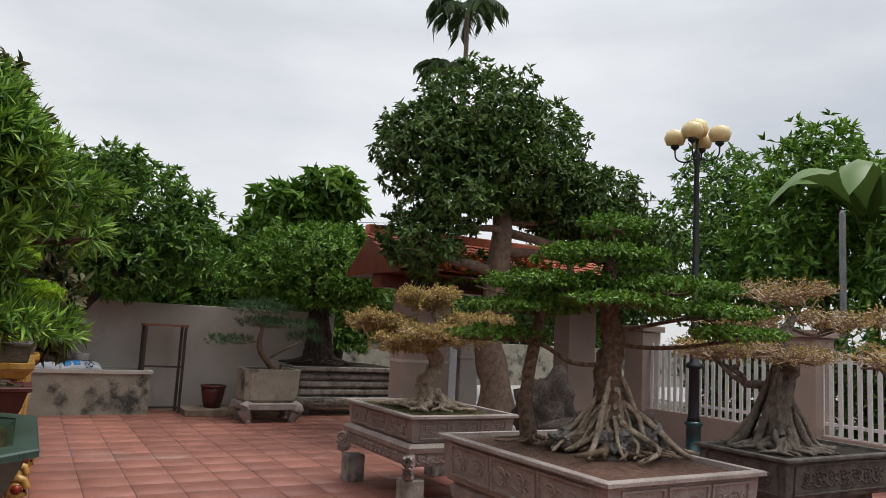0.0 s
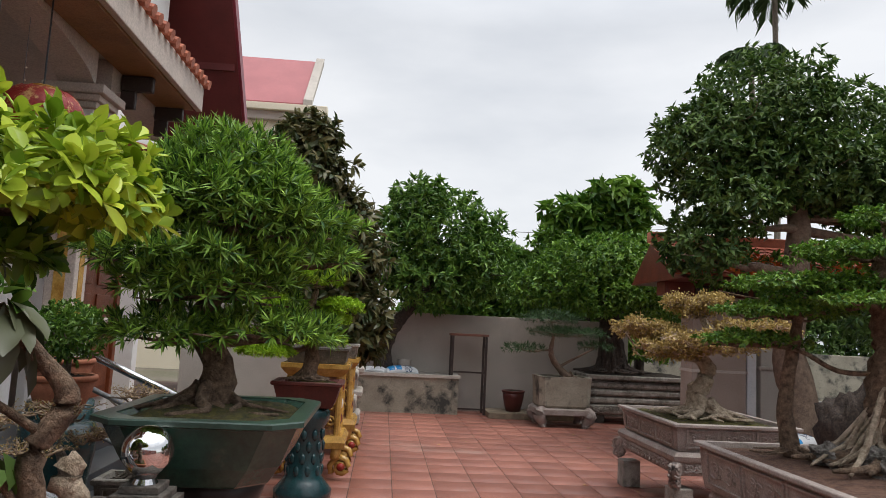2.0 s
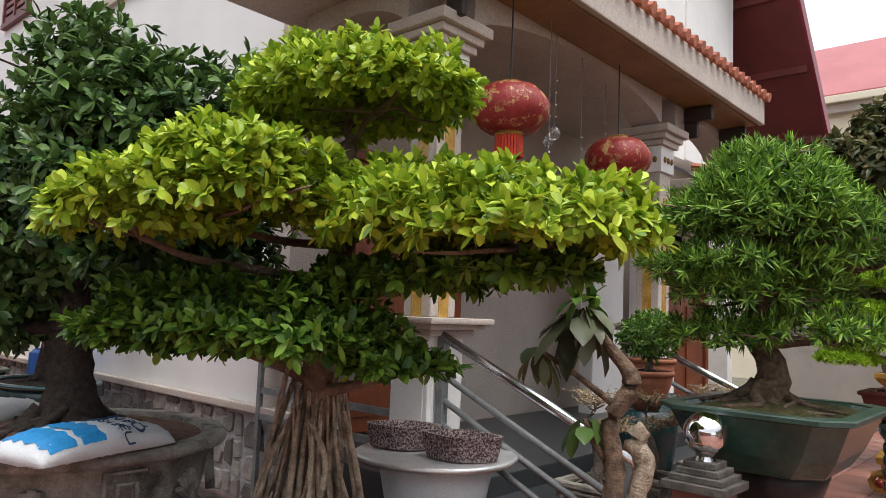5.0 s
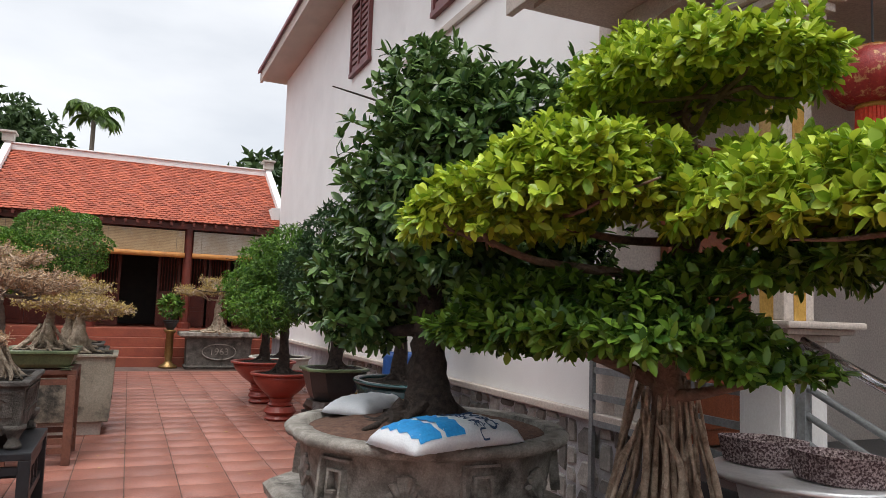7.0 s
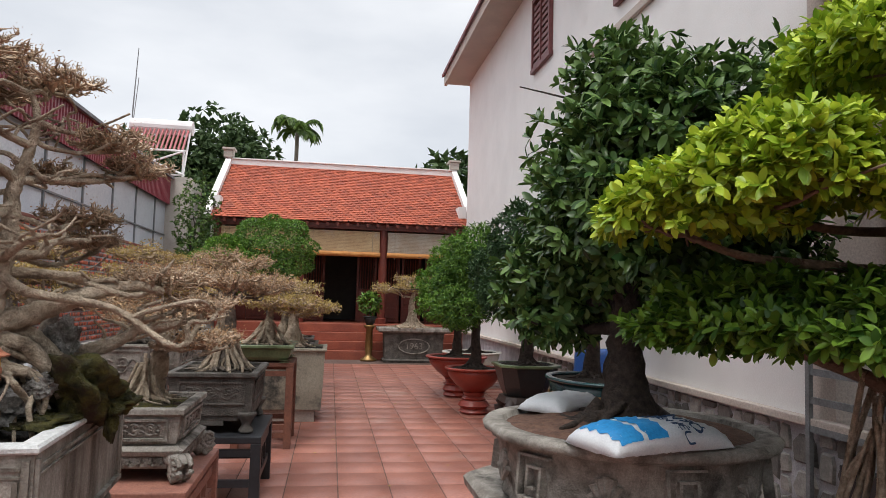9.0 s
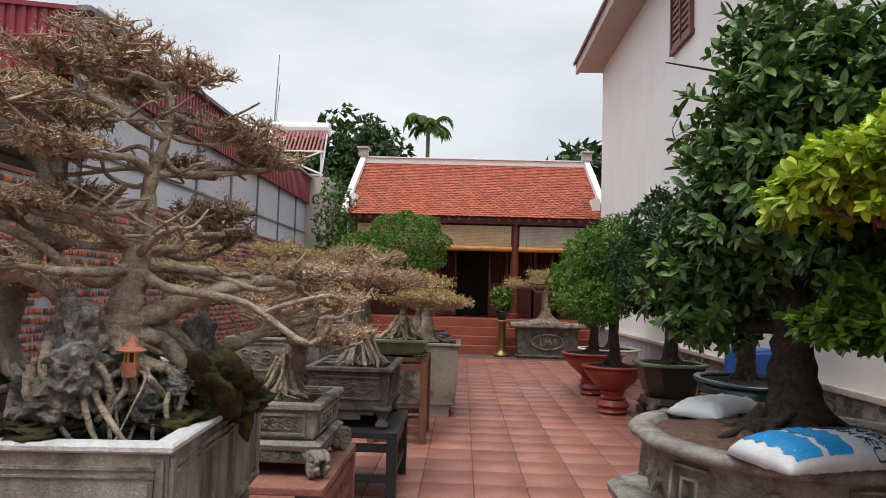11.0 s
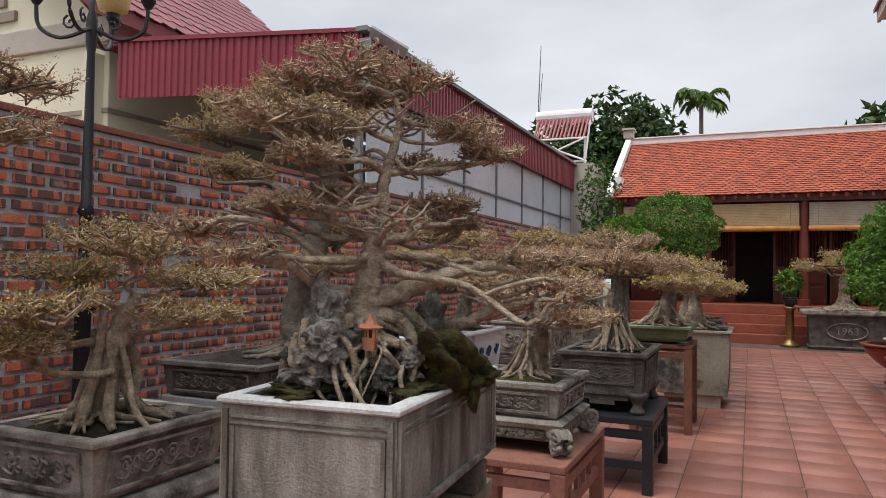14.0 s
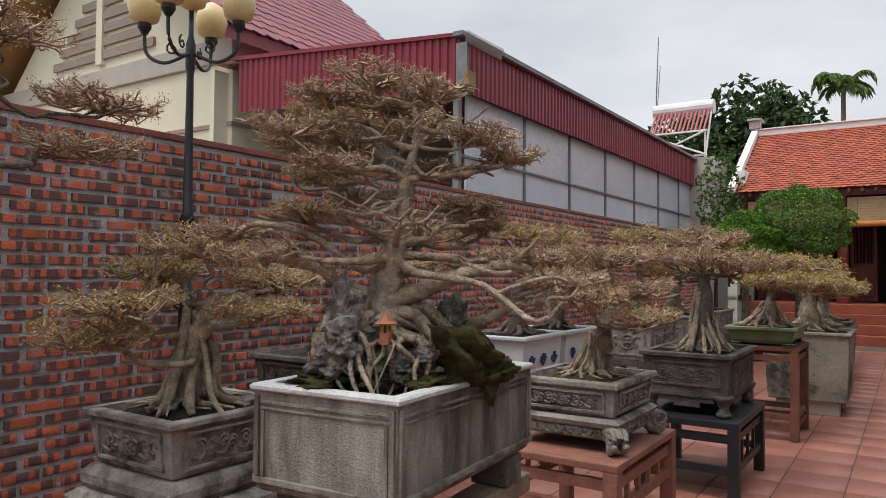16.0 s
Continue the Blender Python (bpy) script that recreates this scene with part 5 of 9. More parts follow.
def rect_pot(cx, cy, hx, hy, z0, z1, m, label, soil=None, taper=0.04, rim=0.03, rim_h=0.035, feet=0.0, relief=True, turn=0, rim_m=None, cut=0.0, mound=0.04, name="bonsai_pot",
             group="bonsai pots", panels=1, relief_m=None, wall=0.035):
    """A rectangular planting pot with a rolled rim, framed and carved sides, and soil."""
    t = thing(name, (cx, cy, z0), label, "plant pot", group, turn=turn)
    h = z1 - z0
    body = part("body", rect_lathe([(-taper - 0.01, feet), (-taper, feet + 0.01), (-taper * 0.6, h * 0.3), (-0.004, h - rim_h), (-0.004, h - 0.006), (-wall, h - 0.006), (-wall - taper, h * 0.55)], hx, hy, cut), m, t)
    bm = bmesh.new()
    prof = [(rim * 0.2, h - rim_h), (rim, h - rim_h * 0.75), (rim, h - 0.006), (rim - 0.006, h), (-wall + 0.004, h), (-wall, h - rim_h)]
    ring_skin(bm, [rect_ring(hx + o, hy + o, z, cut) for o, z in prof], False, False, True)
    part("rim", bm, rim_m or m, t)
    if feet:
        for sx in (-1, 1):
            for sy in (-1, 1):
                k = max(feet, 0.03)
                bm = lathe([(0.032, 0.0), (0.05, k * 0.08), (0.05, k * 0.2), (0.03, k * 0.42), (0.042, k * 0.65), (0.066, k * 0.9), (0.066, feet + 0.008)], 14, cx=sx * (hx - taper - 0.02), cy=sy * (hy - taper - 0.02))
                smooth(part("foot", bm, m, t))
        if feet > 0.08:
            for ang, w, d in ((0, hx, hy), (90, hy, hx), (180, hx, hy), (270, hy, hx)):
                bm = boxed(-(w - taper - 0.08), w - taper - 0.08, -0.012, 0.012, feet * 0.62, feet + 0.006, 0.006)
                box(bm, -w * 0.3, w * 0.3, -0.011, 0.011, feet * 0.38, feet * 0.63, 0.006)
                part("apron", bm, m, t).matrix_basis = pose(0, 0, 0, 0, 0, ang) @ pose(0, -(d - taper - 0.014), 0)
    if relief:
        rng = random.Random(int(cx * 100))
        z_lo, z_hi = feet + h * 0.14, h - rim_h - h * 0.06
        for ang, w, d in ((0, hx, hy), (90, hy, hx), (180, hx, hy), (270, hy, hx)):
            W = 2 * (w - taper * 0.8) * 0.9
            for k in range(panels):
                pw = W / panels - 0.03
                px = -W / 2 + (k + 0.5) * W / panels
                fr = bmesh.new()
                hh = z_hi - z_lo
                for a in ((-pw / 2, pw / 2, hh / 2 - 0.012, hh / 2), (-pw / 2, pw / 2, -hh / 2, -hh / 2 + 0.012), (-pw / 2, -pw / 2 + 0.012, -hh / 2 + 0.0121, hh / 2 - 0.0121), (pw / 2 - 0.012, pw / 2, -hh / 2 + 0.0121, hh / 2 - 0.0121)):
                    box(fr, a[0], a[1], -0.009, 0.012, a[2], a[3])
                lean = math.degrees(math.atan2(taper * 0.6, h * 0.7))
                mm = pose(0, 0, 0, 0, 0, ang) @ pose(px, -(d - taper * 0.42) - 0.003, (z_lo + z_hi) / 2, lean)
                o = part("panel_frame", fr, relief_m or m, t)
                o.matrix_basis = mm
                if pw > 0.1:
                    c = smooth(part("relief", carve(pw * 0.86, hh * 0.85, rng, 0.0055 if hh < 0.25 else 0.008), relief_m or m, t))
                    c.matrix_basis = mm
    soil_bed(t, hx - wall - 0.004, hy - wall - 0.004, h - 0.035, soil or M_SOIL, mound)
    return t


def scroll_base(cx, cy, hx, hy, z0, z1, m, label, posts=0.0):
    """A carved stone stand with a moulded top, an apron and four scrolled legs."""
    t = thing("carved_stand", (cx, cy, z0), label, "plant stand", "carved stone stands")
    h = z1 - z0
    top = h * 0.3
    bm = rect_lathe([(-0.02, h - top), (0.0, h - top * 0.8), (0.01, h - top * 0.35), (-0.02, h)], hx, hy)
    part("top_slab", bm, m, t)
    rng = random.Random(5)
    for ang, w, d in ((0, hx, hy), (90, hy, hx), (180, hx, hy), (270, hy, hx)):
        ap = boxed(-w + 0.06, w - 0.06, -0.02, 0.02, -h * 0.2, h * 0.2, 0.012)
        o = part("apron", ap, m, t)
        o.matrix_basis = pose(0, 0, 0, 0, 0, ang) @ pose(0, -d + 0.04, h * 0.56)
        c = smooth(part("relief", carve(2 * w - 0.16, h * 0.36, rng, 0.012), m, t))
        c.matrix_basis = pose(0, 0, 0, 0, 0, ang) @ pose(0, -d + 0.02, h * 0.56)
    for sx in (-1, 1):
        for sy in (-1, 1):
            bm = bmesh.new()
            u = Vector((sx, sy, 0)).normalized()
            pts = bend([Vector((sx * (hx - 0.06), sy * (hy - 0.06), h * 0.72)), Vector((sx * (hx + 0.0), sy * (hy + 0.0), h * 0.5)), Vector((sx * (hx - 0.04), sy * (hy - 0.04), h * 0.2)), Vector((sx * (hx + 0.0), sy * (hy + 0.0), 0.05))], 4)
            tube(bm, pts, lerp_list([0.045, 0.042, 0.03, 0.036], len(pts)), 10)
            side = Vector((-u.y, u.x, 0))
            for q in (-0.03, 0.03):
                scroll(bm, Vector((sx * (hx + 0.005), sy * (hy + 0.005), h * 0.52)) + side * q, u, (0, 0, 1), min(0.065, h * 0.3), 0.014, 1.9)
                scroll(bm, Vector((sx * (hx + 0.005), sy * (hy + 0.005), min(0.055, h * 0.24))) + side * q, u, (0, 0, 1), min(0.05, h * 0.2), 0.013, 1.7)
            smooth(part("scroll_leg", bm, m, t))
    return t


def table(cx, cy, hx, hy, z, m, label, rails=(0.25,), t_top=0.04, leg=0.035, slats=3, name="side_table"):
    """A plain framed table with square legs, rails and small upright bars."""
    t = thing(name, (cx, cy, 0), label, "table", "plant tables")
    part("tabletop", boxed(-hx, hx, -hy, hy, z - t_top, z, 0.006), m, t)
    for sx in (-1, 1):
        for sy in (-1, 1):
            x, y = sx * (hx - leg), sy * (hy - leg)
            part("leg", boxed(x - leg, x + leg, y - leg, y + leg, 0, z - t_top - 0.001, 0.005), m, t)
    for k in (z - t_top - 0.09, *rails):
        for sy in (-1, 1):
            part("rail", boxed(-hx + 2 * leg, hx - 2 * leg, sy * (hy - leg) - 0.015, sy * (hy - leg) + 0.015, k, k + 0.05), m, t)
        for sx in (-1, 1):
            part("rail", boxed(sx * (hx - leg) - 0.015, sx * (hx - leg) + 0.015, -hy + 2 * leg, hy - 2 * leg, k, k + 0.05), m, t)
    if slats and rails:
        top = z - t_top - 0.09
        for i in range(slats):
            x = -hx + 2 * leg + (i + 1) * (2 * hx - 4 * leg) / (slats + 1)
            for sy in (-1, 1):
                part("upright", boxed(x - 0.012, x + 0.012, sy * (hy - leg) - 0.01, sy * (hy - leg) + 0.01, rails[0] + 0.05, top), m, t)
    return t


def round_pot(cx, cy, r, z0, z1, m, label, soil=None, foot=0.5, rim_m=None, sx=1.0, sy=1.0, name="glazed_pot", waist=0.0):
    """A turned pot with a rolled lip and soil."""
    t = thing(name, (cx, cy, z0), label, "plant pot", "round glazed pots")
    h = z1 - z0
    if waist:
        part("foot", lathe([(r * foot, 0), (r * foot * 1.08, 0.02), (r * foot * 0.85, waist * 0.5), (r * foot, waist)], 24, sx=sx, sy=sy), m, t)
    smooth(part("body", lathe([(r * foot * 0.9, waist), (r * (foot * 0.4 + 0.5), waist + (h - waist) * 0.3), (r * 0.9, waist + (h - waist) * 0.65), (r * 0.97, h - 0.03), (r * 0.9, h - 0.03), (r * 0.85, h * 0.7)], 32, sx=sx, sy=sy), m, t))
    bm = bmesh.new()
    prof = [(r * 0.95, h - 0.035), (r * 1.03, h - 0.03), (r * 1.05, h - 0.012), (r * 1.02, h), (r * 0.9, h), (r * 0.88, h - 0.03)]
    seg = 36
    ring_skin(bm, [[(rr * math.cos(2 * math.pi * i / seg) * sx, rr * math.sin(2 * math.pi * i / seg) * sy, z) for i in range(seg)] for rr, z in prof], False, False, True)
    smooth(part("rim", bm, rim_m or m, t))
    soil_bed(t, r * 0.88 * sx, r * 0.88 * sy, h - 0.03, soil or M_SOIL, 0.03, True)
    return t


def rock(name, at, s, seed, m=None, label="rough grey rock among the roots", parent=None):
    bm = bmesh.new()
    bmesh.ops.create_icosphere(bm, subdivisions=4, radius=1)
    for v in bm.verts:
        n = noise.noise(v.co * 1.6 + Vector((seed, 0, 0))) * 0.5 - abs(noise.noise(v.co * 3.5 + Vector((0, seed, 0)))) * 0.5 + noise.noise(v.co * 9 + Vector((0, seed, 0))) * 0.13
        v.co = Vector((v.co.x * s[0], v.co.y * s[1], v.co.z * s[2])) * (1 + n)
    if parent:
        o = smooth(part(name, bm, m or M_ROCK, parent))
        o.location = at
        return o
    o = part(name, bm, m or M_ROCK)
    if m:
        smooth(o)
    o.location = at
    return tagged(o, label, "rock")


# ---------- the row along the brick wall ----------
# pale concrete pot on beams
cp = rect_pot(-1.226, -1.026, 0.455, 0.26, 0.80, 1.118, M_CONC, "large weathered concrete trough with a pale rim and dark streaks", M_SOIL, taper=0.012, rim=0.006, rim_h=0.02, relief=False, rim_m=M_CONCTOP, wall=0.045, mound=0.0, turn=4)
for ang, w, d in ((0, 0.455, 0.26), (90, 0.26, 0.455), (180, 0.455, 0.26), (270, 0.26, 0.455)):
    bm = bmesh.new()
    box(bm, -w + 0.03, w - 0.03, -0.006, 0.004, 0.262, 0.27)
    box(bm, -w + 0.03, w - 0.03, -0.006, 0.004, 0.245, 0.25)
    box(bm, -w + 0.01, w - 0.01, -0.012, 0.004, 0.03, 0.045)
    for s in (-1, 1):
        box(bm, s * (w - 0.04) - 0.006, s * (w - 0.04) + 0.006, -0.006, 0.004, 0.05, 0.24)
        box(bm, s * (w - 0.02) - 0.008, s * (w - 0.02) + 0.008, -0.010, 0.004, 0.05, 0.285)
    o = part("moulding", bm, M_CONC, cp)
    o.matrix_basis = pose(0, 0, 0, 0, 0, ang) @ pose(0, -d + 0.006, 0)
st = thing("beam_stand", (-1.226, -1.026, 0), "stone blocks and weathered timber beams under the concrete trough", "plant stand", turn=4)
for y in (-0.17, 0.18):
    part("beam", boxed(-0.5, 0.5, y - 0.06, y + 0.06, 0.63, 0.70, 0.01), M_BEAM, st)
for x in (-0.32, 0.3):
    for y in (-0.17, 0.18):
        part("block", boxed(x - 0.07, x + 0.07, y - 0.07, y + 0.07, 0.701, 0.80, 0.012), M_STONED, st)
        part("leg", boxed(x - 0.05, x + 0.05, y - 0.05, y + 0.05, 0, 0.629, 0.01), M_WOODR, st)

ct = bare_tree("bonsai_tree", [(-1.049, -0.971, 1.262), (-1.043, -0.981, 1.341), (-1.048, -0.973, 1.411), (-1.056, -0.96, 1.491), (-1.063, -0.951, 1.553), (-1.07, -0.939, 1.616), (-1.07, -0.94, 1.696), (-1.076, -0.932, 1.755), (-1.09, -0.91, 1.839), (-1.094, -0.903, 1.928), (-1.084, -0.919, 1.982)], [0.062, 0.05, 0.044, 0.036, 0.032, 0.022, 0.019, 0.017, 0.012, 0.009, 0.006],
               [(-1.04, -1.04, 2.079, 0.17, 0.15, 0.04), (-0.893, -1.098, 2, 0.13, 0.12, 0.03), (-1.17, -0.898, 2.039, 0.15, 0.13, 0.035), (-1.184, -1.058, 2.01, 0.16, 0.13, 0.03),
                (-0.818, -1.175, 1.891, 0.15, 0.13, 0.032), (-1.044, -1.16, 1.882, 0.15, 0.13, 0.03), (-1.251, -0.775, 1.897, 0.16, 0.13, 0.035), (-1.348, -0.702, 1.84, 0.12, 0.11, 0.028),
                (-1.297, -0.924, 1.803, 0.14, 0.12, 0.028), (-0.88, -1.081, 1.78, 0.14, 0.12, 0.03), (-1.115, -1.144, 1.701, 0.14, 0.12, 0.028), (-0.87, -1.151, 1.641, 0.15, 0.13, 0.03),
                (-1.314, -0.844, 1.676, 0.15, 0.13, 0.03), (-0.769, -1.212, 1.512, 0.16, 0.13, 0.032), (-0.736, -1.352, 1.573, 0.13, 0.12, 0.03), (-1.34, -0.624, 1.505, 0.15, 0.13, 0.03),
                (-1.368, -0.491, 1.434, 0.13, 0.11, 0.028), (-1.378, -0.837, 1.613, 0.12, 0.1, 0.025)],
               21, "leafless old bonsai with pale trunk clasping rocks in a concrete trough", 0.72, M_BARK, M_BUDR, 0, 0.34, (11, 8, 8), leaf=0.008, buds=1, bark_seg=14)
rg = np.random.default_rng(4)
foot = Vector((-1.049, -0.971, 1.262))
for pts, r0, r1 in (([(-1.05, -0.969, 1.367), (-1.104, -0.889, 1.395), (-1.158, -0.808, 1.436), (-1.206, -0.734, 1.465), (-1.26, -0.653, 1.477), (-1.295, -0.602, 1.463)], 0.032, 0.011),
                    ([(-1.258, -0.838, 1.279), (-1.274, -0.741, 1.304), (-1.284, -0.671, 1.352), (-1.26, -0.653, 1.415)], 0.022, 0.009),
                    ([(-1.284, -0.671, 1.352), (-1.328, -0.588, 1.362), (-1.358, -0.506, 1.39)], 0.014, 0.006),
                    ([(-0.996, -1.016, 1.385), (-0.924, -1.069, 1.42), (-0.864, -1.106, 1.462), (-0.797, -1.17, 1.483), (-0.741, -1.218, 1.494)], 0.02, 0.007),
                    ([(-1.063, -0.95, 1.548), (-1.009, -0.996, 1.575), (-0.937, -1.049, 1.605), (-0.858, -1.115, 1.619)], 0.017, 0.006),
                    ([(-1.063, -0.95, 1.548), (-1.11, -0.88, 1.554), (-1.149, -0.857, 1.591), (-1.229, -0.791, 1.603)], 0.016, 0.006),
                    ([(-1.072, -0.937, 1.696), (-1.009, -0.941, 1.646), (-0.923, -0.981, 1.624), (-0.87, -1.024, 1.635)], 0.011, 0.005),
                    ([(-1.074, -0.934, 1.744), (-1.007, -0.963, 1.773), (-0.932, -1.002, 1.763), (-0.855, -1.047, 1.774)], 0.013, 0.005),
                    ([(-1.074, -0.934, 1.744), (-1.143, -0.866, 1.758), (-1.237, -0.797, 1.775), (-1.343, -0.71, 1.808)], 0.013, 0.005),
                    ([(-1.09, -0.91, 1.839), (-1.024, -0.956, 1.859), (-0.952, -1.01, 1.897), (-0.846, -1.097, 1.904)], 0.011, 0.005),
                    ([(-1.092, -0.906, 1.91), (-1.161, -0.857, 1.899), (-1.246, -0.783, 1.906)], 0.01, 0.005),
                    ([(-1.09, -0.91, 1.839), (-1.204, -0.954, 1.888), (-1.28, -0.984, 1.932)], 0.01, 0.005),
                    ([(-1.059, -0.956, 1.527), (-0.944, -0.858, 1.571), (-0.877, -0.778, 1.59)], 0.012, 0.005)):
    bm = bmesh.new()
    line = bend([Vector(p) - foot for p in pts], 6)
    tube(bm, line, lerp_list([r0, r0 * 0.75, r1], len(line)), 10, lump=0.14, rng=R)
    limb = smooth(part("limb", bm, M_BARK, ct))
    for k in range(7):
        q = line[int(len(line) * (0.25 + 0.72 * k / 7))]
        bm = bmesh.new()
        limb_to(bm, q, q + Vector((rg.normal(0, 0.09), rg.normal(0, 0.08), rg.uniform(0.0, 0.09))), r1 * 0.9, 0.003, rg, 0.0, seg=6, wob=0.14)
        smooth(part("side_branch", bm, M_BARK, limb))
# roots that clasp the rocks and run down to the soil
for pts, r0, r1 in (([(-1.033, -0.996, 1.323), (-0.986, -0.995, 1.29), (-0.956, -1.003, 1.232), (-0.963, -0.974, 1.165)], 0.02, 0.012),
                    ([(-0.99, -0.97, 1.317), (-0.991, -0.932, 1.251), (-0.991, -0.914, 1.192), (-0.995, -0.908, 1.137)], 0.013, 0.012),
                    ([(-1.051, -0.969, 1.341), (-1.078, -0.891, 1.316), (-1.097, -0.846, 1.265), (-1.132, -0.81, 1.178)], 0.026, 0.012),
                    ([(-1.076, -0.967, 1.349), (-1.134, -0.898, 1.34), (-1.19, -0.849, 1.277), (-1.239, -0.794, 1.222)], 0.026, 0.014),
                    ([(-1.036, -0.991, 1.314), (-0.971, -0.999, 1.317), (-0.941, -0.99, 1.251), (-0.949, -0.941, 1.186)], 0.016, 0.01),
                    ([(-0.855, -1.083, 1.268), (-0.836, -1.075, 1.204), (-0.855, -1.046, 1.154)], 0.016, 0.012),
                    ([(-0.869, -1.062, 1.319), (-0.832, -1.045, 1.256), (-0.842, -1.012, 1.175)], 0.012, 0.01),
                    ([(-0.858, -1.007, 1.305), (-0.894, -0.951, 1.265), (-0.909, -0.93, 1.191), (-0.903, -0.957, 1.14)], 0.009, 0.008),
                    ([(-1.046, -0.867, 1.25), (-1.054, -0.82, 1.21), (-1.041, -0.821, 1.144)], 0.009, 0.007),
                    ([(-0.902, -1.138, 1.245), (-0.893, -1.152, 1.175), (-0.889, -1.159, 1.123)], 0.014, 0.01),
                    ([(-0.978, -1.024, 1.368), (-0.924, -1.033, 1.343), (-0.88, -1.027, 1.295), (-0.843, -1.083, 1.278)], 0.012, 0.008),
                    ([(-1.035, -0.957, 1.316), (-1.021, -0.923, 1.266), (-1.038, -0.861, 1.251)], 0.016, 0.012)):
    bm = bmesh.new()
    line = bend([Vector(p) - foot for p in pts], 6)
    tube(bm, line, lerp_list([r0, (r0 + r1) / 2, r1], len(line)), 9, lump=0.18, rng=R)
    smooth(part("root", bm, M_BARK, ct))
for k in range(26):
    a = rg.uniform(0, 6.28)
    reach = rg.uniform(0.1, 0.21)
    p0 = Vector((math.cos(a) * 0.06, math.sin(a) * 0.05, rg.uniform(-0.02, 0.06)))
    m1 = Vector((math.cos(a + rg.normal(0, 0.6)) * reach * 0.8, math.sin(a + rg.normal(0, 0.6)) * reach * 0.7, rg.uniform(-0.06, 0.03)))
    e = Vector((math.cos(a + rg.normal(0, 0.5)) * reach * 1.2, math.sin(a + 0.4) * reach * 0.9, -0.2))
    bm = bmesh.new()
    line = bend([p0, m1, (m1 + e) * 0.5 + Vector((rg.normal(0, 0.03), rg.normal(0, 0.03), 0.02)), e], 5)
    r = rg.uniform(0.003, 0.009)
    tube(bm, line, lerp_list([r * 1.3, r, r * 0.6], len(line)), 7, lump=0.15, rng=R)
    smooth(part("root", bm, M_BARK, ct))
for i, (x, y, z, s) in enumerate(((-0.904, -1.027, 1.344, (0.045, 0.05, 0.095)), (-0.893, -1.026, 1.252, (0.085, 0.08, 0.07)), (-0.894, -1.06, 1.191, (0.09, 0.09, 0.06)), (-1.074, -0.844, 1.212, (0.055, 0.045, 0.04)), (-0.972, -1.015, 1.195, (0.09, 0.09, 0.075)), (-1.242, -0.861, 1.31, (0.05, 0.05, 0.075)), (-1.083, -0.993, 1.258, (0.11, 0.1, 0.09)), (-1.081, -0.923, 1.157, (0.12, 0.09, 0.05)))):
    rock("rock", (x, y, z), s, i * 3.1, label="jagged grey rock held by bonsai roots in the trough")
rock("moss_mound", (-1.2, -0.78, 1.191), (0.17, 0.1, 0.075), 8.0, M_MOSS, "mound of yellow-green moss spilling over the trough").rotation_euler = (0, -0.5, 0.1)
rock("moss_mound", (-1.281, -0.713, 1.143), (0.09, 0.06, 0.04), 8.7, M_MOSS, "tuft of moss at the trough's rim")
rock("moss_mound", (-1.225, -0.706, 1.089), (0.018, 0.02, 0.06), 9.4, M_MOSS, "thin moss beard hanging over the trough's rim")
rock("moss_mound", (-0.9, -1.087, 1.132), (0.13, 0.1, 0.03), 9.0, M_MOSS, "low dark mossy mound in the trough")
rock("moss_mound", (-1.088, -0.822, 1.121), (0.12, 0.08, 0.028), 9.9, M_MOSS, "crumbled mossy soil beneath the rocks")
pg = thing("toy_pagoda", (-0.949, -0.905, 1.269), "tiny orange ceramic pagoda standing on the rocks", "figurine")
part("base", lathe([(0.02, -0.03), (0.02, 0.0), (0.017, 0.004)], 6), M_TERRA, pg)
for k in range(6):
    a = k * math.pi / 3
    part("pillar", boxed(math.cos(a) * 0.014 - 0.002, math.cos(a) * 0.014 + 0.002, math.sin(a) * 0.014 - 0.002, math.sin(a) * 0.014 + 0.002, 0.004, 0.03), M_GOLD, pg)
part("core", lathe([(0.008, 0.004), (0.008, 0.03)], 6), M_DARKRED, pg)
part("roof", lathe([(0.034, 0.028), (0.036, 0.032), (0.02, 0.04), (0.008, 0.056), (0.002, 0.07)], 6), M_TERRA, pg)

# left carved pot with the many-rooted tree
table(-1.45, -2.42, 0.45, 0.4, 0.34, M_GREYPOLE, "low grey bench under the carved pot", (), 0.05)
tl = thing("stepped_base", (-1.45, -2.42, 0.34), "stepped stone base with rounded mouldings", "plant stand")
part("lower_step", rect_lathe([(0.0, 0), (0.02, 0.05), (0.02, 0.1), (-0.02, 0.13)], 0.4, 0.35), M_STONE, tl)
part("upper_step", rect_lathe([(-0.02, 0.131), (0.0, 0.16), (0.0, 0.2), (-0.03, 0.239)], 0.37, 0.32), M_STONE, tl)
rect_pot(-1.45, -2.42, 0.35, 0.3, 0.58, 0.83, M_STONE, "carved grey stone pot with bamboo and crane panels", M_SOIL, 0.03, 0.02, feet=0.0)
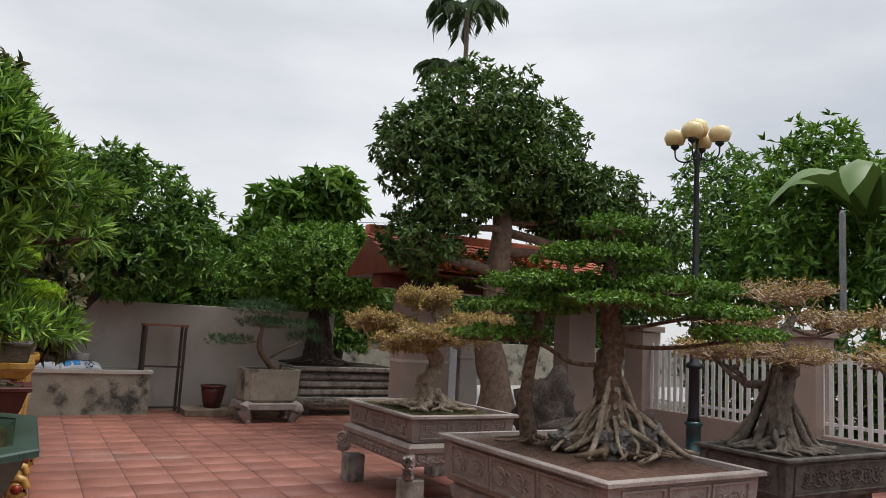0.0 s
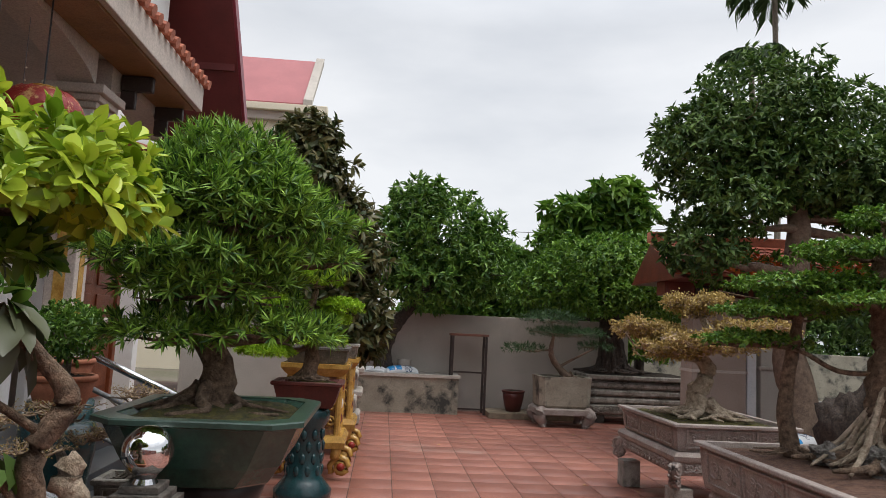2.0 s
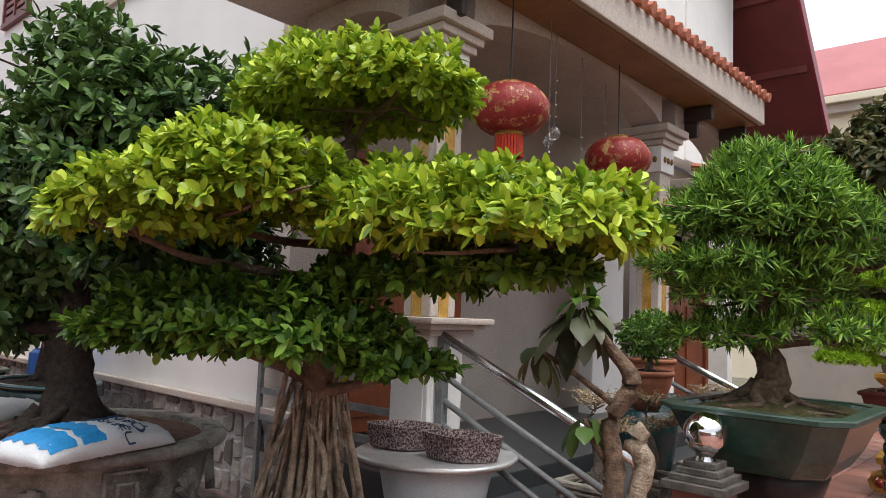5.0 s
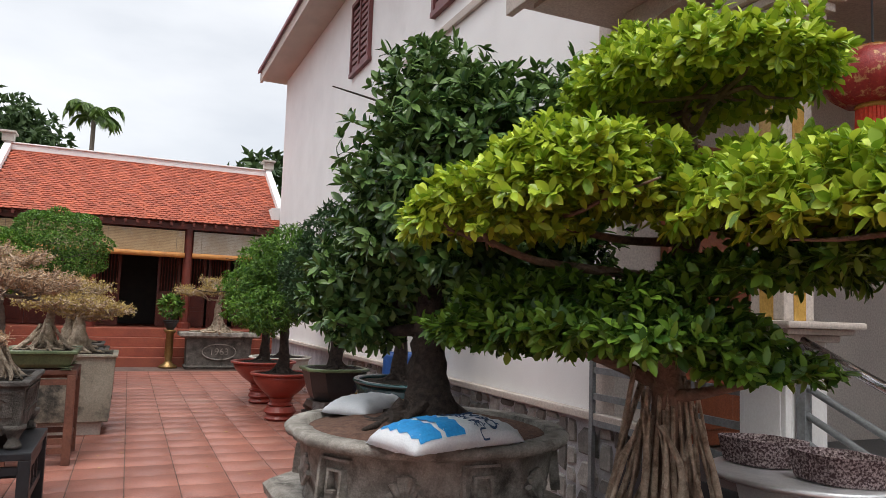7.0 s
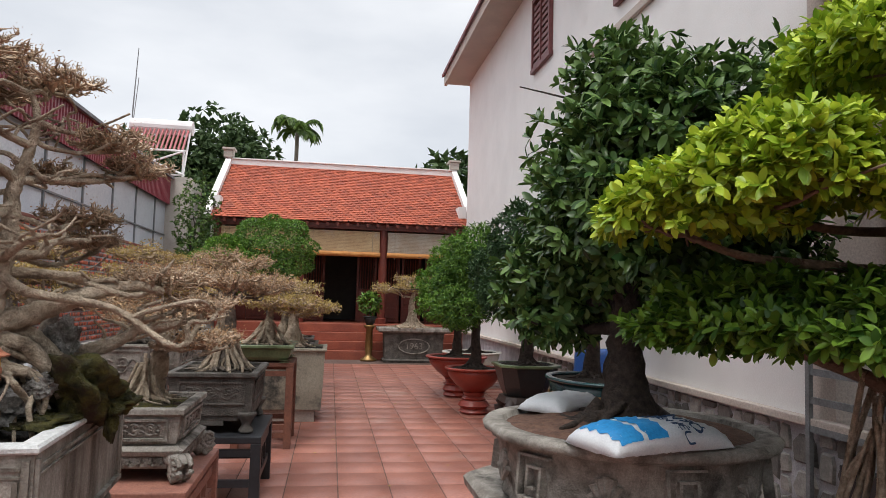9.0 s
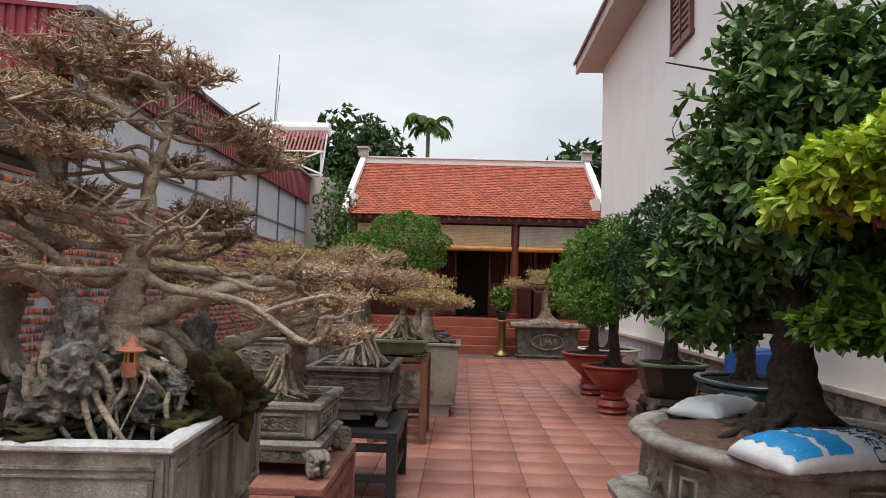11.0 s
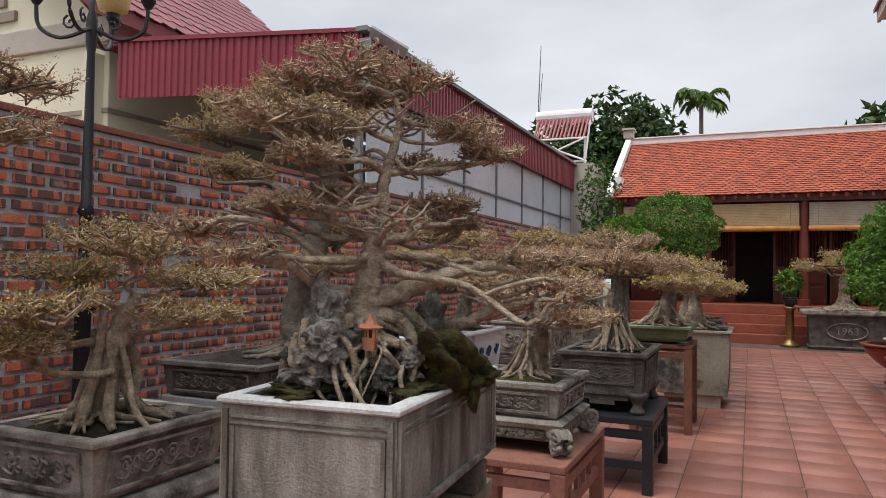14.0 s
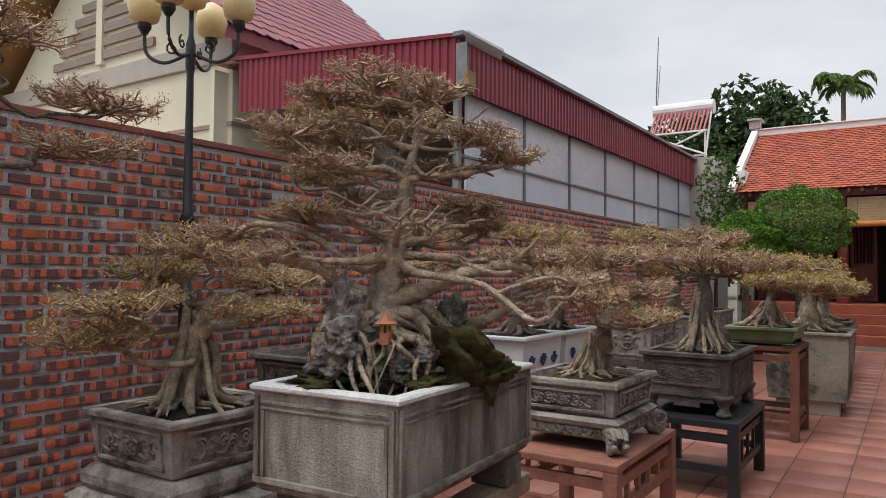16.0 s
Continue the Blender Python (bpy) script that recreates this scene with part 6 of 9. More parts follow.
lt = bare_tree("bonsai_tree", [(-1.4, -2.4, 0.83), (-1.38, -2.38, 1.0), (-1.42, -2.36, 1.2), (-1.5, -2.36, 1.34)], [0.055, 0.05, 0.045, 0.025],
          [(-1.35, -2.25, 1.58, 0.3, 0.25, 0.08), (-1.75, -2.2, 1.42, 0.3, 0.24, 0.07), (-1.0, -2.35, 1.32, 0.32, 0.25, 0.06), (-1.55, -2.1, 1.28, 0.3, 0.2, 0.06), (-0.95, -2.45, 1.18, 0.28, 0.2, 0.06), (-1.3, -2.5, 1.45, 0.28, 0.2, 0.07)],
          22, "banyan bonsai with thick spreading roots and sparse tan pads", 1.0, M_BARK, M_BUD, 16, 0.26, (11, 9, 7), leaf=0.015)
prop_roots(lt, 13, (0.25, 0.45), (0.12, 0.27), (0.01, 0.024), 225)
# tree whose pads reach in above the wall
rect_pot(0.0, -2.7, 0.4, 0.3, 0.6, 0.85, M_STONE, "carved stone pot close to the brick wall", M_SOIL, 0.03, 0.02)
table(0.0, -2.7, 0.45, 0.34, 0.6, M_GREYPOLE, "grey bench under a stone pot", (0.2,), 0.05)
bare_tree("bonsai_tree", [(-0.1, -2.7, 0.85), (-0.2, -2.7, 1.2), (-0.35, -2.66, 1.6), (-0.45, -2.62, 1.95), (-0.6, -2.6, 2.15)], [0.1, 0.075, 0.055, 0.045, 0.025],
          [(-0.6, -2.6, 2.42, 0.32, 0.26, 0.09), (-1.05, -2.6, 2.2, 0.3, 0.22, 0.06), (-0.95, -2.55, 1.98, 0.3, 0.22, 0.06), (-0.3, -2.6, 2.25, 0.3, 0.25, 0.08)],
          23, "tall leafless bonsai with russet pads above the brick wall", 1.0, M_BARKG, M_BUDR, 8, 0.2, (11, 9, 7), leaf=0.012)
# second pot on scrolled stand and red table
table(-2.78, -1.02, 0.46, 0.33, 0.61, M_TABLE, "worn red-brown wooden table under a carved stand", (0.36,), 0.035, slats=4)
scroll_base(-2.78, -1.02, 0.30, 0.27, 0.61, 0.77, M_STONE, "grey stone stand carved with clouds and scrolled feet")
rect_pot(-2.78, -1.02, 0.29, 0.26, 0.77, 0.94, M_STONE, "small carved stone pot with cloud reliefs", M_MOSS, 0.02, 0.015)
twisted = bare_tree("bonsai_tree", [(-2.8, -1.0, 0.93), (-2.84, -0.96, 1.04), (-2.76, -0.92, 1.18), (-2.88, -0.9, 1.3), (-2.82, -0.9, 1.42)], [0.06, 0.05, 0.04, 0.028, 0.015],
          [(-2.8, -0.92, 1.55, 0.26, 0.22, 0.07), (-2.5, -0.9, 1.35, 0.28, 0.2, 0.06), (-3.1, -0.85, 1.38, 0.3, 0.2, 0.06), (-2.7, -0.7, 1.25, 0.24, 0.16, 0.05), (-2.9, -1.2, 1.42, 0.3, 0.2, 0.06)],
          24, "twisted leafless bonsai with exposed roots in a small stone pot", 1.0, M_BARK, M_BUDR, 12, 0.18, (11, 9, 7), leaf=0.012, buds=2)
prop_roots(twisted, 14, (0.1, 0.24), (0.1, 0.2), (0.008, 0.017), 226)
# third, dark footed pot on a black table
table(-4.6, -0.88, 0.48, 0.34, 0.5, M_IRON, "black square-legged wooden table with open rails", (0.16,), 0.045)
rect_pot(-4.65, -0.9, 0.43, 0.29, 0.5, 0.92, M_STONED, "dark footed stone pot with low carving", M_SOIL, 0.03, 0.02, feet=0.14)
broom = bare_tree("bonsai_tree", [(-4.6, -0.88, 0.91), (-4.58, -0.87, 1.1), (-4.6, -0.86, 1.28), (-4.62, -0.86, 1.45)], [0.075, 0.06, 0.052, 0.03],
          [(-4.6, -0.86, 1.72, 0.36, 0.3, 0.1), (-4.25, -0.8, 1.58, 0.34, 0.26, 0.08), (-5.0, -0.85, 1.58, 0.36, 0.26, 0.08), (-4.6, -0.6, 1.55, 0.32, 0.22, 0.08), (-4.6, -1.15, 1.6, 0.36, 0.25, 0.08)],
          25, "broom-shaped leafless bonsai with a net of surface roots", 1.1, M_BARKG, M_BUDR, 22, 0.24, (11, 9, 8), leaf=0.013, buds=2)
prop_roots(broom, 30, (0.2, 0.46), (0.12, 0.25), (0.007, 0.014), 227)
# green tray on a red stool
table(-6.5, -0.72, 0.36, 0.28, 0.82, M_WOODR, "tall dark red wooden stool with round stretchers", (0.18, 0.1), 0.04, slats=0, name="stool")
rect_pot(-6.5, -0.74, 0.4, 0.28, 0.82, 0.99, M_GREENTRAY, "shallow pale green glazed tray", M_SOIL, 0.05, 0.02, relief=False, feet=0.02)
group_tree = bare_tree("bonsai_tree", [(-6.5, -0.74, 0.98), (-6.46, -0.72, 1.1), (-6.55, -0.72, 1.22), (-6.5, -0.7, 1.36)], [0.075, 0.06, 0.045, 0.02],
          [(-6.5, -0.72, 1.58, 0.4, 0.3, 0.1), (-6.15, -0.7, 1.42, 0.36, 0.28, 0.07), (-6.9, -0.7, 1.42, 0.4, 0.28, 0.07), (-6.5, -0.45, 1.4, 0.35, 0.24, 0.07)],
          26, "low leafless bonsai group with yellowish pads in a green tray", 1.2, M_BARK, M_BUD, 14, 0.28, (11, 9, 8), leaf=0.02)
prop_roots(group_tree, 16, (0.1, 0.26), (0.12, 0.3), (0.01, 0.022), 228)
# stump-shaped stone planters and the far row
for k, (x, y, h, s) in enumerate(((-8.0, -0.55, 0.86, 0.42), (-9.4, -0.75, 0.8, 0.4), (-10.8, -0.7, 0.75, 0.4), (-12.2, -0.8, 0.75, 0.4))):
    for q in (-0.25, 0.25):
        b = tagged(part("support_block", boxed(-0.09, 0.09, -0.3, 0.3, 0, 0.14, 0.01), M_OLDWALL), "pale concrete block under a stone planter", "block", "planter support blocks")
        b.location = (x + q, y, 0)
    rect_pot(x, y, s, 0.4, 0.14, h, M_STONED if k else M_STAIN, "rugged stone planter shaped like an old stump", M_SOIL, 0.03, 0.02, relief=False)
    bare_tree("bonsai_tree", [(x, y, h - 0.01), (x + 0.04, y, h + 0.15), (x - 0.03, y, h + 0.3), (x, y, h + 0.45)], [0.12, 0.09, 0.06, 0.025],
              [(x, y, h + 0.72, 0.42, 0.36, 0.1), (x + 0.35, y + 0.1, h + 0.52, 0.36, 0.3, 0.08), (x - 0.35, y + 0.05, h + 0.5, 0.38, 0.3, 0.08), (x, y + 0.3, h + 0.5, 0.38, 0.25, 0.08)],
              30 + k, "leafless bonsai with layered tan pads along the alley", 1.3, M_BARK, M_BUD, 10, 0.25, (10, 8, 6), leaf=0.022)
# second rank before the wall
rect_pot(-3.0, -2.75, 0.6, 0.35, 0.72, 0.93, M_STONED, "long dark stone pot before the brick wall", M_SOIL, 0.03, 0.02)
table(-3.0, -2.75, 0.6, 0.36, 0.72, M_GREYPOLE, "grey bench under a long dark pot", (0.2,), 0.05)
bare_tree("bonsai_tree", [(-3.06, -2.6, 0.92), (-3.04, -2.61, 1.16), (-3.05, -2.56, 1.45), (-3.08, -2.46, 1.82), (-3.08, -2.43, 2.11), (-3.0, -2.6, 2.27), (-2.95, -2.75, 2.34)], [0.13, 0.1, 0.085, 0.075, 0.065, 0.05, 0.03],
          [(-2.96, -2.66, 2.58, 0.4, 0.36, 0.13), (-2.88, -2.95, 2.5, 0.34, 0.26, 0.09), (-2.74, -3.1, 2.36, 0.3, 0.26, 0.08), (-3.08, -2.36, 2.45, 0.36, 0.3, 0.1), (-2.8, -2.95, 2.1, 0.3, 0.24, 0.06), (-3.0, -2.4, 1.5, 0.4, 0.25, 0.07), (-3.45, -2.5, 1.75, 0.4, 0.28, 0.07)],
          40, "thick-trunked leafless bonsai before the brick wall", 1.1, M_BARKG, M_BUD, 14, 0.35, (11, 9, 7), leaf=0.015)
for k, x in enumerate((-4.9, -5.75)):
    wp = rect_pot(x, -2.55, 0.38, 0.28, 0.5, 0.92, mat("white_glaze", (0.62, 0.66, 0.68), (0.55, 0.58, 0.6), 0.3, 3, 0.03), "white glazed pot painted with dark blue plants", M_SOIL, 0.03, 0.03, relief=False, name="painted_pot")
    for q in (-0.22, 0.0, 0.22):
        bm = bmesh.new()
        for j in range(7):
            a = R.uniform(0.3, 2.8)
            tube(bm, [(q, 0, 0), (q + math.cos(a) * 0.06, 0, math.sin(a) * 0.1)], [0.008, 0.012], 4)
        o = part("painted_motif", bm, M_INK, wp)
        o.matrix_basis = pose(0, 0.274, 0.16, -5)
    table(x, -2.55, 0.4, 0.3, 0.5, M_GREYPOLE, "grey bench under a painted pot", (), 0.05)
    bare_tree("bonsai_tree", [(x, -2.55, 0.91), (x + 0.03, -2.52, 1.1), (x - 0.02, -2.5, 1.35), (x, -2.5, 1.55)], [0.1, 0.07, 0.045, 0.02],
              [(x, -2.5, 1.82, 0.36, 0.3, 0.09), (x + 0.35, -2.45, 1.6, 0.34, 0.26, 0.07), (x - 0.35, -2.45, 1.58, 0.34, 0.26, 0.07), (x, -2.25, 1.4, 0.34, 0.22, 0.07)],
              44 + k, "leafless bonsai with tan pads in a painted pot", 1.2, M_BARKG, M_BUD, 10, 0.25, (10, 8, 6), leaf=0.018)
for k, x in enumerate((-7.4, -9.0, -10.6)):
    rect_pot(x, -2.3, 0.5, 0.34, 0.5, 0.92, M_STONE, "carved stone box planter before the brick wall", M_SOIL, 0.02, 0.02)
    table(x, -2.3, 0.5, 0.34, 0.5, M_STONED, "dark stone bench under a carved planter", (), 0.06)
    bare_tree("bonsai_tree", [(x, -2.3, 0.91), (x + 0.05, -2.28, 1.1), (x - 0.03, -2.26, 1.35), (x, -2.26, 1.55)], [0.12, 0.085, 0.05, 0.02],
              [(x, -2.26, 1.9, 0.42, 0.34, 0.1), (x + 0.4, -2.2, 1.66, 0.4, 0.3, 0.08), (x - 0.4, -2.2, 1.64, 0.4, 0.3, 0.08), (x, -1.95, 1.5, 0.4, 0.26, 0.08)],
              50 + k, "leafless bonsai with broad tan pads before the brick wall", 1.35, M_BARKG, M_BUD, 10, 0.25, (10, 8, 6), leaf=0.022)
# clipped round shrubs
for k, (x, y, z, r) in enumerate(((-12.9, -1.25, 2.32, 0.78), (-12.3, -2.0, 1.95, 0.6))):
    round_pot(x, y, 0.4, 0, 0.5, M_STONED, "round dark stone pot of a clipped shrub", name="stone_pot")
    leafy_tree("clipped_shrub", [(x, y, 0.48), (x + 0.03, y, 1.0), (x, y, z)], [0.08, 0.06, 0.03], [(x, y, z, r, r, r * 0.85)], 9000, 2, 0.045, 0.028, M_LF_MID if k == 0 else M_LF_BRIGHT, 60 + k,
               "dense round clipped green shrub above the leafless trees", category="shrub", group="clipped shrubs", shell=0.93, spread=0.7)


# ---------- street lamps ----------
def globe_lamp(x, y, h, label, s=1.0, base=0.0, thick=1.0):
    t = thing("globe_lamp", (x, y, base), label, "lamp post", "five-globe lamp posts")
    part("pole", lathe([(r * thick, z) for r, z in ((0.09, 0.5), (0.075, 0.55), (0.07, 1.2), (0.12, 1.22), (0.12, 1.26), (0.06, 1.3), (0.055, 1.75), (0.08, 1.77), (0.05, 1.82), (0.035, h - 0.55), (0.05, h - 0.5), (0.05, h - 0.36), (0.025, h - 0.3), (0.025, h - 0.14))], 16), M_IRON, t)
    part("foot", lathe([(0.16, 0.0), (0.16, 0.06), (0.1, 0.1), (0.1, 0.42), (0.13, 0.46), (0.075, 0.5)], 16), M_TEAL, t, "green painted cast foot")
    part("globe", lathe([(0.03, h - 0.13), (0.1 * s, h - 0.1), (0.13 * s, h), (0.1 * s, h + 0.09 * s), (0.02, h + 0.13 * s)], 20), M_GLOBE, t)
    for p in t.children:
        smooth(p)
    for k in range(4):
        a = k * math.pi / 2 + 0.5
        u = Vector((math.cos(a), math.sin(a), 0))
        bm = bmesh.new()
        tube(bm, bend([u * 0.03 + Vector((0, 0, h - 0.42)), u * 0.17 + Vector((0, 0, h - 0.47)), u * 0.29 + Vector((0, 0, h - 0.41)), u * 0.31 + Vector((0, 0, h - 0.27))], 5), 0.012, 6)
        scroll(bm, u * 0.12 + Vector((0, 0, h - 0.38)), u, (0, 0, 1), 0.045, 0.007, 1.2)
        arm = part("arm", bm, M_IRON, t)
        part("cup", lathe([(0.02, h - 0.28), (0.05 * s, h - 0.24), (0.05 * s, h - 0.21)], 12, cx=u.x * 0.31, cy=u.y * 0.31), M_IRON, t)
        smooth(part("globe", lathe([(0.04, h - 0.215), (0.1 * s, h - 0.19), (0.125 * s, h - 0.1), (0.1 * s, h - 0.01), (0.02, h + 0.03)], 20, cx=u.x * 0.31, cy=u.y * 0.31), M_GLOBE, t))
    return t


globe_lamp(-2.12, -3.42, 3.24, "black iron lamp post with five cream globes by the brick wall", 0.85, thick=0.62)
globe_lamp(8.3, 7.75, 4.62, "black iron lamp post with five cream globes by the fence", 1.25)
fl = thing("solar_floodlight", (-6.55, -4.1, 3.8), "small solar panel and floodlight on the shed corner", "floodlight")
part("bracket", boxed(-0.02, 0.02, -0.14, 0.02, -0.2, 0.45), M_GREYPOLE, fl)
part("solar_panel", boxed(-0.25, 0.25, -0.18, 0.18, 0.45, 0.475), M_PANEL, fl).rotation_euler = (0.0, radians(28), radians(123.6))
part("lamp_head", boxed(-0.1, 0.1, 0.03, 0.08, -0.1, 0.08, 0.01), M_BRASS, fl)

# ---------- the house side of the alley ----------
def text_on(parent, body, m, size, mat4, label=""):
    cu = bpy.data.curves.new("lettering", "FONT")
    cu.body, cu.size, cu.align_x, cu.align_y, cu.extrude = body, size, "CENTER", "CENTER", 0.001
    tmp = bpy.data.objects.new("lettering", cu)
    me = bpy.data.meshes.new_from_object(tmp)
    bpy.data.objects.remove(tmp)
    o = part_mesh("lettering", me, m, parent, label)
    o.matrix_basis = mat4
    return o


def sack(at, turn, lx, ly, h, label, printed=True, seed=1):
    """A filled woven sack lying flat, creased, with print on its top."""
    t = thing("fertilizer_sack", at, label, "sack", "filled woven sacks", turn=turn)
    def top(u, v):
        e = (1 - abs(u) ** 4) * (1 - abs(v) ** 3.0)
        return h * max(e, 0) ** 0.5 * (1 + 0.10 * noise.noise(Vector((u * 3, v * 3, seed)))) + 0.008 * noise.noise(Vector((u * 14, v * 9, seed)))
    n, m2 = 36, 20
    bm = bmesh.new()
    vs = {}
    for i in range(n + 1):
        for j in range(m2 + 1):
            u, v = i / n * 2 - 1, j / m2 * 2 - 1
            pinch = 1 - 0.1 * (1 - abs(u)) * abs(v)
            vs[i, j] = bm.verts.new((u * lx * (1 - 0.06 * v * v), v * ly * pinch, top(u, v)))
    for i in range(n):
        for j in range(m2):
            bm.faces.new((vs[i, j], vs[i + 1, j], vs[i + 1, j + 1], vs[i, j + 1]))
    low = [vs[i, 0] for i in range(n + 1)] + [vs[n, j] for j in range(1, m2 + 1)] + [vs[i, m2] for i in range(n - 1, -1, -1)] + [vs[0, j] for j in range(m2 - 1, 0, -1)]
    bm.faces.new(low[::-1])
    smooth(part("bag", bm, M_SACK, t))
    if printed:
        for u0, u1 in ((-0.86, -0.5), (-0.42, -0.08)):
            bm = bmesh.new()
            g = {}
            for i in range(9):
                for j in range(15):
                    u = u0 + (u1 - u0) * i / 8 + (0.03 * math.sin(j * 2.1) if i in (0, 8) else 0)
                    v = -0.9 + 1.8 * j / 14
                    pinch = 1 - 0.1 * (1 - abs(u)) * abs(v)
                    g[i, j] = bm.verts.new((u * lx * (1 - 0.06 * v * v), v * ly * pinch, top(u, v) + 0.004))
            for i in range(8):
                for j in range(14):
                    bm.faces.new((g[i, j], g[i + 1, j], g[i + 1, j + 1], g[i, j + 1]))
            smooth(part("blue_print", bm, M_SACKBLUE, t, "blue printed band"))
        for body, u, v, s in (("PHÂN BÓ", 0.42, 0.12, 0.085), ("NGUYÊN LIỆU", 0.2, 0.0, 0.06)):
            o = text_on(t, body, M_INK, s, pose(0, 0, 0))
            for q in o.data.vertices:
                lx0, ly0 = q.co.x, q.co.y
                X, Y = u * lx + ly0, v * ly - lx0
                uu, vv = max(-0.98, min(0.98, X / lx)), max(-0.98, min(0.98, Y / ly))
                q.co = (X, Y, top(uu, vv) + 0.006 + q.co.z)
    return t


# scalloped stone bowl with the glossy tree
bx, by = -2.8, 1.5
bs = thing("carved_plinth", (bx, by, 0), "low carved grey stone plinth with dragon feet under the bowl", "plant stand")
part("slab", rect_lathe([(-0.02, 0.33), (0.02, 0.35), (0.03, 0.4), (0.0, 0.43)], 0.8, 0.74, 0.2), M_STONE, bs)
part("core", rect_lathe([(-0.06, 0.05), (0.0, 0.12), (-0.03, 0.329)], 0.76, 0.7, 0.18), M_STONE, bs)
rng_b = random.Random(2)
for k in range(8):
    a = k * 45 + 22.5
    c = smooth(part("relief", carve(0.5, 0.2, rng_b, 0.013), M_STONE, bs))
    c.matrix_basis = pose(0, 0, 0, 0, 0, a) @ pose(0, -0.75, 0.2)
    if k % 2 == 0:
        bm = bmesh.new()
        bmesh.ops.create_icosphere(bm, subdivisions=2, radius=0.09)
        o = smooth(part("paw_foot", bm, M_STONE, bs))
        o.matrix_basis = pose(0, 0, 0, 0, 0, a + 22) @ pose(0, -0.74, 0.07)


def scallop(a):
    return 1.0 + 0.05 * abs(math.sin(a * 2)) ** 0.5


bw = thing("stone_bowl", (bx, by, 0.43), "large scalloped stone bowl carved with key patterns and bamboo", "plant pot")
bm = lathe([(0.58, 0.0), (0.64, 0.015), (0.62, 0.04), (0.65, 0.18), (0.67, 0.32), (0.7, 0.33), (0.74, 0.345), (0.75, 0.375), (0.73, 0.395), (0.64, 0.395), (0.62, 0.33)], 80, wave=scallop)
smooth(part("body", bm, M_STONE, bw))
soil_bed(bw, 0.65, 0.65, 0.37, M_SOILR, 0.05, True)
for k in range(12):
    a = 30 * k
    fr = bmesh.new()
    if k % 2:
        for i, (x0, x1, z0, z1) in enumerate(((-0.1, 0.1, 0.14, 0.155), (-0.1, -0.085, -0.1, 0.139), (-0.084, 0.06, -0.115, -0.1), (0.045, 0.06, -0.099, 0.09), (-0.04, 0.044, 0.075, 0.09), (-0.04, -0.025, -0.05, 0.074), (-0.024, 0.015, -0.05, -0.035))):
            box(fr, x0, x1, -0.03, 0.02, z0, z1)
    else:
        for q in range(7):
            an = 0.5 + q * 0.36
            tube(fr, [(0, 0, -0.1), (math.cos(an) * 0.09, 0, -0.1 + math.sin(an) * 0.2)], [0.012, 0.022], 5)
    o = part("relief", fr, M_STONE, bw)
    o.matrix_basis = pose(0, 0, 0, 0, 0, a) @ pose(0, -0.655 * scallop(radians(a - 90)) - 0.014, 0.18, -6) @ Matrix.Diagonal((1.0, 1.0, 0.78, 1))
leafy_tree("glossy_tree", [(bx, by, 0.8), (bx + 0.02, by, 0.95), (bx - 0.01, by, 1.2), (bx + 0.01, by, 1.5), (bx, by, 2.0), (bx, by, 2.6)], [0.25, 0.13, 0.1, 0.09, 0.06, 0.02],
           [(bx, by, 2.1, 0.62, 0.6, 0.6), (bx - 0.25, by - 0.05, 1.75, 0.5, 0.45, 0.35), (bx + 0.35, by + 0.2, 1.8, 0.42, 0.42, 0.4), (bx, by, 2.65, 0.4, 0.4, 0.35), (bx + 0.4, by + 0.1, 2.4, 0.35, 0.35, 0.35), (bx - 0.4, by, 2.3, 0.3, 0.3, 0.4), (bx + 0.35, by + 0.55, 1.9, 0.4, 0.4, 0.4), (bx + 0.3, by + 0.6, 2.5, 0.4, 0.35, 0.4), (bx - 0.5, by - 0.3, 1.6, 0.36, 0.36, 0.3), (bx - 0.35, by - 0.25, 1.4, 0.3, 0.3, 0.18), (bx + 0.15, by + 0.45, 1.45, 0.34, 0.32, 0.22)],
           4000, 6, 0.085, 0.036, M_LF_DARK, 70, "dense dark glossy-leaved tree with a flared trunk in a stone bowl", M_BARKD, roots=9, reach=0.32, rich=True, spread=1.1, droop=0.2, shell=0.55)
sack((-2.18, 1.35, 0.835), 106, 0.36, 0.19, 0.11, "white woven sack printed blue lying on the bowl", True, 2)
sack((-3.32, 1.32, 0.83), 130, 0.28, 0.16, 0.09, "crumpled white woven sack behind the tree trunk", False, 5)

# glazed pots in a line
round_pot(-10.0, 1.85, 0.46, 0.18, 0.62, M_REDPOT, "wide red glazed pot on a turned foot", waist=0.1, foot=0.4)
round_pot(-8.35, 1.8, 0.38, 0.18, 0.6, M_REDPOT, "red glazed pot on a turned foot", waist=0.1, foot=0.4)
for x, y in ((-10.0, 1.85), (-8.35, 1.8)):
    d = tagged(part("pot_drum", lathe([(0.17, 0), (0.2, 0.03), (0.17, 0.07), (0.21, 0.11), (0.17, 0.175)], 24), M_REDPOT), "turned red clay drum under a red pot", "plant stand", "red clay drums")
    d.location = (x, y, 0)
round_pot(-11.3, 2.35, 0.5, 0.0, 0.6, M_CERAM, "wide white basin behind the red pots", name="white_basin")
hp = rect_pot(-6.95, 2.1, 0.33, 0.33, 0.42, 0.78, M_BLACKPOT, "black angular glazed pot on a dragon stand", M_SOIL, 0.1, 0.02, relief=False, cut=0.14, rim_m=M_GREENTRAY)
ds = thing("dragon_stand", (-6.95, 2.1, 0), "dark carved wooden stand with dragon legs", "plant stand")
part("seat", rect_lathe([(0, 0.34), (0.02, 0.36), (0.0, 0.42)], 0.26, 0.26, 0.1), M_DARKWOOD, ds)
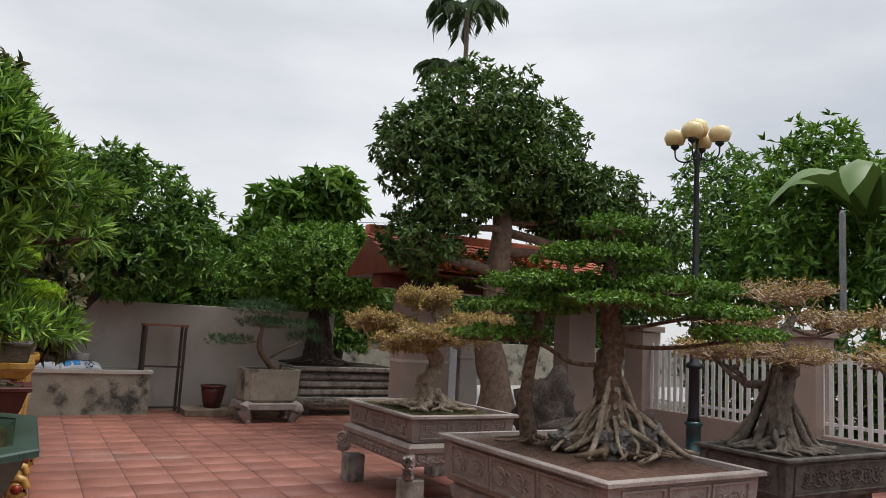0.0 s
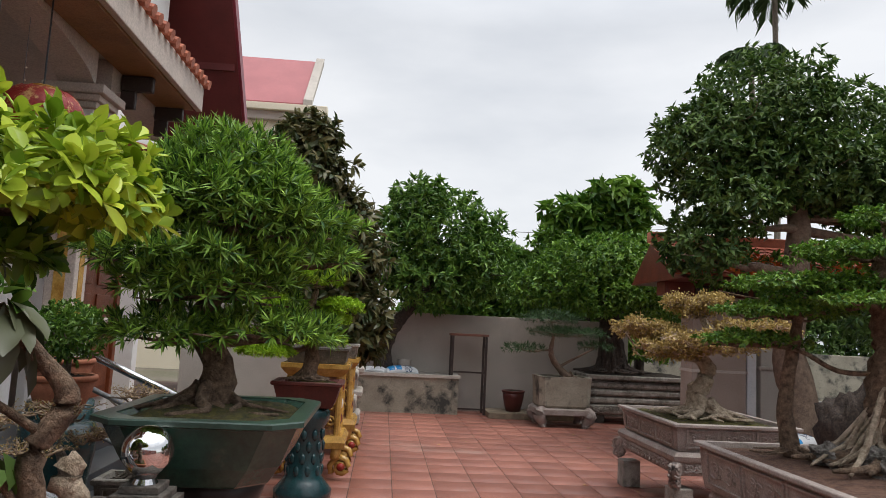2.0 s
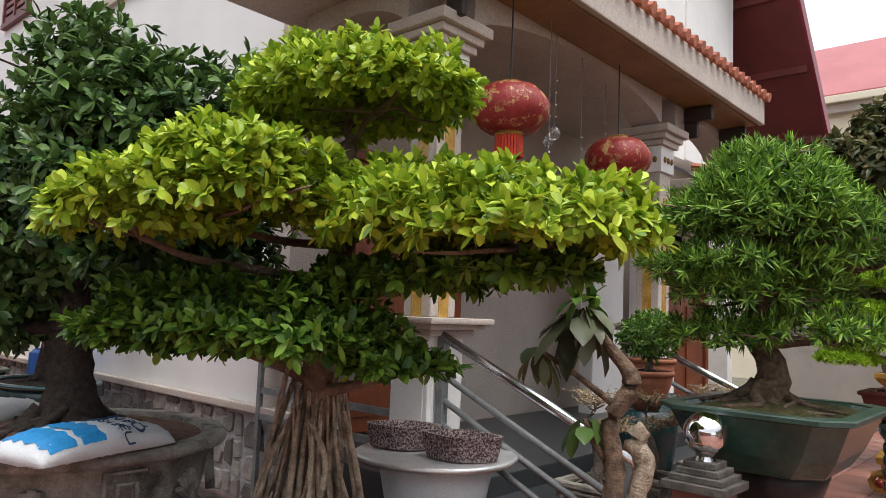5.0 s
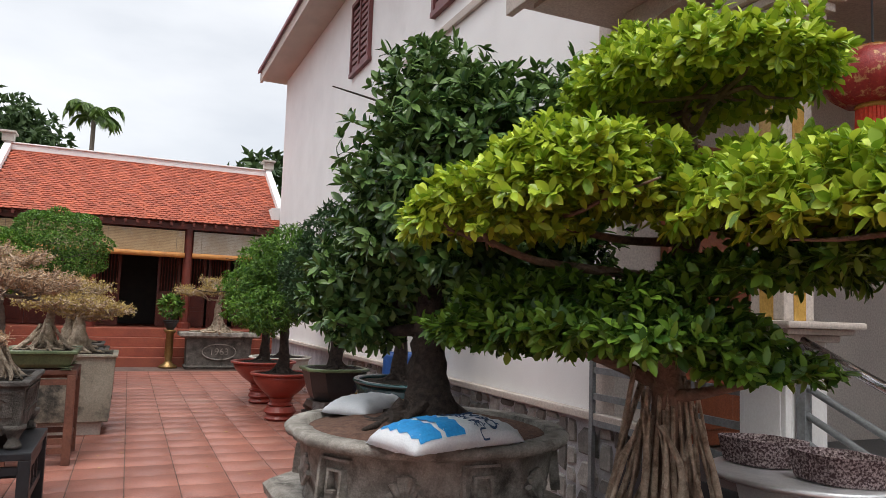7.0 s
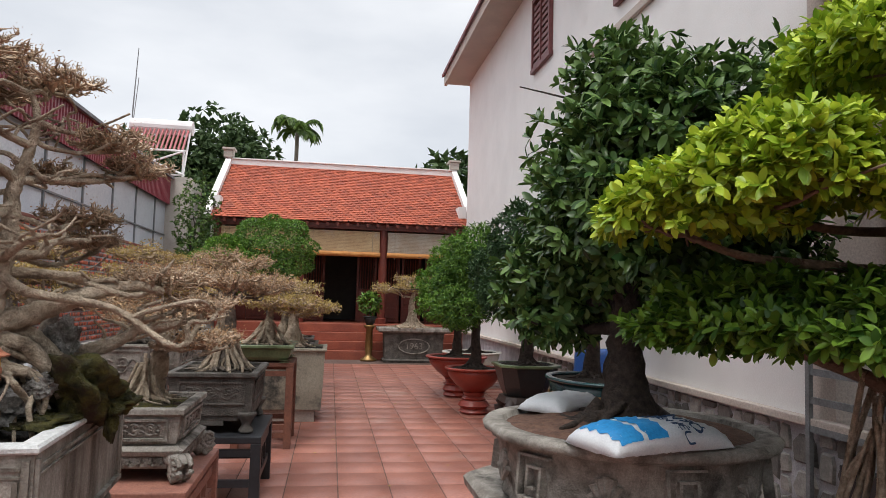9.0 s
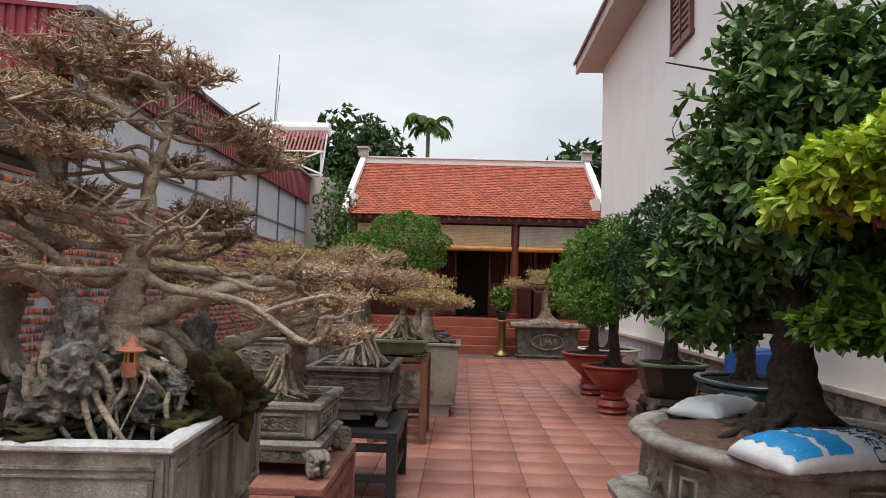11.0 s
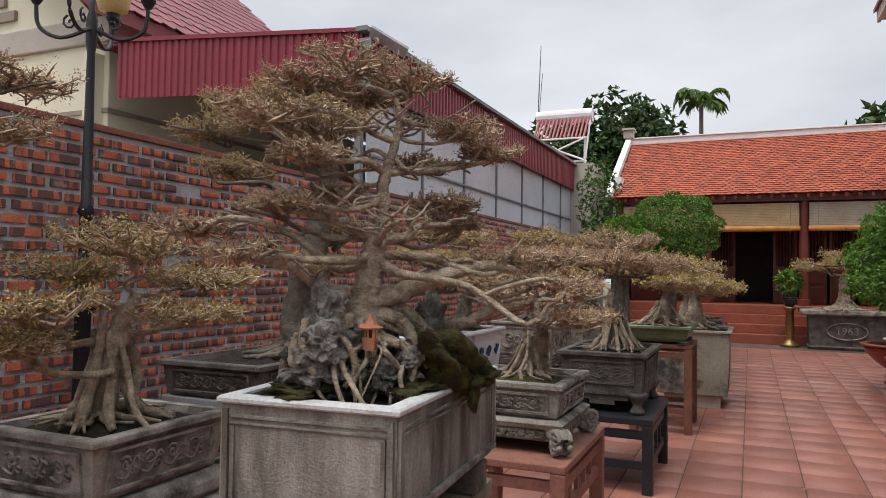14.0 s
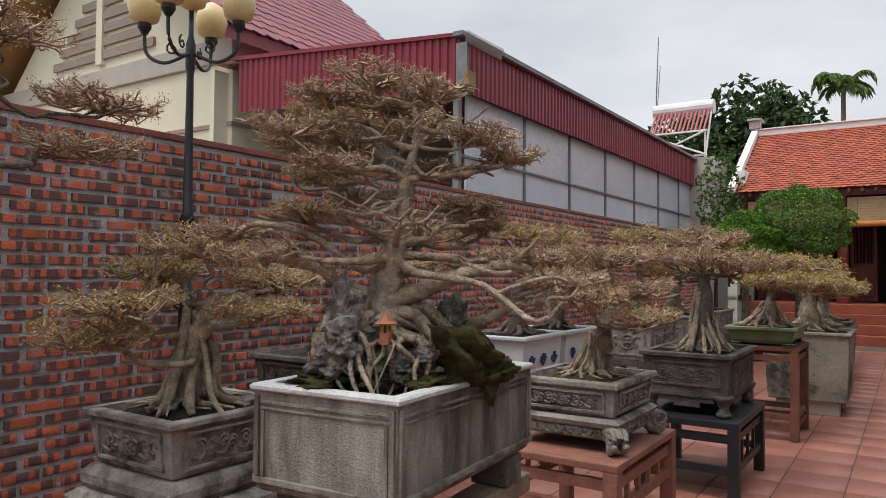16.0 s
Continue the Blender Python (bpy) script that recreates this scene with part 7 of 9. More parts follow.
for k in range(4):
    a = radians(45 + 90 * k)
    u = Vector((math.cos(a), math.sin(a), 0))
    bm = bmesh.new()
    ln = bend([u * 0.24 + Vector((0, 0, 0.38)), u * 0.34 + Vector((0, 0, 0.28)), u * 0.27 + Vector((0, 0, 0.12)), u * 0.32 + Vector((0, 0, 0.03))], 4)
    tube(bm, ln, lerp_list([0.06, 0.065, 0.035, 0.045], len(ln)), 8, lump=0.15, rng=R)
    smooth(part("leg", bm, M_DARKWOOD, ds))
tp = round_pot(-5.55, 2.35, 0.5, 0.3, 0.78, M_TEAL, "oval teal glazed pot with an ochre dragon panel", foot=0.8, rim_m=M_TEAL, sx=1.15, sy=0.8)
for a in (-70, -25, 200, 250):
    bm = boxed(-0.15, 0.15, -0.012, 0.012, -0.12, 0.12, 0.01)
    o = part("ochre_panel", bm, M_BRASS, tp)
    o.matrix_basis = pose(0.5 * 1.15 * 0.93 * math.cos(radians(a)), 0.5 * 0.8 * 0.93 * math.sin(radians(a)), 0.24, 0, 0, a + 90)
round_bl = tagged(part("pot_block", rect_lathe([(0, 0), (0, 0.28), (-0.02, 0.3)], 0.3, 0.22), M_STONED), "stone block under the teal pot", "block")
round_bl.location = (-5.55, 2.35, 0)
br = thing("plastic_barrel", (-6.6, 2.85, 0), "blue ribbed plastic barrel against the house", "barrel")
smooth(part("drum", lathe([(0.26, 0), (0.29, 0.04), (0.29, 0.3), (0.31, 0.33), (0.29, 0.36), (0.29, 0.62), (0.31, 0.65), (0.29, 0.68), (0.28, 0.93), (0.24, 0.97), (0.24, 0.9)], 32), M_BLUEBAR, br))
part("lid", lathe([(0.24, 0.9), (0.24, 0.93)], 32), M_BLUEBAR, br)
for k, (x, y, z, sc, m) in enumerate(((-10.0, 1.85, 0.6, 1.0, M_LF_BRIGHT), (-8.35, 1.8, 0.58, 0.95, M_LF_MID), (-6.95, 2.1, 0.76, 0.95, M_LF_PINE), (-5.55, 2.35, 0.76, 0.95, M_LF_DARK), (-11.3, 2.4, 0.57, 1.0, M_LF_MID))):
    leafy_tree("potted_tree", [(x, y, z), (x + 0.04, y, z + 0.35), (x - 0.03, y, z + 0.8), (x, y, z + 1.3)], [0.09, 0.06, 0.05, 0.02],
               [(x, y, z + 1.45, 0.5 * sc, 0.48 * sc, 0.42), (x - 0.25, y - 0.2, z + 1.1, 0.48 * sc, 0.44 * sc, 0.34), (x + 0.2, y - 0.25, z + 0.8, 0.42 * sc, 0.4 * sc, 0.26), (x + 0.25, y + 0.1, z + 1.2, 0.36 * sc, 0.3 * sc, 0.3)],
               2600, 6, 0.065, 0.02, m, 80 + k, "small dense evergreen trained in a glazed pot", M_BARKD, "tree", "potted evergreens", 7, 0.18, spread=1.2)

# planter and vase before the hall
sb = thing("stone_planter_chest", (-15.95, 1.85, 0), "heavy stone chest planter with an oval year medallion", "plant pot")
part("chest", rect_lathe([(-0.02, 0.0), (0.0, 0.05), (-0.04, 0.08), (-0.02, 0.66), (0.02, 0.7)], 0.3, 0.72), M_STONED, sb)
part("slab", rect_lathe([(0.06, 0.701), (0.1, 0.73), (0.1, 0.79), (0.08, 0.81)], 0.3, 0.76), M_STONE, sb)
bm = bmesh.new()
ring = [(0.0, math.cos(a) * 0.36, math.sin(a) * 0.17) for a in [2 * math.pi * i / 28 for i in range(29)]]
tube(bm, ring, 0.014, 6)
o = part("medallion_ring", bm, M_STONE, sb)
o.location = (0.285, 0, 0.38)
text_on(sb, "1963", M_STONE, 0.21, pose(0.285, 0, 0.38, 90, 0, 90), "raised year numerals")
umbrella = bare_tree("bonsai_tree", [(-15.95, 1.8, 0.8), (-15.95, 1.82, 1.1), (-15.95, 1.8, 1.4), (-15.95, 1.85, 1.65)], [0.16, 0.1, 0.07, 0.03],
          [(-15.95, 1.85, 1.95, 0.5, 0.55, 0.13), (-15.9, 1.3, 1.72, 0.4, 0.5, 0.09), (-15.9, 2.4, 1.72, 0.4, 0.5, 0.09), (-15.6, 1.8, 1.75, 0.4, 0.5, 0.09)],
          90, "umbrella-shaped leafless bonsai on a stone chest", 1.7, M_BARK, M_BUD, 14, 0.5, (11, 8, 5), leaf=0.026)
prop_roots(umbrella, 14, (0.2, 0.5), (0.15, 0.4), (0.02, 0.035), 230)
vs_ = thing("brass_stand", (-16.05, 0.82, 0), "tall brass candle-shaped stand", "plant stand")
smooth(part("stem", lathe([(0.2, 0), (0.2, 0.04), (0.1, 0.1), (0.07, 0.16), (0.09, 0.3), (0.08, 0.75), (0.13, 0.8), (0.13, 0.84)], 20), M_BRASS, vs_))
round_pot(-16.05, 0.82, 0.16, 0.84, 1.05, M_BLACKPOT, "small black pot on the brass stand", name="small_pot")
leafy_tree("pot_plant", [(-16.05, 0.82, 1.02), (-16.05, 0.82, 1.3)], [0.02, 0.01], [(-16.05, 0.82, 1.35, 0.25, 0.25, 0.25)], 120, 4, 0.12, 0.05, M_LF_MID, 91, "small leafy plant in a black pot", category="plant", limbs=False)

# ---------- the porch side ----------
fx, fy = -1.46, 2.02
fp = thing("stone_tub", (fx, fy, 0), "round grey stone tub filled with red-brown litter", "plant pot")
smooth(part("tub", lathe([(0.5, 0), (0.58, 0.06), (0.6, 0.4), (0.66, 0.44), (0.66, 0.5), (0.58, 0.5), (0.56, 0.4)], 40), M_STONE, fp))
soil_bed(fp, 0.57, 0.57, 0.46, M_SOILR, 0.09, True)
ft = leafy_tree("ficus_tree", [(fx, fy, 0.5), (fx - 0.02, fy, 0.8), (fx + 0.02, fy, 1.1), (fx - 0.02, fy + 0.02, 1.45), (fx + 0.08, fy + 0.05, 1.85), (fx + 0.02, fy + 0.1, 2.25)], [0.075, 0.065, 0.065, 0.07, 0.05, 0.03],
                [(-0.62, 2.0, 1.80, 0.68, 0.48, 0.20), (-0.3, 1.9, 1.74, 0.42, 0.36, 0.14), (-0.95, 2.05, 1.88, 0.45, 0.4, 0.2), (-1.5, 1.42, 1.88, 0.55, 0.42, 0.2), (-1.75, 1.3, 1.80, 0.45, 0.36, 0.16), (-1.35, 1.5, 2.0, 0.4, 0.36, 0.16),
                 (-1.45, 2.1, 2.42, 0.6, 0.46, 0.24), (-1.15, 2.0, 2.38, 0.45, 0.4, 0.2), (-1.7, 2.2, 2.58, 0.5, 0.4, 0.22)],
                5200, 6, 0.058, 0.031, M_LF_FICUS, 100, "broad ficus bonsai with yellow-green pads and hanging roots", M_BARKF, "bonsai tree", roots=6, reach=0.35, rich=True, spread=1.15, droop=0.12, shell=0.8, flat=0.25, limb_r=0.4)
rng = np.random.default_rng(101)
# lower leaves: the shade under the pads is put into their darker green
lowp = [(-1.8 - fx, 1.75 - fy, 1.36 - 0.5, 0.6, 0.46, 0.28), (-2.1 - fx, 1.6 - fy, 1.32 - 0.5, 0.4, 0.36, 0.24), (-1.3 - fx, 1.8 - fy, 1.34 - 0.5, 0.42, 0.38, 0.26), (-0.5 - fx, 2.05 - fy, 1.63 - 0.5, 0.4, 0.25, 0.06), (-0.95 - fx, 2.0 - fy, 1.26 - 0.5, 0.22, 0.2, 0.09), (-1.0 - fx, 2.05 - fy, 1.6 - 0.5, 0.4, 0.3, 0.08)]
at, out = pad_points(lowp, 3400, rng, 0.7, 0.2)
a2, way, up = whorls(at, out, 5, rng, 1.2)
part_mesh("lower_crown", leaf_mesh("lower_crown", a2, way, up, 0.062, 0.03, rng, 0.15, True), M_LF_FICUSD, ft, "lower foliage with shade put into its deep green")
bm = bmesh.new()
limb_to(bm, (0, 0, 0.65), (-0.45, -0.2, 0.8), 0.036, 0.016, rng)
limb_to(bm, (0, 0, 0.62), (0.5, 0.02, 0.74), 0.03, 0.012, rng)
smooth(part("low_branching", bm, M_BARKF, ft))
for k in range(44):
    a = rng.uniform(0, 6.28)
    r0, r1 = rng.uniform(0.05, 0.14), rng.uniform(0.1, 0.3)
    bm = bmesh.new()
    p = [Vector((math.cos(a) * r0, math.sin(a) * r0, rng.uniform(0.5, 0.75))), Vector((math.cos(a + rng.normal(0, 0.3)) * (r0 + r1) * 0.45, math.sin(a + rng.normal(0, 0.3)) * (r0 + r1) * 0.45, 0.32)), Vector((math.cos(a + 0.1) * r1, math.sin(a + 0.1) * r1, 0.0))]
    ln = bend(p, 5)
    q = rng.uniform(0.006, 0.015)
    tube(bm, ln, lerp_list([q * 0.7, q, q * 1.2], len(ln)), 6)
    smooth(part("aerial_root", bm, M_BARK, ft))

dt = thing("plant_stool", (-1.42, 2.78, 0), "low stool wrapped in pale plastic with a steel disc top", "stool")
smooth(part("wrap", lathe([(0.3, 0), (0.28, 0.2), (0.24, 0.45), (0.3, 0.74)], 18, wave=lambda a: 1 + 0.05 * math.sin(9 * a)), M_SACK, dt, "crumpled pale plastic wrap"))
smooth(part("disc", lathe([(0.2, 0.74), (0.4, 0.75), (0.42, 0.77), (0.4, 0.78), (0.1, 0.775)], 40), M_ALU, dt, "round steel tray"))


def lobed(a):
    return 1 + 0.14 * abs(math.cos(a * 2)) ** 3


for k, (x, y, s, rot) in enumerate(((-1.22, 2.74, 0.145, 25), (-1.6, 2.72, 0.14, 40))):
    t = thing("empty_planter", (x, y, 0.782), "empty lobed terrazzo planter on the steel disc", "plant pot", "empty lobed planters", turn=rot)
    part("shell", lathe([(s * 0.85, 0.0), (s * 0.88, 0.01), (s, 0.12), (s * 0.9, 0.12), (s * 0.8, 0.03)], 40, sx=1.25, sy=0.8, wave=lobed), M_PEBBLE, t)
    part("inside", lathe([(s * 0.8, 0.028), (s * 0.8, 0.034)], 40, sx=1.25, sy=0.8, wave=lobed), M_OLDWALL, t)

# mossy pot with the long-leaved plant
px_, py_ = -0.48, 2.78
rect_pot(px_, py_, 0.3, 0.24, 0.25, 0.55, M_TERRA, "square clay pot heaped with moss", M_MOSS, 0.03, 0.015, relief=False, mound=0.1)
tagged(part("pot_block", boxed(px_ - 0.2, px_ + 0.2, py_ - 0.16, py_ + 0.16, 0, 0.249, 0.01), M_STONED), "dark stone block under the clay pot", "block")
lp = leafy_tree("long_leaved_plant", [(px_, py_, 0.56), (px_ + 0.05, py_ + 0.03, 0.8), (px_ + 0.03, py_ + 0.02, 1.05), (px_ + 0.1, py_ + 0.07, 1.22), (px_ + 0.03, py_ + 0.02, 1.36), (px_ - 0.08, py_ - 0.05, 1.52)], [0.05, 0.042, 0.04, 0.04, 0.022, 0.012],
                [(px_ - 0.08, py_ - 0.05, 1.53, 0.05, 0.05, 0.05)], 5, 3, 0.12, 0.05, M_LF_MID, 104, "plant with long drooping grey-green leaves on a knotty stem", M_BARKP, "plant", rich=True, spread=1.6, droop=0.6, limbs=False)
bm = bmesh.new()
line = bend([(0.13, 0.09, -0.02), (0.12, 0.08, 0.15), (0.15, 0.1, 0.32), (0.11, 0.08, 0.42), (0.15, 0.11, 0.47)], 5)
tube(bm, line, lerp_list([0.055, 0.045, 0.04, 0.05, 0.03], len(line)), 10, lump=0.25, rng=R)
smooth(part("side_stem", bm, M_BARK, lp, "pale knobbly cut stem"))
rngp = np.random.default_rng(105)
for name, n_lv, ox, oy, oz, ln, wd, m in (("leaf_whorl", 22, -0.08, -0.05, 0.97, 0.24, 0.095, M_LF_LONG), ("brown_leaf_whorl", 9, -0.22, -0.15, 0.78, 0.15, 0.06, M_LF_RED), ("low_leaf_whorl", 7, -0.06, -0.04, 0.5, 0.15, 0.075, M_LF_DARK)):
    ang = 6.28 * np.arange(n_lv) / n_lv + rngp.normal(0, 0.2, n_lv)
    at = np.stack([ox + np.cos(ang) * 0.03, oy + np.sin(ang) * 0.03, oz + rngp.uniform(-0.04, 0.02, n_lv)], 1)
    way = np.stack([np.cos(ang), np.sin(ang), rngp.uniform(-2.6, -0.35, n_lv)], 1)
    up = np.stack([np.cos(ang) * 0.8, np.sin(ang) * 0.8, np.full(n_lv, 0.8)], 1)
    part_mesh(name, leaf_mesh(name, at, way, up, ln, wd, rngp, 0.18, True), m, lp)
    bm = bmesh.new()
    tube(bm, bend([(0.05, 0.03, oz - 0.22), (ox * 0.4, oy * 0.4, oz - 0.1), (ox, oy, oz)], 4), lerp_list([0.016, 0.01], 9), 7)
    smooth(part("stalk", bm, M_BARKP, lp))

# steel stair rails and newel
for y in (3.12, 5.55):
    rl = thing("stair_railing", (-1.72, y, 0), "brushed steel stair railing with sloping bars", "railing", "steel stair railings")
    for k, (z0, z1, r) in enumerate(((1.36, 0.82, 0.027), (1.14, 0.6, 0.018), (1.0, 0.46, 0.018), (0.86, 0.32, 0.018))):
        bm = bmesh.new()
        tube(bm, [(0, 0, z0), (1.25, 0, z1)], r, 10)
        smooth(part("handrail" if k == 0 else "bar", bm, M_STEEL if k == 0 else M_GREYPOLE, rl))
    for x in (0.02, 1.2):
        part("post", boxed(x - 0.025, x + 0.025, -0.025, 0.025, 0.03 if x > 1 else 0.5, 1.34 if x < 1 else 0.83), M_GREYPOLE, rl)
rw = thing("porch_railing", (-3.5, 3.12, 0.5), "grey steel porch railing with flat horizontal bars", "railing")
for z in (0.15, 0.34, 0.53, 0.7):
    part("bar", boxed(0, 1.45, -0.012, 0.012, z, z + 0.045), M_GREYPOLE, rw)
for x in (0.0, 0.7, 1.42):
    part("post", boxed(x - 0.02, x + 0.02, -0.02, 0.012, -0.5, 0.78), M_GREYPOLE, rw)
nw = thing("newel_post", (-0.27, 3.38, 0), "granite newel post topped with a mirror steel ball", "post")
part("shaft", boxed(-0.11, 0.11, -0.11, 0.11, 0, 0.72, 0.006), M_TABLE, nw)
for i, (r, z) in enumerate(((0.15, 0.72), (0.125, 0.76), (0.1, 0.79), (0.075, 0.82))):
    part("cap_step", boxed(-r, r, -r, r, z + 0.001, z + (0.04 if i == 0 else 0.03), 0.004), M_STONED, nw)
part("collar", lathe([(0.05, 0.85), (0.04, 0.87), (0.05, 0.89)], 20), M_STEEL, nw)
bm = bmesh.new()
bmesh.ops.create_uvsphere(bm, u_segments=32, v_segments=20, radius=0.1)
smooth(part("ball", bm, M_MIRROR, nw)).location = (0, 0, 0.975)

# green glazed pot with the needle-leaved tree
gx, gy = -0.13, 3.98
rect_pot(gx, gy, 0.42, 0.5, 0.78, 1.085, M_GREENGLAZE, "deep green glazed octagonal pot with a worn rim", M_MOSS, 0.13, 0.03, relief=False, cut=0.12, rim_m=M_GREENRIM, mound=0.05, wall=0.05)
pdst = thing("glazed_pedestal", (gx, gy, 0), "dark glazed pedestal under the green pot", "plant stand")
smooth(part("stem", lathe([(0.26, 0), (0.28, 0.06), (0.18, 0.14), (0.16, 0.52), (0.22, 0.66), (0.26, 0.78)], 24), M_BLACKPOT, pdst))


def needle_tree(trunk, radii, pads, n, per, length, width, leaf, seed, label, reach=0.25):
    return leafy_tree("needle_leaved_tree", trunk, radii, pads, n, per, length, width, leaf, seed, label, M_BARKP, "bonsai tree", "needle-leaved bonsai", 12, reach, spread=1.0, droop=0.05, shell=0.75, flat=0.3)


needle_tree([(gx - 0.05, gy, 1.06), (gx - 0.02, gy, 1.25), (gx - 0.1, gy, 1.5), (gx - 0.02, gy, 1.85), (gx - 0.05, gy, 2.25)], [0.11, 0.075, 0.06, 0.05, 0.02],
            [(gx - 0.05, gy, 2.26, 0.34, 0.34, 0.22), (gx - 0.12, gy, 2.05, 0.52, 0.5, 0.24), (gx + 0.12, gy + 0.05, 1.98, 0.46, 0.45, 0.2), (gx + 0.38, gy + 0.05, 1.82, 0.26, 0.28, 0.11), (gx - 0.18, gy - 0.05, 1.78, 0.5, 0.45, 0.14), (gx - 0.25, gy - 0.05, 1.42, 0.3, 0.3, 0.13), (gx + 0.2, gy, 1.45, 0.36, 0.34, 0.12), (gx - 0.1, gy, 1.66, 0.46, 0.42, 0.17), (gx - 0.05, gy, 2.12, 0.44, 0.42, 0.26)],
            3000, 11, 0.072, 0.012, M_LF_NEEDLE, 110, "needle-leaved evergreen bonsai with rounded bright pads", 0.3)
# small red tray on the teal column
cl = thing("glazed_column", (0.02, 6.75, 0), "dark teal glazed column with scale relief", "plant stand")
smooth(part("shaft", lathe([(0.24, 0), (0.25, 0.08), (0.18, 0.16), (0.16, 0.2), (0.15, 0.6), (0.19, 0.66), (0.2, 0.74), (0.17, 0.78)], 20), M_TEAL, cl))
for k in range(10):
    a = 36 * k
    for j in range(4):
        bm = bmesh.new()
        bmesh.ops.create_icosphere(bm, subdivisions=1, radius=0.035)
        o = smooth(part("scale", bm, M_TEAL, cl))
        o.matrix_basis = pose(0, 0, 0, 0, 0, a + 18 * (j % 2)) @ pose(0.155, 0, 0.25 + j * 0.1) @ Matrix.Diagonal((0.45, 0.8, 1.5, 1))
rect_pot(0.02, 6.75, 0.28, 0.22, 0.78, 1.0, M_DARKRED, "small dark red clay pot on the teal column", M_MOSS, 0.06, 0.02, relief=False)
needle_tree([(0.0, 6.75, 1.0), (0.03, 6.75, 1.2), (-0.02, 6.75, 1.5), (0.03, 6.75, 1.8)], [0.08, 0.06, 0.045, 0.02],
            [(-0.02, 6.68, 1.88, 0.28, 0.26, 0.13), (0.24, 6.81, 1.64, 0.2, 0.2, 0.09), (-0.27, 6.58, 1.62, 0.24, 0.22, 0.1), (0.13, 6.77, 1.53, 0.2, 0.2, 0.08), (-0.2, 6.6, 1.36, 0.33, 0.28, 0.11), (0.1, 6.76, 1.34, 0.2, 0.2, 0.08), (-0.34, 6.5, 1.24, 0.24, 0.24, 0.08)],
            6500, 8, 0.034, 0.008, M_LF_NEEDLEY, 111, "small needle-leaved bonsai with fresh yellow-green pads", 0.18)


def gold_stand(x, y, h, label):
    """An ornate gilded ceramic stand with curling feet and white-red medallions."""
    t = thing("gilded_stand", (x, y, 0), label, "plant stand", "gilded ceramic stands")
    part("top_slab", rect_lathe([(-0.04, h - 0.12), (0.0, h - 0.08), (0.03, h - 0.04), (0.03, h)], 0.3, 0.3), M_GOLD, t)
    part("body", rect_lathe([(-0.02, 0.42), (-0.05, 0.48), (-0.04, h - 0.121)], 0.28, 0.28), M_GOLDDARK, t)
    part("waist", rect_lathe([(0.02, 0.3), (0.03, 0.36), (0.0, 0.419)], 0.3, 0.3), M_GOLD, t)
    for sx in (-1, 1):
        for sy in (-1, 1):
            bm = bmesh.new()
            tube(bm, [(sx * 0.24, sy * 0.24, 0.42), (sx * 0.245, sy * 0.245, h - 0.12)], 0.032, 8)
            part("corner_post", bm, M_GOLD, t)
            bm = bmesh.new()
            scroll(bm, (sx * 0.3, sy * 0.27, 0.13), (sx, 0, 0), (0, 0, 1), 0.11, 0.032, 1.6)
            tube(bm, [(sx * 0.25, sy * 0.26, 0.34), (sx * 0.24, sy * 0.27, 0.2)], 0.05, 10)
            smooth(part("curled_foot", bm, M_GOLD, t))
            bm = bmesh.new()
            bmesh.ops.create_icosphere(bm, subdivisions=2, radius=0.04)
            smooth(part("foot_boss", bm, M_CERAMR, t)).location = (sx * 0.3, sy * 0.29, 0.13)
    for ang in (0, 90, 180, 270):
        for k, (z, m) in enumerate(((0.55, M_CERAMR), (0.7, M_CERAM), (0.86, M_CERAMR), (0.96, M_GOLD))):
            if z < h - 0.15:
                bm = bmesh.new()
                bmesh.ops.create_icosphere(bm, subdivisions=2, radius=0.075)
                o = smooth(part("boss", bm, m, t))
                o.matrix_basis = pose(0, 0, 0, 0, 0, ang) @ pose(0, -0.24, z) @ Matrix.Diagonal((1.5, 0.5, 0.85, 1))
                for q in (-0.17, 0.17):
                    bm = bmesh.new()
                    scroll(bm, (0, 0, 0), (1, 0, 0), (0, 0, 1), 0.055, 0.013, 1.4, 1 if q > 0 else -1)
                    o = smooth(part("gilt_scroll", bm, M_GOLD, t))
                    o.matrix_basis = pose(0, 0, 0, 0, 0, ang) @ pose(q, -0.245, z)
    return t


gold_stand(0.0, 7.75, 1.1, "gilded ceramic stand with white and red bosses")
gold_stand(0.05, 9.0, 1.1, "gilded ceramic stand beside a white stone stack")
for x, y in ((0.0, 10.3), (0.05, 11.5)):
    t = thing("white_stone_stand", (x, y, 0), "stacked white moulded stone stand", "plant stand", "white stone stands")
    for i, (r, z0, z1) in enumerate(((0.3, 0, 0.18), (0.24, 0.181, 0.4), (0.32, 0.401, 0.52), (0.24, 0.521, 0.75), (0.33, 0.751, 0.86), (0.28, 0.861, 1.0))):
        part("course", rect_lathe([(-0.03, z0), (0.0, z0 + 0.03), (0.0, z1 - 0.03), (-0.02, z1)], r, r), M_OLDWALL, t)
rect_pot(0.0, 7.75, 0.3, 0.24, 1.1, 1.26, M_STONED, "flat dark tray on the gilded stand", M_SOIL, 0.02, 0.015, relief=False)
rect_pot(0.05, 9.0, 0.3, 0.24, 1.1, 1.26, M_STONE, "flat grey tray on the gilded stand", M_SOIL, 0.02, 0.015, relief=False)
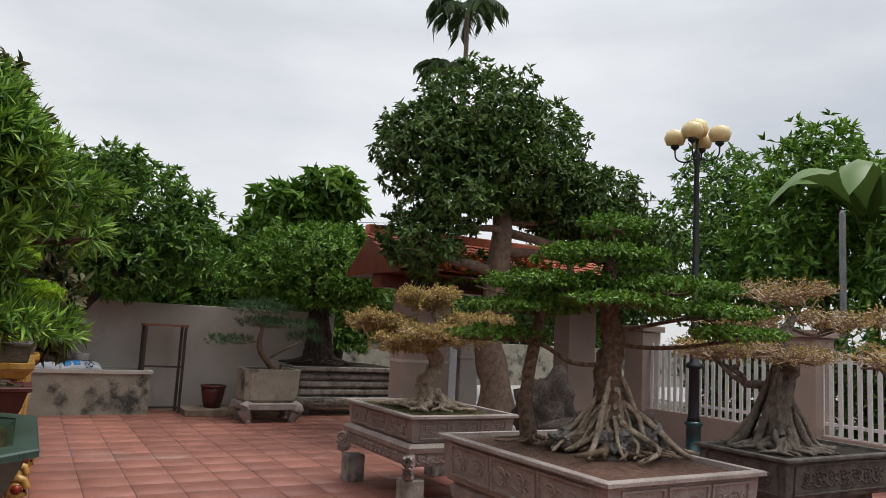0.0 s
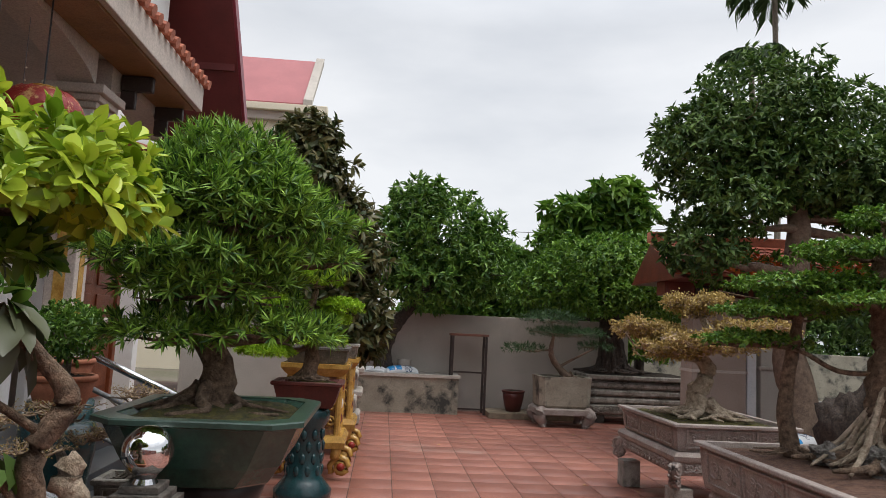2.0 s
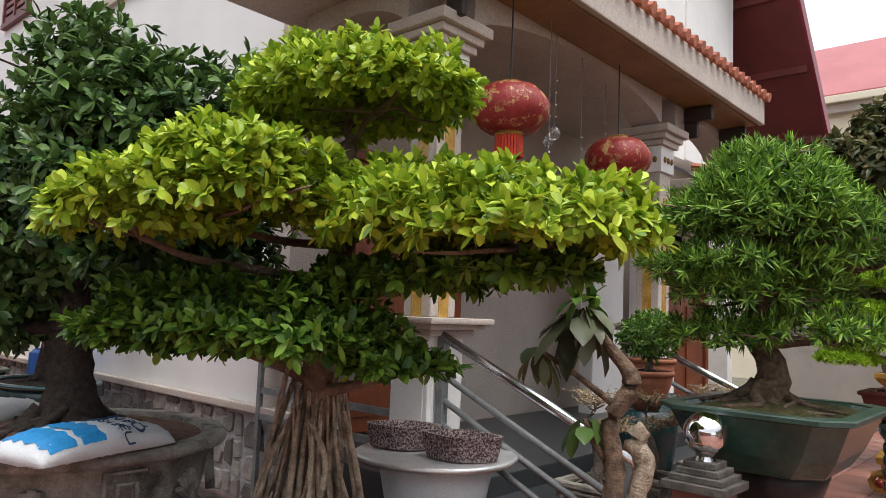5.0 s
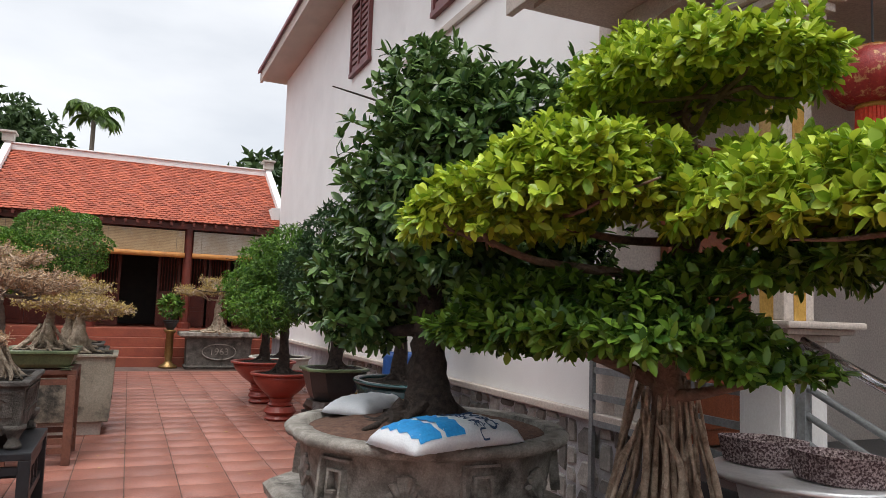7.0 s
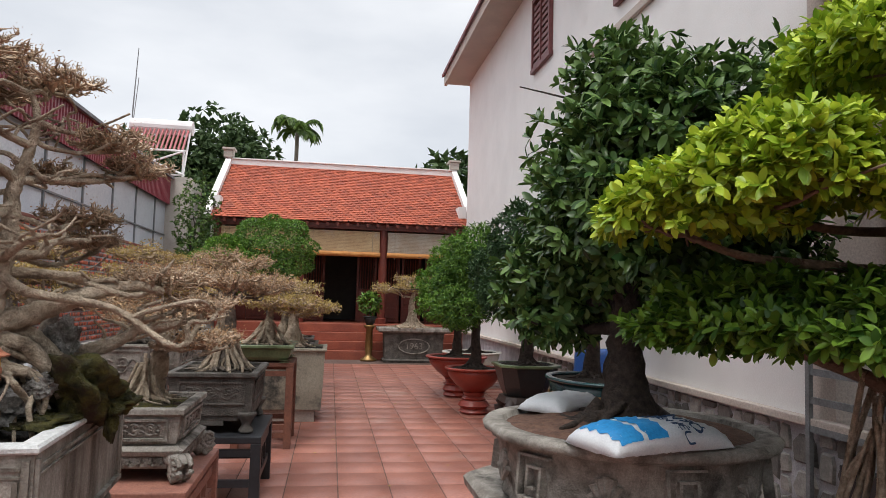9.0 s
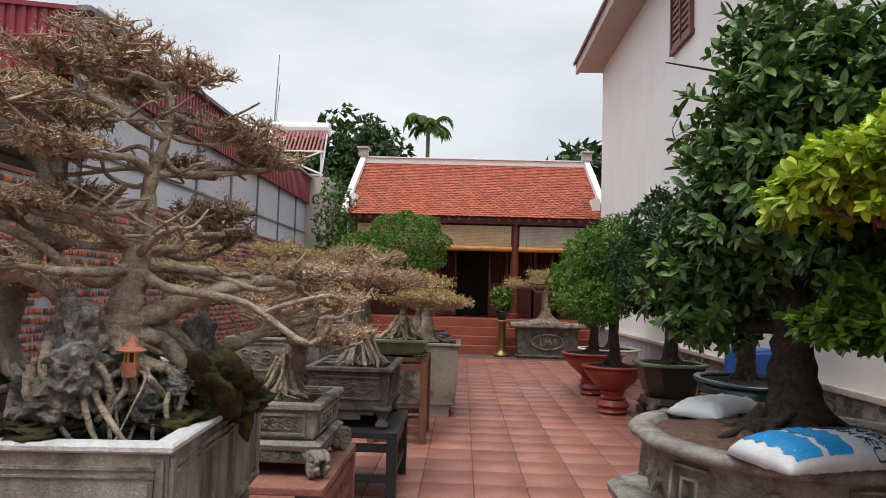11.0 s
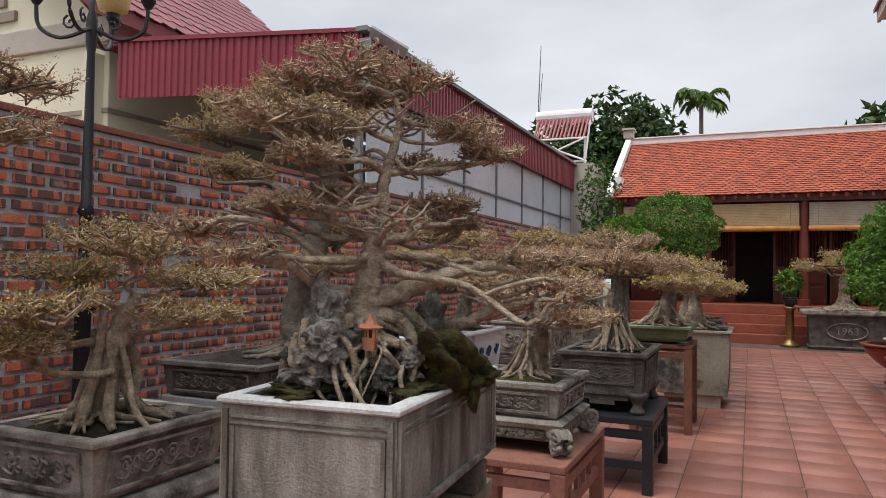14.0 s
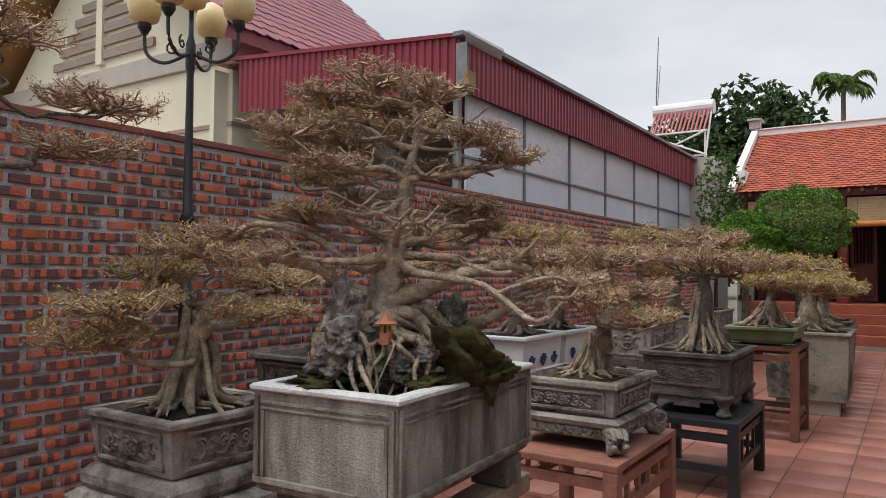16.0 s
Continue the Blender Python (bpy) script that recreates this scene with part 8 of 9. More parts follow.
leafy_tree("bronze_leaved_tree", [(-0.35, 9.5, 0.0), (-0.33, 9.5, 0.8), (-0.38, 9.5, 1.6), (-0.35, 9.5, 2.6), (-0.4, 9.5, 3.6)], [0.1, 0.08, 0.07, 0.05, 0.02],
           [(-0.38, 9.06, 3.75, 0.38, 0.34, 0.31), (-0.51, 9.05, 3.26, 0.66, 0.59, 0.41), (-0.26, 9.23, 2.79, 0.76, 0.68, 0.41), (-0.57, 9.09, 2.50, 0.62, 0.56, 0.41), (0.04, 9.43, 2.33, 0.62, 0.56, 0.48), (0.16, 9.56, 1.71, 0.55, 0.50, 0.48), (0.28, 9.66, 1.38, 0.41, 0.37, 0.35), (-0.33, 9.29, 1.90, 0.55, 0.50, 0.41), (-0.81, 8.87, 3.38, 0.41, 0.37, 0.31)],
           3600, 5, 0.15, 0.055, M_LF_RED, 115, "dark bronze-leaved fruit tree with drooping foliage", M_BARKD, rich=True, spread=1.2, droop=0.5, shell=0.6)
# terracotta pots and ceramic clutter on the steps
for k, (x, y, z) in enumerate(((-1.35, 5.1, 0.95), (-1.1, 4.5, 0.9))):
    round_pot(x, y, 0.17, z, z + 0.26, M_TERRA, "plain terracotta pot on a ceramic stool", name="clay_pot")
    st2 = thing("ceramic_stool", (x, y, 0), "green and gold ceramic garden stool", "stool", "ceramic garden stools")
    smooth(part("drum", lathe([(0.2, 0), (0.22, 0.1), (0.15, z * 0.5), (0.2, z * 0.85), (0.19, z)], 20), M_TEAL, st2))
    part("band", lathe([(0.225, 0.08), (0.23, 0.14)], 20), M_GOLD, st2)
    leafy_tree("pot_plant", [(x, y, z + 0.22), (x + 0.03, y, z + 0.4)], [0.03, 0.015], [(x, y, z + 0.48, 0.2, 0.2, 0.14)], 300, 4, 0.045, 0.02, M_LF_MID, 120 + k, "small bushy bonsai in a terracotta pot", category="plant")
for k, (x, y, s) in enumerate(((-0.9, 4.1, 1.0), (-0.75, 4.75, 0.9), (-1.0, 3.65, 0.9))):
    rect_pot(x, y, 0.2 * s, 0.15 * s, 0.42, 0.58, M_STONE, "small carved stone tray on the steps", M_SOIL, 0.02, 0.01)
    st3 = tagged(part("ceramic_block", rect_lathe([(0.03, 0.0), (0.0, 0.05), (-0.02, 0.3), (0.02, 0.42)], 0.17, 0.14), M_GOLD), "gilded ceramic block stand on the steps", "plant stand")
    st3.location = (x, y, 0.0)
    bare_tree("bonsai_tree", [(x, y, 0.57), (x + 0.03, y, 0.7), (x - 0.02, y, 0.85)], [0.05, 0.035, 0.015], [(x, y, 1.05, 0.2, 0.18, 0.05), (x + 0.15, y, 0.92, 0.16, 0.14, 0.04)], 130 + k, "small leafless bonsai on the porch steps", 0.8, M_BARKG, M_BUD, 8, 0.12, (7, 5, 4), leaf=0.014)


# lanterns, bulbs and light strings under the porch
def lantern(x, y, z, r, label):
    t = thing("silk_lantern", (x, y, z), label, "lantern", "red silk lanterns")
    n = 24
    prof = [(0.35 * r, -0.62 * r)] + [(r * math.cos(a), 0.72 * r * math.sin(a)) for a in [radians(q) for q in range(-58, 59, 9)]] + [(0.35 * r, 0.62 * r)]
    smooth(part("shade", lathe(prof, 36, wave=lambda a: 1 + 0.012 * math.cos(a * 24)), M_LANTERN, t))
    part("top_ring", lathe([(0.36 * r, 0.62 * r), (0.38 * r, 0.66 * r), (0.3 * r, 0.7 * r)], 20), M_GOLD, t)
    part("bottom_ring", lathe([(0.3 * r, -0.74 * r), (0.38 * r, -0.68 * r), (0.36 * r, -0.62 * r)], 20), M_GOLD, t)
    for k in range(26):
        a = 2 * math.pi * k / 26
        bm = bmesh.new()
        tube(bm, [(0.31 * r * math.cos(a), 0.31 * r * math.sin(a), -0.72 * r), (0.33 * r * math.cos(a), 0.33 * r * math.sin(a), -1.25 * r)], 0.012, 5)
        part("tassel_strand", bm, M_TASSEL, t)
    for k in range(12):
        bm = bmesh.new()
        tube(bm, [(r * 1.006 * math.cos(b) * math.cos(k * math.pi / 6), r * 1.006 * math.cos(b) * math.sin(k * math.pi / 6), 0.724 * r * math.sin(b)) for b in [radians(q) for q in range(-57, 58, 6)]], 0.0025, 5)
        part("rib", bm, M_LANTERN, t)
    bm = bmesh.new()
    tube(bm, [(0, 0, 0.68 * r), (0, 0, 3.62 - z)], 0.006, 5)
    part("cord", bm, M_IRON, t)
    return t


lantern(-1.62, 3.58, 2.80, 0.25, "round red silk lantern with gold print and tassels")
lantern(-1.68, 5.13, 2.78, 0.26, "red silk lantern with gold print deeper in the porch")
for k, (x, y, z) in enumerate(((-1.75, 4.3, 2.82), (-1.8, 4.75, 2.5), (-1.9, 5.3, 2.75), (-1.6, 4.0, 2.3), (-2.2, 4.9, 2.95))):
    t = thing("hanging_bulb", (x, y, z), "clear glass bulb hanging on a thin wire", "bulb", "hanging glass bulbs")
    smooth(part("glass", lathe([(0.005, -0.05), (0.035, -0.035), (0.045, 0.0), (0.03, 0.035), (0.015, 0.05)], 16), M_CLEAR, t))
    bm = bmesh.new()
    tube(bm, [(0, 0, 0.05), (0, 0, 3.62 - z)], 0.0025, 4)
    part("wire", bm, M_GREYPOLE, t)
    for j in range(4):
        bm = bmesh.new()
        bmesh.ops.create_icosphere(bm, subdivisions=1, radius=0.008)
        part("bead", bm, M_CERAM, t).location = (0.008, 0, 0.12 + j * 0.09)

# ---------- the yard towards the north wall ----------
tank = thing("concrete_tank", (1.1, 13.3, 0), "low concrete tank with black mould stains", "tank")
part("tank_wall", rect_lathe([(0.0, -0.02), (0.0, 0.64), (-0.1, 0.64), (-0.1, 0.4)], 0.9, 0.38), M_STAIN, tank)
bm = bmesh.new()
ring_skin(bm, [rect_ring(0.9 + o, 0.38 + o, z) for o, z in ((0.03, 0.62), (0.03, 0.67), (-0.11, 0.67), (-0.11, 0.62))], False, False, True)
part("coping", bm, M_OLDWALL, tank)
soil_bed(tank, 0.78, 0.27, 0.56, M_SOIL, 0.05)
sack((1.0, 13.15, 0.66), 10, 0.3, 0.16, 0.13, "white and blue plastic sack on the tank edge", True, 8)
sack((0.5, 13.2, 0.66), -15, 0.26, 0.16, 0.1, "crumpled white plastic sack on the tank edge", False, 9)
tb = tagged(part("bucket", lathe([(0.1, 0), (0.13, 0.28), (0.12, 0.28), (0.09, 0.02)], 18), M_OLDWALL), "small grey bucket on the tank", "bucket")
tb.location = (1.05, 13.42, 0.62)
leafy_tree("broadleaf_tree", [(0.72, 13.35, 0.58), (0.66, 13.3, 1.0), (0.78, 13.3, 1.4), (1.05, 13.35, 1.75), (1.4, 13.4, 2.1)], [0.17, 0.14, 0.13, 0.1, 0.05],
           [(1.5, 13.4, 3.2, 1.05, 0.9, 0.95), (0.7, 13.3, 2.8, 0.8, 0.8, 0.75), (2.2, 13.3, 2.6, 0.75, 0.7, 0.7), (1.4, 13.1, 2.3, 0.9, 0.6, 0.5), (1.2, 13.4, 3.8, 0.6, 0.6, 0.45), (2.4, 13.4, 3.2, 0.5, 0.5, 0.5)],
           2200, 6, 0.14, 0.05, M_LF_MID, 200, "spreading broadleaf tree rooted in the concrete tank", M_BARKD, spread=1.2, droop=0.3, shell=0.7)
rk = thing("metal_rack", (2.18, 13.2, 0), "rusty thin-legged metal table against the wall", "table")
part("rack_top", boxed(-0.34, 0.34, -0.2, 0.2, 1.37, 1.41, 0.004), M_WOODR, rk)
for x in (-0.3, 0.3):
    for y in (-0.17, 0.17):
        part("leg", boxed(x - 0.02, x + 0.02, y - 0.02, y + 0.02, 0, 1.369), M_DARKWOOD, rk)
for z in (0.08, 0.72):
    part("brace", boxed(-0.28, 0.28, -0.18, -0.16, z, z + 0.03), M_DARKWOOD, rk)
round_pot(2.98, 12.95, 0.2, 0.1, 0.46, M_DARKRED, "brown glazed pot on a low slab", name="brown_pot", foot=0.7)
tagged(part("low_slab", boxed(2.5, 4.2, 12.6, 13.3, 0, 0.1, 0.012), M_BEAM), "low pale slab by the wall", "slab")

lpot = thing("log_planter", (3.62, 12.1, 0), "stone planter shaped like a squared log on carved feet", "plant pot")
part("log", rect_lathe([(-0.03, 0.3), (0.0, 0.34), (0.01, 0.7), (0.02, 0.8), (-0.05, 0.8), (-0.06, 0.7)], 0.42, 0.32, 0.08), M_STAIN, lpot)
soil_bed(lpot, 0.36, 0.26, 0.76, M_SOIL, 0.03)
part("apron", rect_lathe([(-0.06, 0.18), (0.04, 0.2), (0.04, 0.28), (0.0, 0.299)], 0.42, 0.32, 0.08), M_STONEP, lpot)
for sx in (-1, 1):
    for sy in (-1, 1):
        bm = bmesh.new()
        ln = bend([(sx * 0.34, sy * 0.24, 0.26), (sx * 0.42, sy * 0.3, 0.18), (sx * 0.34, sy * 0.25, 0.04), (sx * 0.38, sy * 0.28, 0.0)], 4)
        tube(bm, ln, lerp_list([0.09, 0.1, 0.06, 0.08], len(ln)), 8)
        smooth(part("foot", bm, M_STONEP, lpot))
leafy_tree("pine_bonsai", [(3.75, 12.1, 0.78), (3.6, 12.1, 0.9), (3.42, 12.05, 1.15), (3.45, 12.0, 1.5)], [0.07, 0.055, 0.045, 0.02],
           [(3.4, 12.0, 1.72, 0.5, 0.35, 0.14), (3.85, 12.0, 1.5, 0.45, 0.3, 0.1), (2.95, 11.95, 1.22, 0.35, 0.25, 0.09), (3.5, 12.0, 1.5, 0.5, 0.3, 0.1), (4.15, 12.05, 1.3, 0.3, 0.2, 0.08)],
           900, 8, 0.08, 0.008, M_LF_PINE, 205, "dark slanting pine bonsai in a log planter", M_BARKF, "bonsai tree", roots=6, reach=0.2, spread=1.3, droop=0.0, flat=0.3)

bench = thing("long_stone_planter", (5.15, 12.9, 0), "long grey planter with ridged sides and a carved apron", "plant pot")
part("core", boxed(-0.92, 0.92, -0.36, 0.36, 0.32, 0.8), M_STONED, bench)
for i, z in enumerate((0.34, 0.47, 0.6)):
    part("ridge_moulding", rect_lathe([(0.0, z), (0.04, z + 0.03), (0.04, z + 0.08), (0.0, z + 0.11)], 0.925, 0.365), M_STONE, bench)
part("rim", rect_lathe([(0.02, 0.74), (0.07, 0.76), (0.07, 0.81), (0.04, 0.825)], 0.93, 0.37), M_STONE, bench)
part("apron", rect_lathe([(0.0, 0.15), (0.06, 0.18), (0.06, 0.3), (0.0, 0.32)], 0.93, 0.37), M_STONE, bench)
for k in range(4):
    bm = carve(0.4, 0.12, random.Random(k), 0.012)
    o = smooth(part("relief", bm, M_STONE, bench))
    o.matrix_basis = pose(-0.7 + k * 0.46, -0.44, 0.24)
for x in (-0.75, 0.75):
    part("foot", boxed(x - 0.12, x + 0.12, -0.3, 0.3, 0, 0.151, 0.02), M_STONED, bench)
soil_bed(bench, 0.93, 0.38, 0.826, M_SOIL, 0.05)
by_t = leafy_tree("banyan_tree", [(4.75, 12.9, 0.84), (4.72, 12.9, 1.2), (4.68, 12.9, 1.6), (4.62, 12.9, 2.1), (4.5, 12.9, 2.5)], [0.3, 0.22, 0.19, 0.16, 0.08],
           [(4.3, 12.8, 2.75, 0.95, 0.8, 0.5), (3.6, 12.8, 2.35, 0.7, 0.6, 0.45), (5.1, 12.8, 2.5, 0.75, 0.65, 0.45), (4.4, 12.5, 2.2, 0.8, 0.5, 0.4), (4.6, 12.9, 3.0, 0.6, 0.5, 0.35), (5.5, 12.8, 2.2, 0.5, 0.4, 0.35)],
           2200, 6, 0.10, 0.045, M_LF_BRIGHT, 206, "banyan tree with hanging root trunk in a long planter", M_BARKD, roots=18, reach=0.55, spread=1.2, shell=0.7, lump=0.2)
rng = np.random.default_rng(207)
for k in range(14):
    a = rng.uniform(0, 6.28)
    bm = bmesh.new()
    ln = bend([(math.cos(a) * 0.14 - 0.1, math.sin(a) * 0.14, rng.uniform(0.9, 1.4)), (math.cos(a) * 0.2 - 0.05, math.sin(a) * 0.2, 0.5), (math.cos(a) * 0.3, math.sin(a) * 0.25, 0.0)], 4)
    tube(bm, ln, rng.uniform(0.018, 0.04), 6)
    smooth(part("root_strand", bm, M_BARKD, by_t))

# pale carved pot on its scrolled stand
wx, wy = 3.7, 7.05
for sx in (-1, 1):
    for sy in (-1, 1):
        b = tagged(part("stone_post", boxed(-0.09, 0.09, -0.09, 0.09, 0, 0.26, 0.01), M_STONE), "short grey stone post under the carved stand", "block", "short stone posts")
        b.location = (wx + sx * 0.48, wy + sy * 0.62, 0)
scroll_base(wx, wy, 0.56, 0.72, 0.26, 0.56, M_STONEP, "pale stone stand with leafy apron and scrolled legs")
rect_pot(wx, wy, 0.54, 0.70, 0.56, 0.80, M_STONEP, "pale carved stone pot with floral panels", M_MOSS, 0.03, 0.03, panels=3)
bare_tree("bonsai_tree", [(3.65, 6.95, 0.8), (3.6, 6.95, 1.0), (3.72, 6.95, 1.2), (3.62, 6.95, 1.4), (3.75, 6.95, 1.55), (3.66, 6.98, 1.72)], [0.14, 0.1, 0.08, 0.065, 0.05, 0.03],
          [(3.62, 7.0, 1.86, 0.32, 0.3, 0.12), (3.2, 7.15, 1.6, 0.32, 0.28, 0.08), (3.62, 6.7, 1.5, 0.5, 0.34, 0.09), (4.1, 6.9, 1.62, 0.42, 0.34, 0.09), (3.35, 6.9, 1.42, 0.35, 0.28, 0.08)],
          210, "clipped bonsai with dense ochre pads in a pale stone pot", 1.25, M_BARK, M_BUD, 18, 0.38, (14, 11, 8), leaf=0.026, buds=3)

# big red-brown stone pot with the rooted tree over rocks
qx, qy = 3.58, 4.62
scroll_base(qx, qy, 0.56, 0.8, 0.0, 0.47, M_STONEP, "heavy carved stone base under the wide pot")
rect_pot(qx, qy, 0.62, 0.86, 0.47, 0.79, M_STONEP, "wide carved stone pot with flower and letter panels", M_SOILR, 0.03, 0.03, panels=3, mound=0.03)
rb = leafy_tree("rooted_bonsai", [(3.72, 4.55, 0.8), (3.72, 4.55, 1.0), (3.7, 4.57, 1.25), (3.76, 4.6, 1.55), (3.7, 4.6, 1.85), (3.76, 4.6, 2.15)], [0.15, 0.1, 0.085, 0.075, 0.06, 0.035],
           [(3.75, 4.6, 2.32, 0.26, 0.24, 0.09), (3.7, 4.65, 2.1, 0.5, 0.45, 0.1), (3.45, 4.85, 1.9, 0.55, 0.45, 0.09), (4.1, 4.4, 1.9, 0.5, 0.45, 0.09), (3.3, 5.0, 1.72, 0.45, 0.36, 0.08), (4.2, 4.2, 1.74, 0.45, 0.36, 0.08), (3.6, 4.4, 1.78, 0.4, 0.35, 0.07), (3.15, 5.1, 1.52, 0.36, 0.3, 0.08), (4.3, 4.0, 1.6, 0.35, 0.3, 0.07)],
           4800, 6, 0.036, 0.02, M_LF_BRIGHT, 215, "large bonsai with flat green pads and pale roots over rocks", M_BARKP, "bonsai tree", roots=22, reach=0.45, root_bark=M_BARKP, spread=1.0, shell=0.6, flat=0.2, lump=0.3, limb_r=0.22)
leafy_tree("companion_trunk", [(3.35, 4.95, 0.8), (3.3, 4.95, 1.1), (3.36, 4.95, 1.5), (3.38, 4.9, 1.75)], [0.06, 0.045, 0.04, 0.03], [(3.38, 4.95, 1.85, 0.3, 0.28, 0.07)], 300, 6, 0.038, 0.02, M_LF_BRIGHT, 216, "slim side trunk of the rooted bonsai", M_BARKP, "bonsai tree", roots=7, reach=0.25, limb_r=0.3)
for i, (x, y, s) in enumerate(((3.6, 4.4, (0.13, 0.14, 0.12)), (3.9, 4.4, (0.16, 0.14, 0.16)), (3.85, 4.75, (0.13, 0.12, 0.15)), (3.45, 4.7, (0.12, 0.1, 0.08)), (3.7, 4.85, (0.1, 0.1, 0.16)))):
    rock("rock", (x, y, 0.84), s, 20 + i * 2.3, label="grey rock under spreading pale roots")
# pale roots that run down over the rocks
rg = np.random.default_rng(218)
for k in range(34):
    a = 6.28 * k / 34 + rg.normal(0, 0.15)
    reach = rg.uniform(0.25, 0.56)
    ways = [Vector((math.cos(a + rg.normal(0, 0.25)) * q, math.sin(a + rg.normal(0, 0.25)) * q, h)) for q, h in ((0.06, rg.uniform(0.2, 0.5)), (reach * 0.45, rg.uniform(0.12, 0.24)), (reach * 0.75, rg.uniform(0.03, 0.1)), (reach, 0.0))]
    line = bend(ways, 5)
    r = rg.uniform(0.009, 0.022)
    bm = bmesh.new()
    tube(bm, line, lerp_list([r, r * 1.1, r * 0.6], len(line)), 7, lump=0.2, rng=R)
    smooth(part("root", bm, M_BARK, rb, "pale exposed root"))
# pots along the fence side with bare trees
rect_pot(6.7, 5.15, 0.85, 0.45, 0.25, 0.62, M_STONED, "dark stone pot with a dark character mark", M_SOIL, 0.03, 0.03)
tagged(part("pot_block", boxed(6.0, 7.4, 4.85, 5.45, 0, 0.249, 0.02), M_STONED), "dark stone bed under the pot", "block")
hollow = bare_tree("bonsai_tree", [(6.5, 5.2, 0.6), (6.45, 5.2, 0.95), (6.6, 5.2, 1.3), (6.5, 5.2, 1.6), (6.7, 5.2, 1.85)], [0.17, 0.13, 0.1, 0.075, 0.035],
          [(6.6, 5.2, 2.1, 0.6, 0.5, 0.14), (6.1, 5.4, 1.8, 0.55, 0.4, 0.1), (7.2, 5.1, 1.85, 0.6, 0.4, 0.1), (6.4, 5.0, 1.5, 0.6, 0.4, 0.1), (5.9, 5.5, 1.5, 0.5, 0.35, 0.1)],
          220, "gnarled leafless bonsai with a hollow trunk near the fence", 1.5, M_BARKG, M_BUD, 30, 0.5, (11, 8, 6), leaf=0.02)
prop_roots(hollow, 22, (0.3, 0.8), (0.2, 0.5), (0.018, 0.04), 229, M_BARKG)
rect_pot(5.5, 2.9, 0.7, 0.5, 0.3, 0.6, M_STONE, "carved grey pot at the yard's edge", M_SOIL, 0.03, 0.03)
tagged(part("pot_block", boxed(5.0, 6.0, 2.5, 3.3, 0, 0.299, 0.02), M_STONED), "stone bed under the grey pot", "block")
bare_tree("bonsai_tree", [(5.6, 2.95, 0.58), (5.5, 3.0, 0.9), (5.6, 3.05, 1.2), (5.5, 3.1, 1.5)], [0.16, 0.11, 0.08, 0.03],
          [(5.3, 3.2, 1.75, 0.55, 0.45, 0.12), (5.0, 3.3, 1.5, 0.45, 0.35, 0.1), (5.8, 3.1, 1.55, 0.5, 0.4, 0.1), (5.4, 3.1, 1.95, 0.4, 0.35, 0.1)],
          221, "leafless bonsai with ochre pads at the yard's edge", 1.4, M_BARKG, M_BUD, 14, 0.4, (11, 8, 6), leaf=0.02)
# driftwood, heap and blue sheet behind
rock("driftwood", (6.6, 7.6, 0.35), (0.9, 0.35, 0.35), 31, M_BARKD, "large dark hollow driftwood log on the yard floor")
rock("driftwood", (5.9, 8.0, 0.5), (0.4, 0.35, 0.6), 33, M_BARKD, "dark hollow stump on the yard floor")
sack((5.55, 8.7, 0.28), 20, 0.42, 0.26, 0.16, "blue and white sack lying on a stone edge", True, 12)
tagged(part("kerb_stone", boxed(4.9, 7.8, 8.45, 9.0, 0, 0.28, 0.04), M_STONED), "dark stone bed edge under the old tree", "block")

# the old tree by the gate
leafy_tree("old_garden_tree", [(6.1, 9.3, 0.0), (6.05, 9.3, 0.7), (5.9, 9.3, 1.5), (6.0, 9.3, 2.4), (6.1, 9.4, 3.2), (6.0, 9.5, 4.2)], [0.3, 0.22, 0.19, 0.17, 0.14, 0.07],
           [(5.7, 9.5, 4.75, 1.0, 0.9, 0.75), (6.5, 9.5, 4.5, 1.1, 0.9, 0.65), (5.0, 9.5, 4.0, 0.95, 0.85, 0.65), (6.2, 9.2, 3.85, 1.2, 0.9, 0.42), (7.5, 9.2, 3.75, 1.0, 0.8, 0.45), (5.1, 9.2, 3.3, 0.7, 0.8, 0.4), (7.7, 9.0, 3.3, 0.9, 0.8, 0.36), (8.5, 9.0, 3.05, 0.7, 0.7, 0.4), (4.7, 9.3, 2.75, 0.6, 0.6, 0.42), (8.5, 9.0, 2.5, 0.7, 0.6, 0.4), (4.9, 9.5, 4.35, 0.7, 0.7, 0.4), (6.4, 9.4, 3.5, 0.9, 0.7, 0.26), (7.2, 9.4, 3.3, 0.7, 0.6, 0.24)],
           6500, 6, 0.105, 0.05, M_LF_BIG, 230, "huge dense old garden tree beside the tiled gate", M_BARKF, spread=1.2, droop=0.3, shell=0.72)
rngf = np.random.default_rng(231)
at, out = pad_points([(5.4, 9.9, 2.55, 0.6, 0.3, 0.2), (6.6, 9.8, 2.6, 0.9, 0.3, 0.2)], 160, rngf)
a2, way, up = whorls(at, out, 3, rngf)
fl2 = thing("flowering_climber", (0, 0, 0), "orange-flowered climber over the gate roof", "climbing plant")
part_mesh("flowers", leaf_mesh("flowers", a2, way, up, 0.09, 0.06, rngf), M_FLOWER, fl2)
at, out = pad_points([(5.4, 9.95, 2.5, 0.7, 0.3, 0.3), (6.6, 9.85, 2.5, 1.0, 0.3, 0.3)], 400, rngf)
a2, way, up = whorls(at, out, 4, rngf)
part_mesh("leaves", leaf_mesh("leaves", a2, way, up, 0.1, 0.05, rngf), M_LF_MID, fl2)

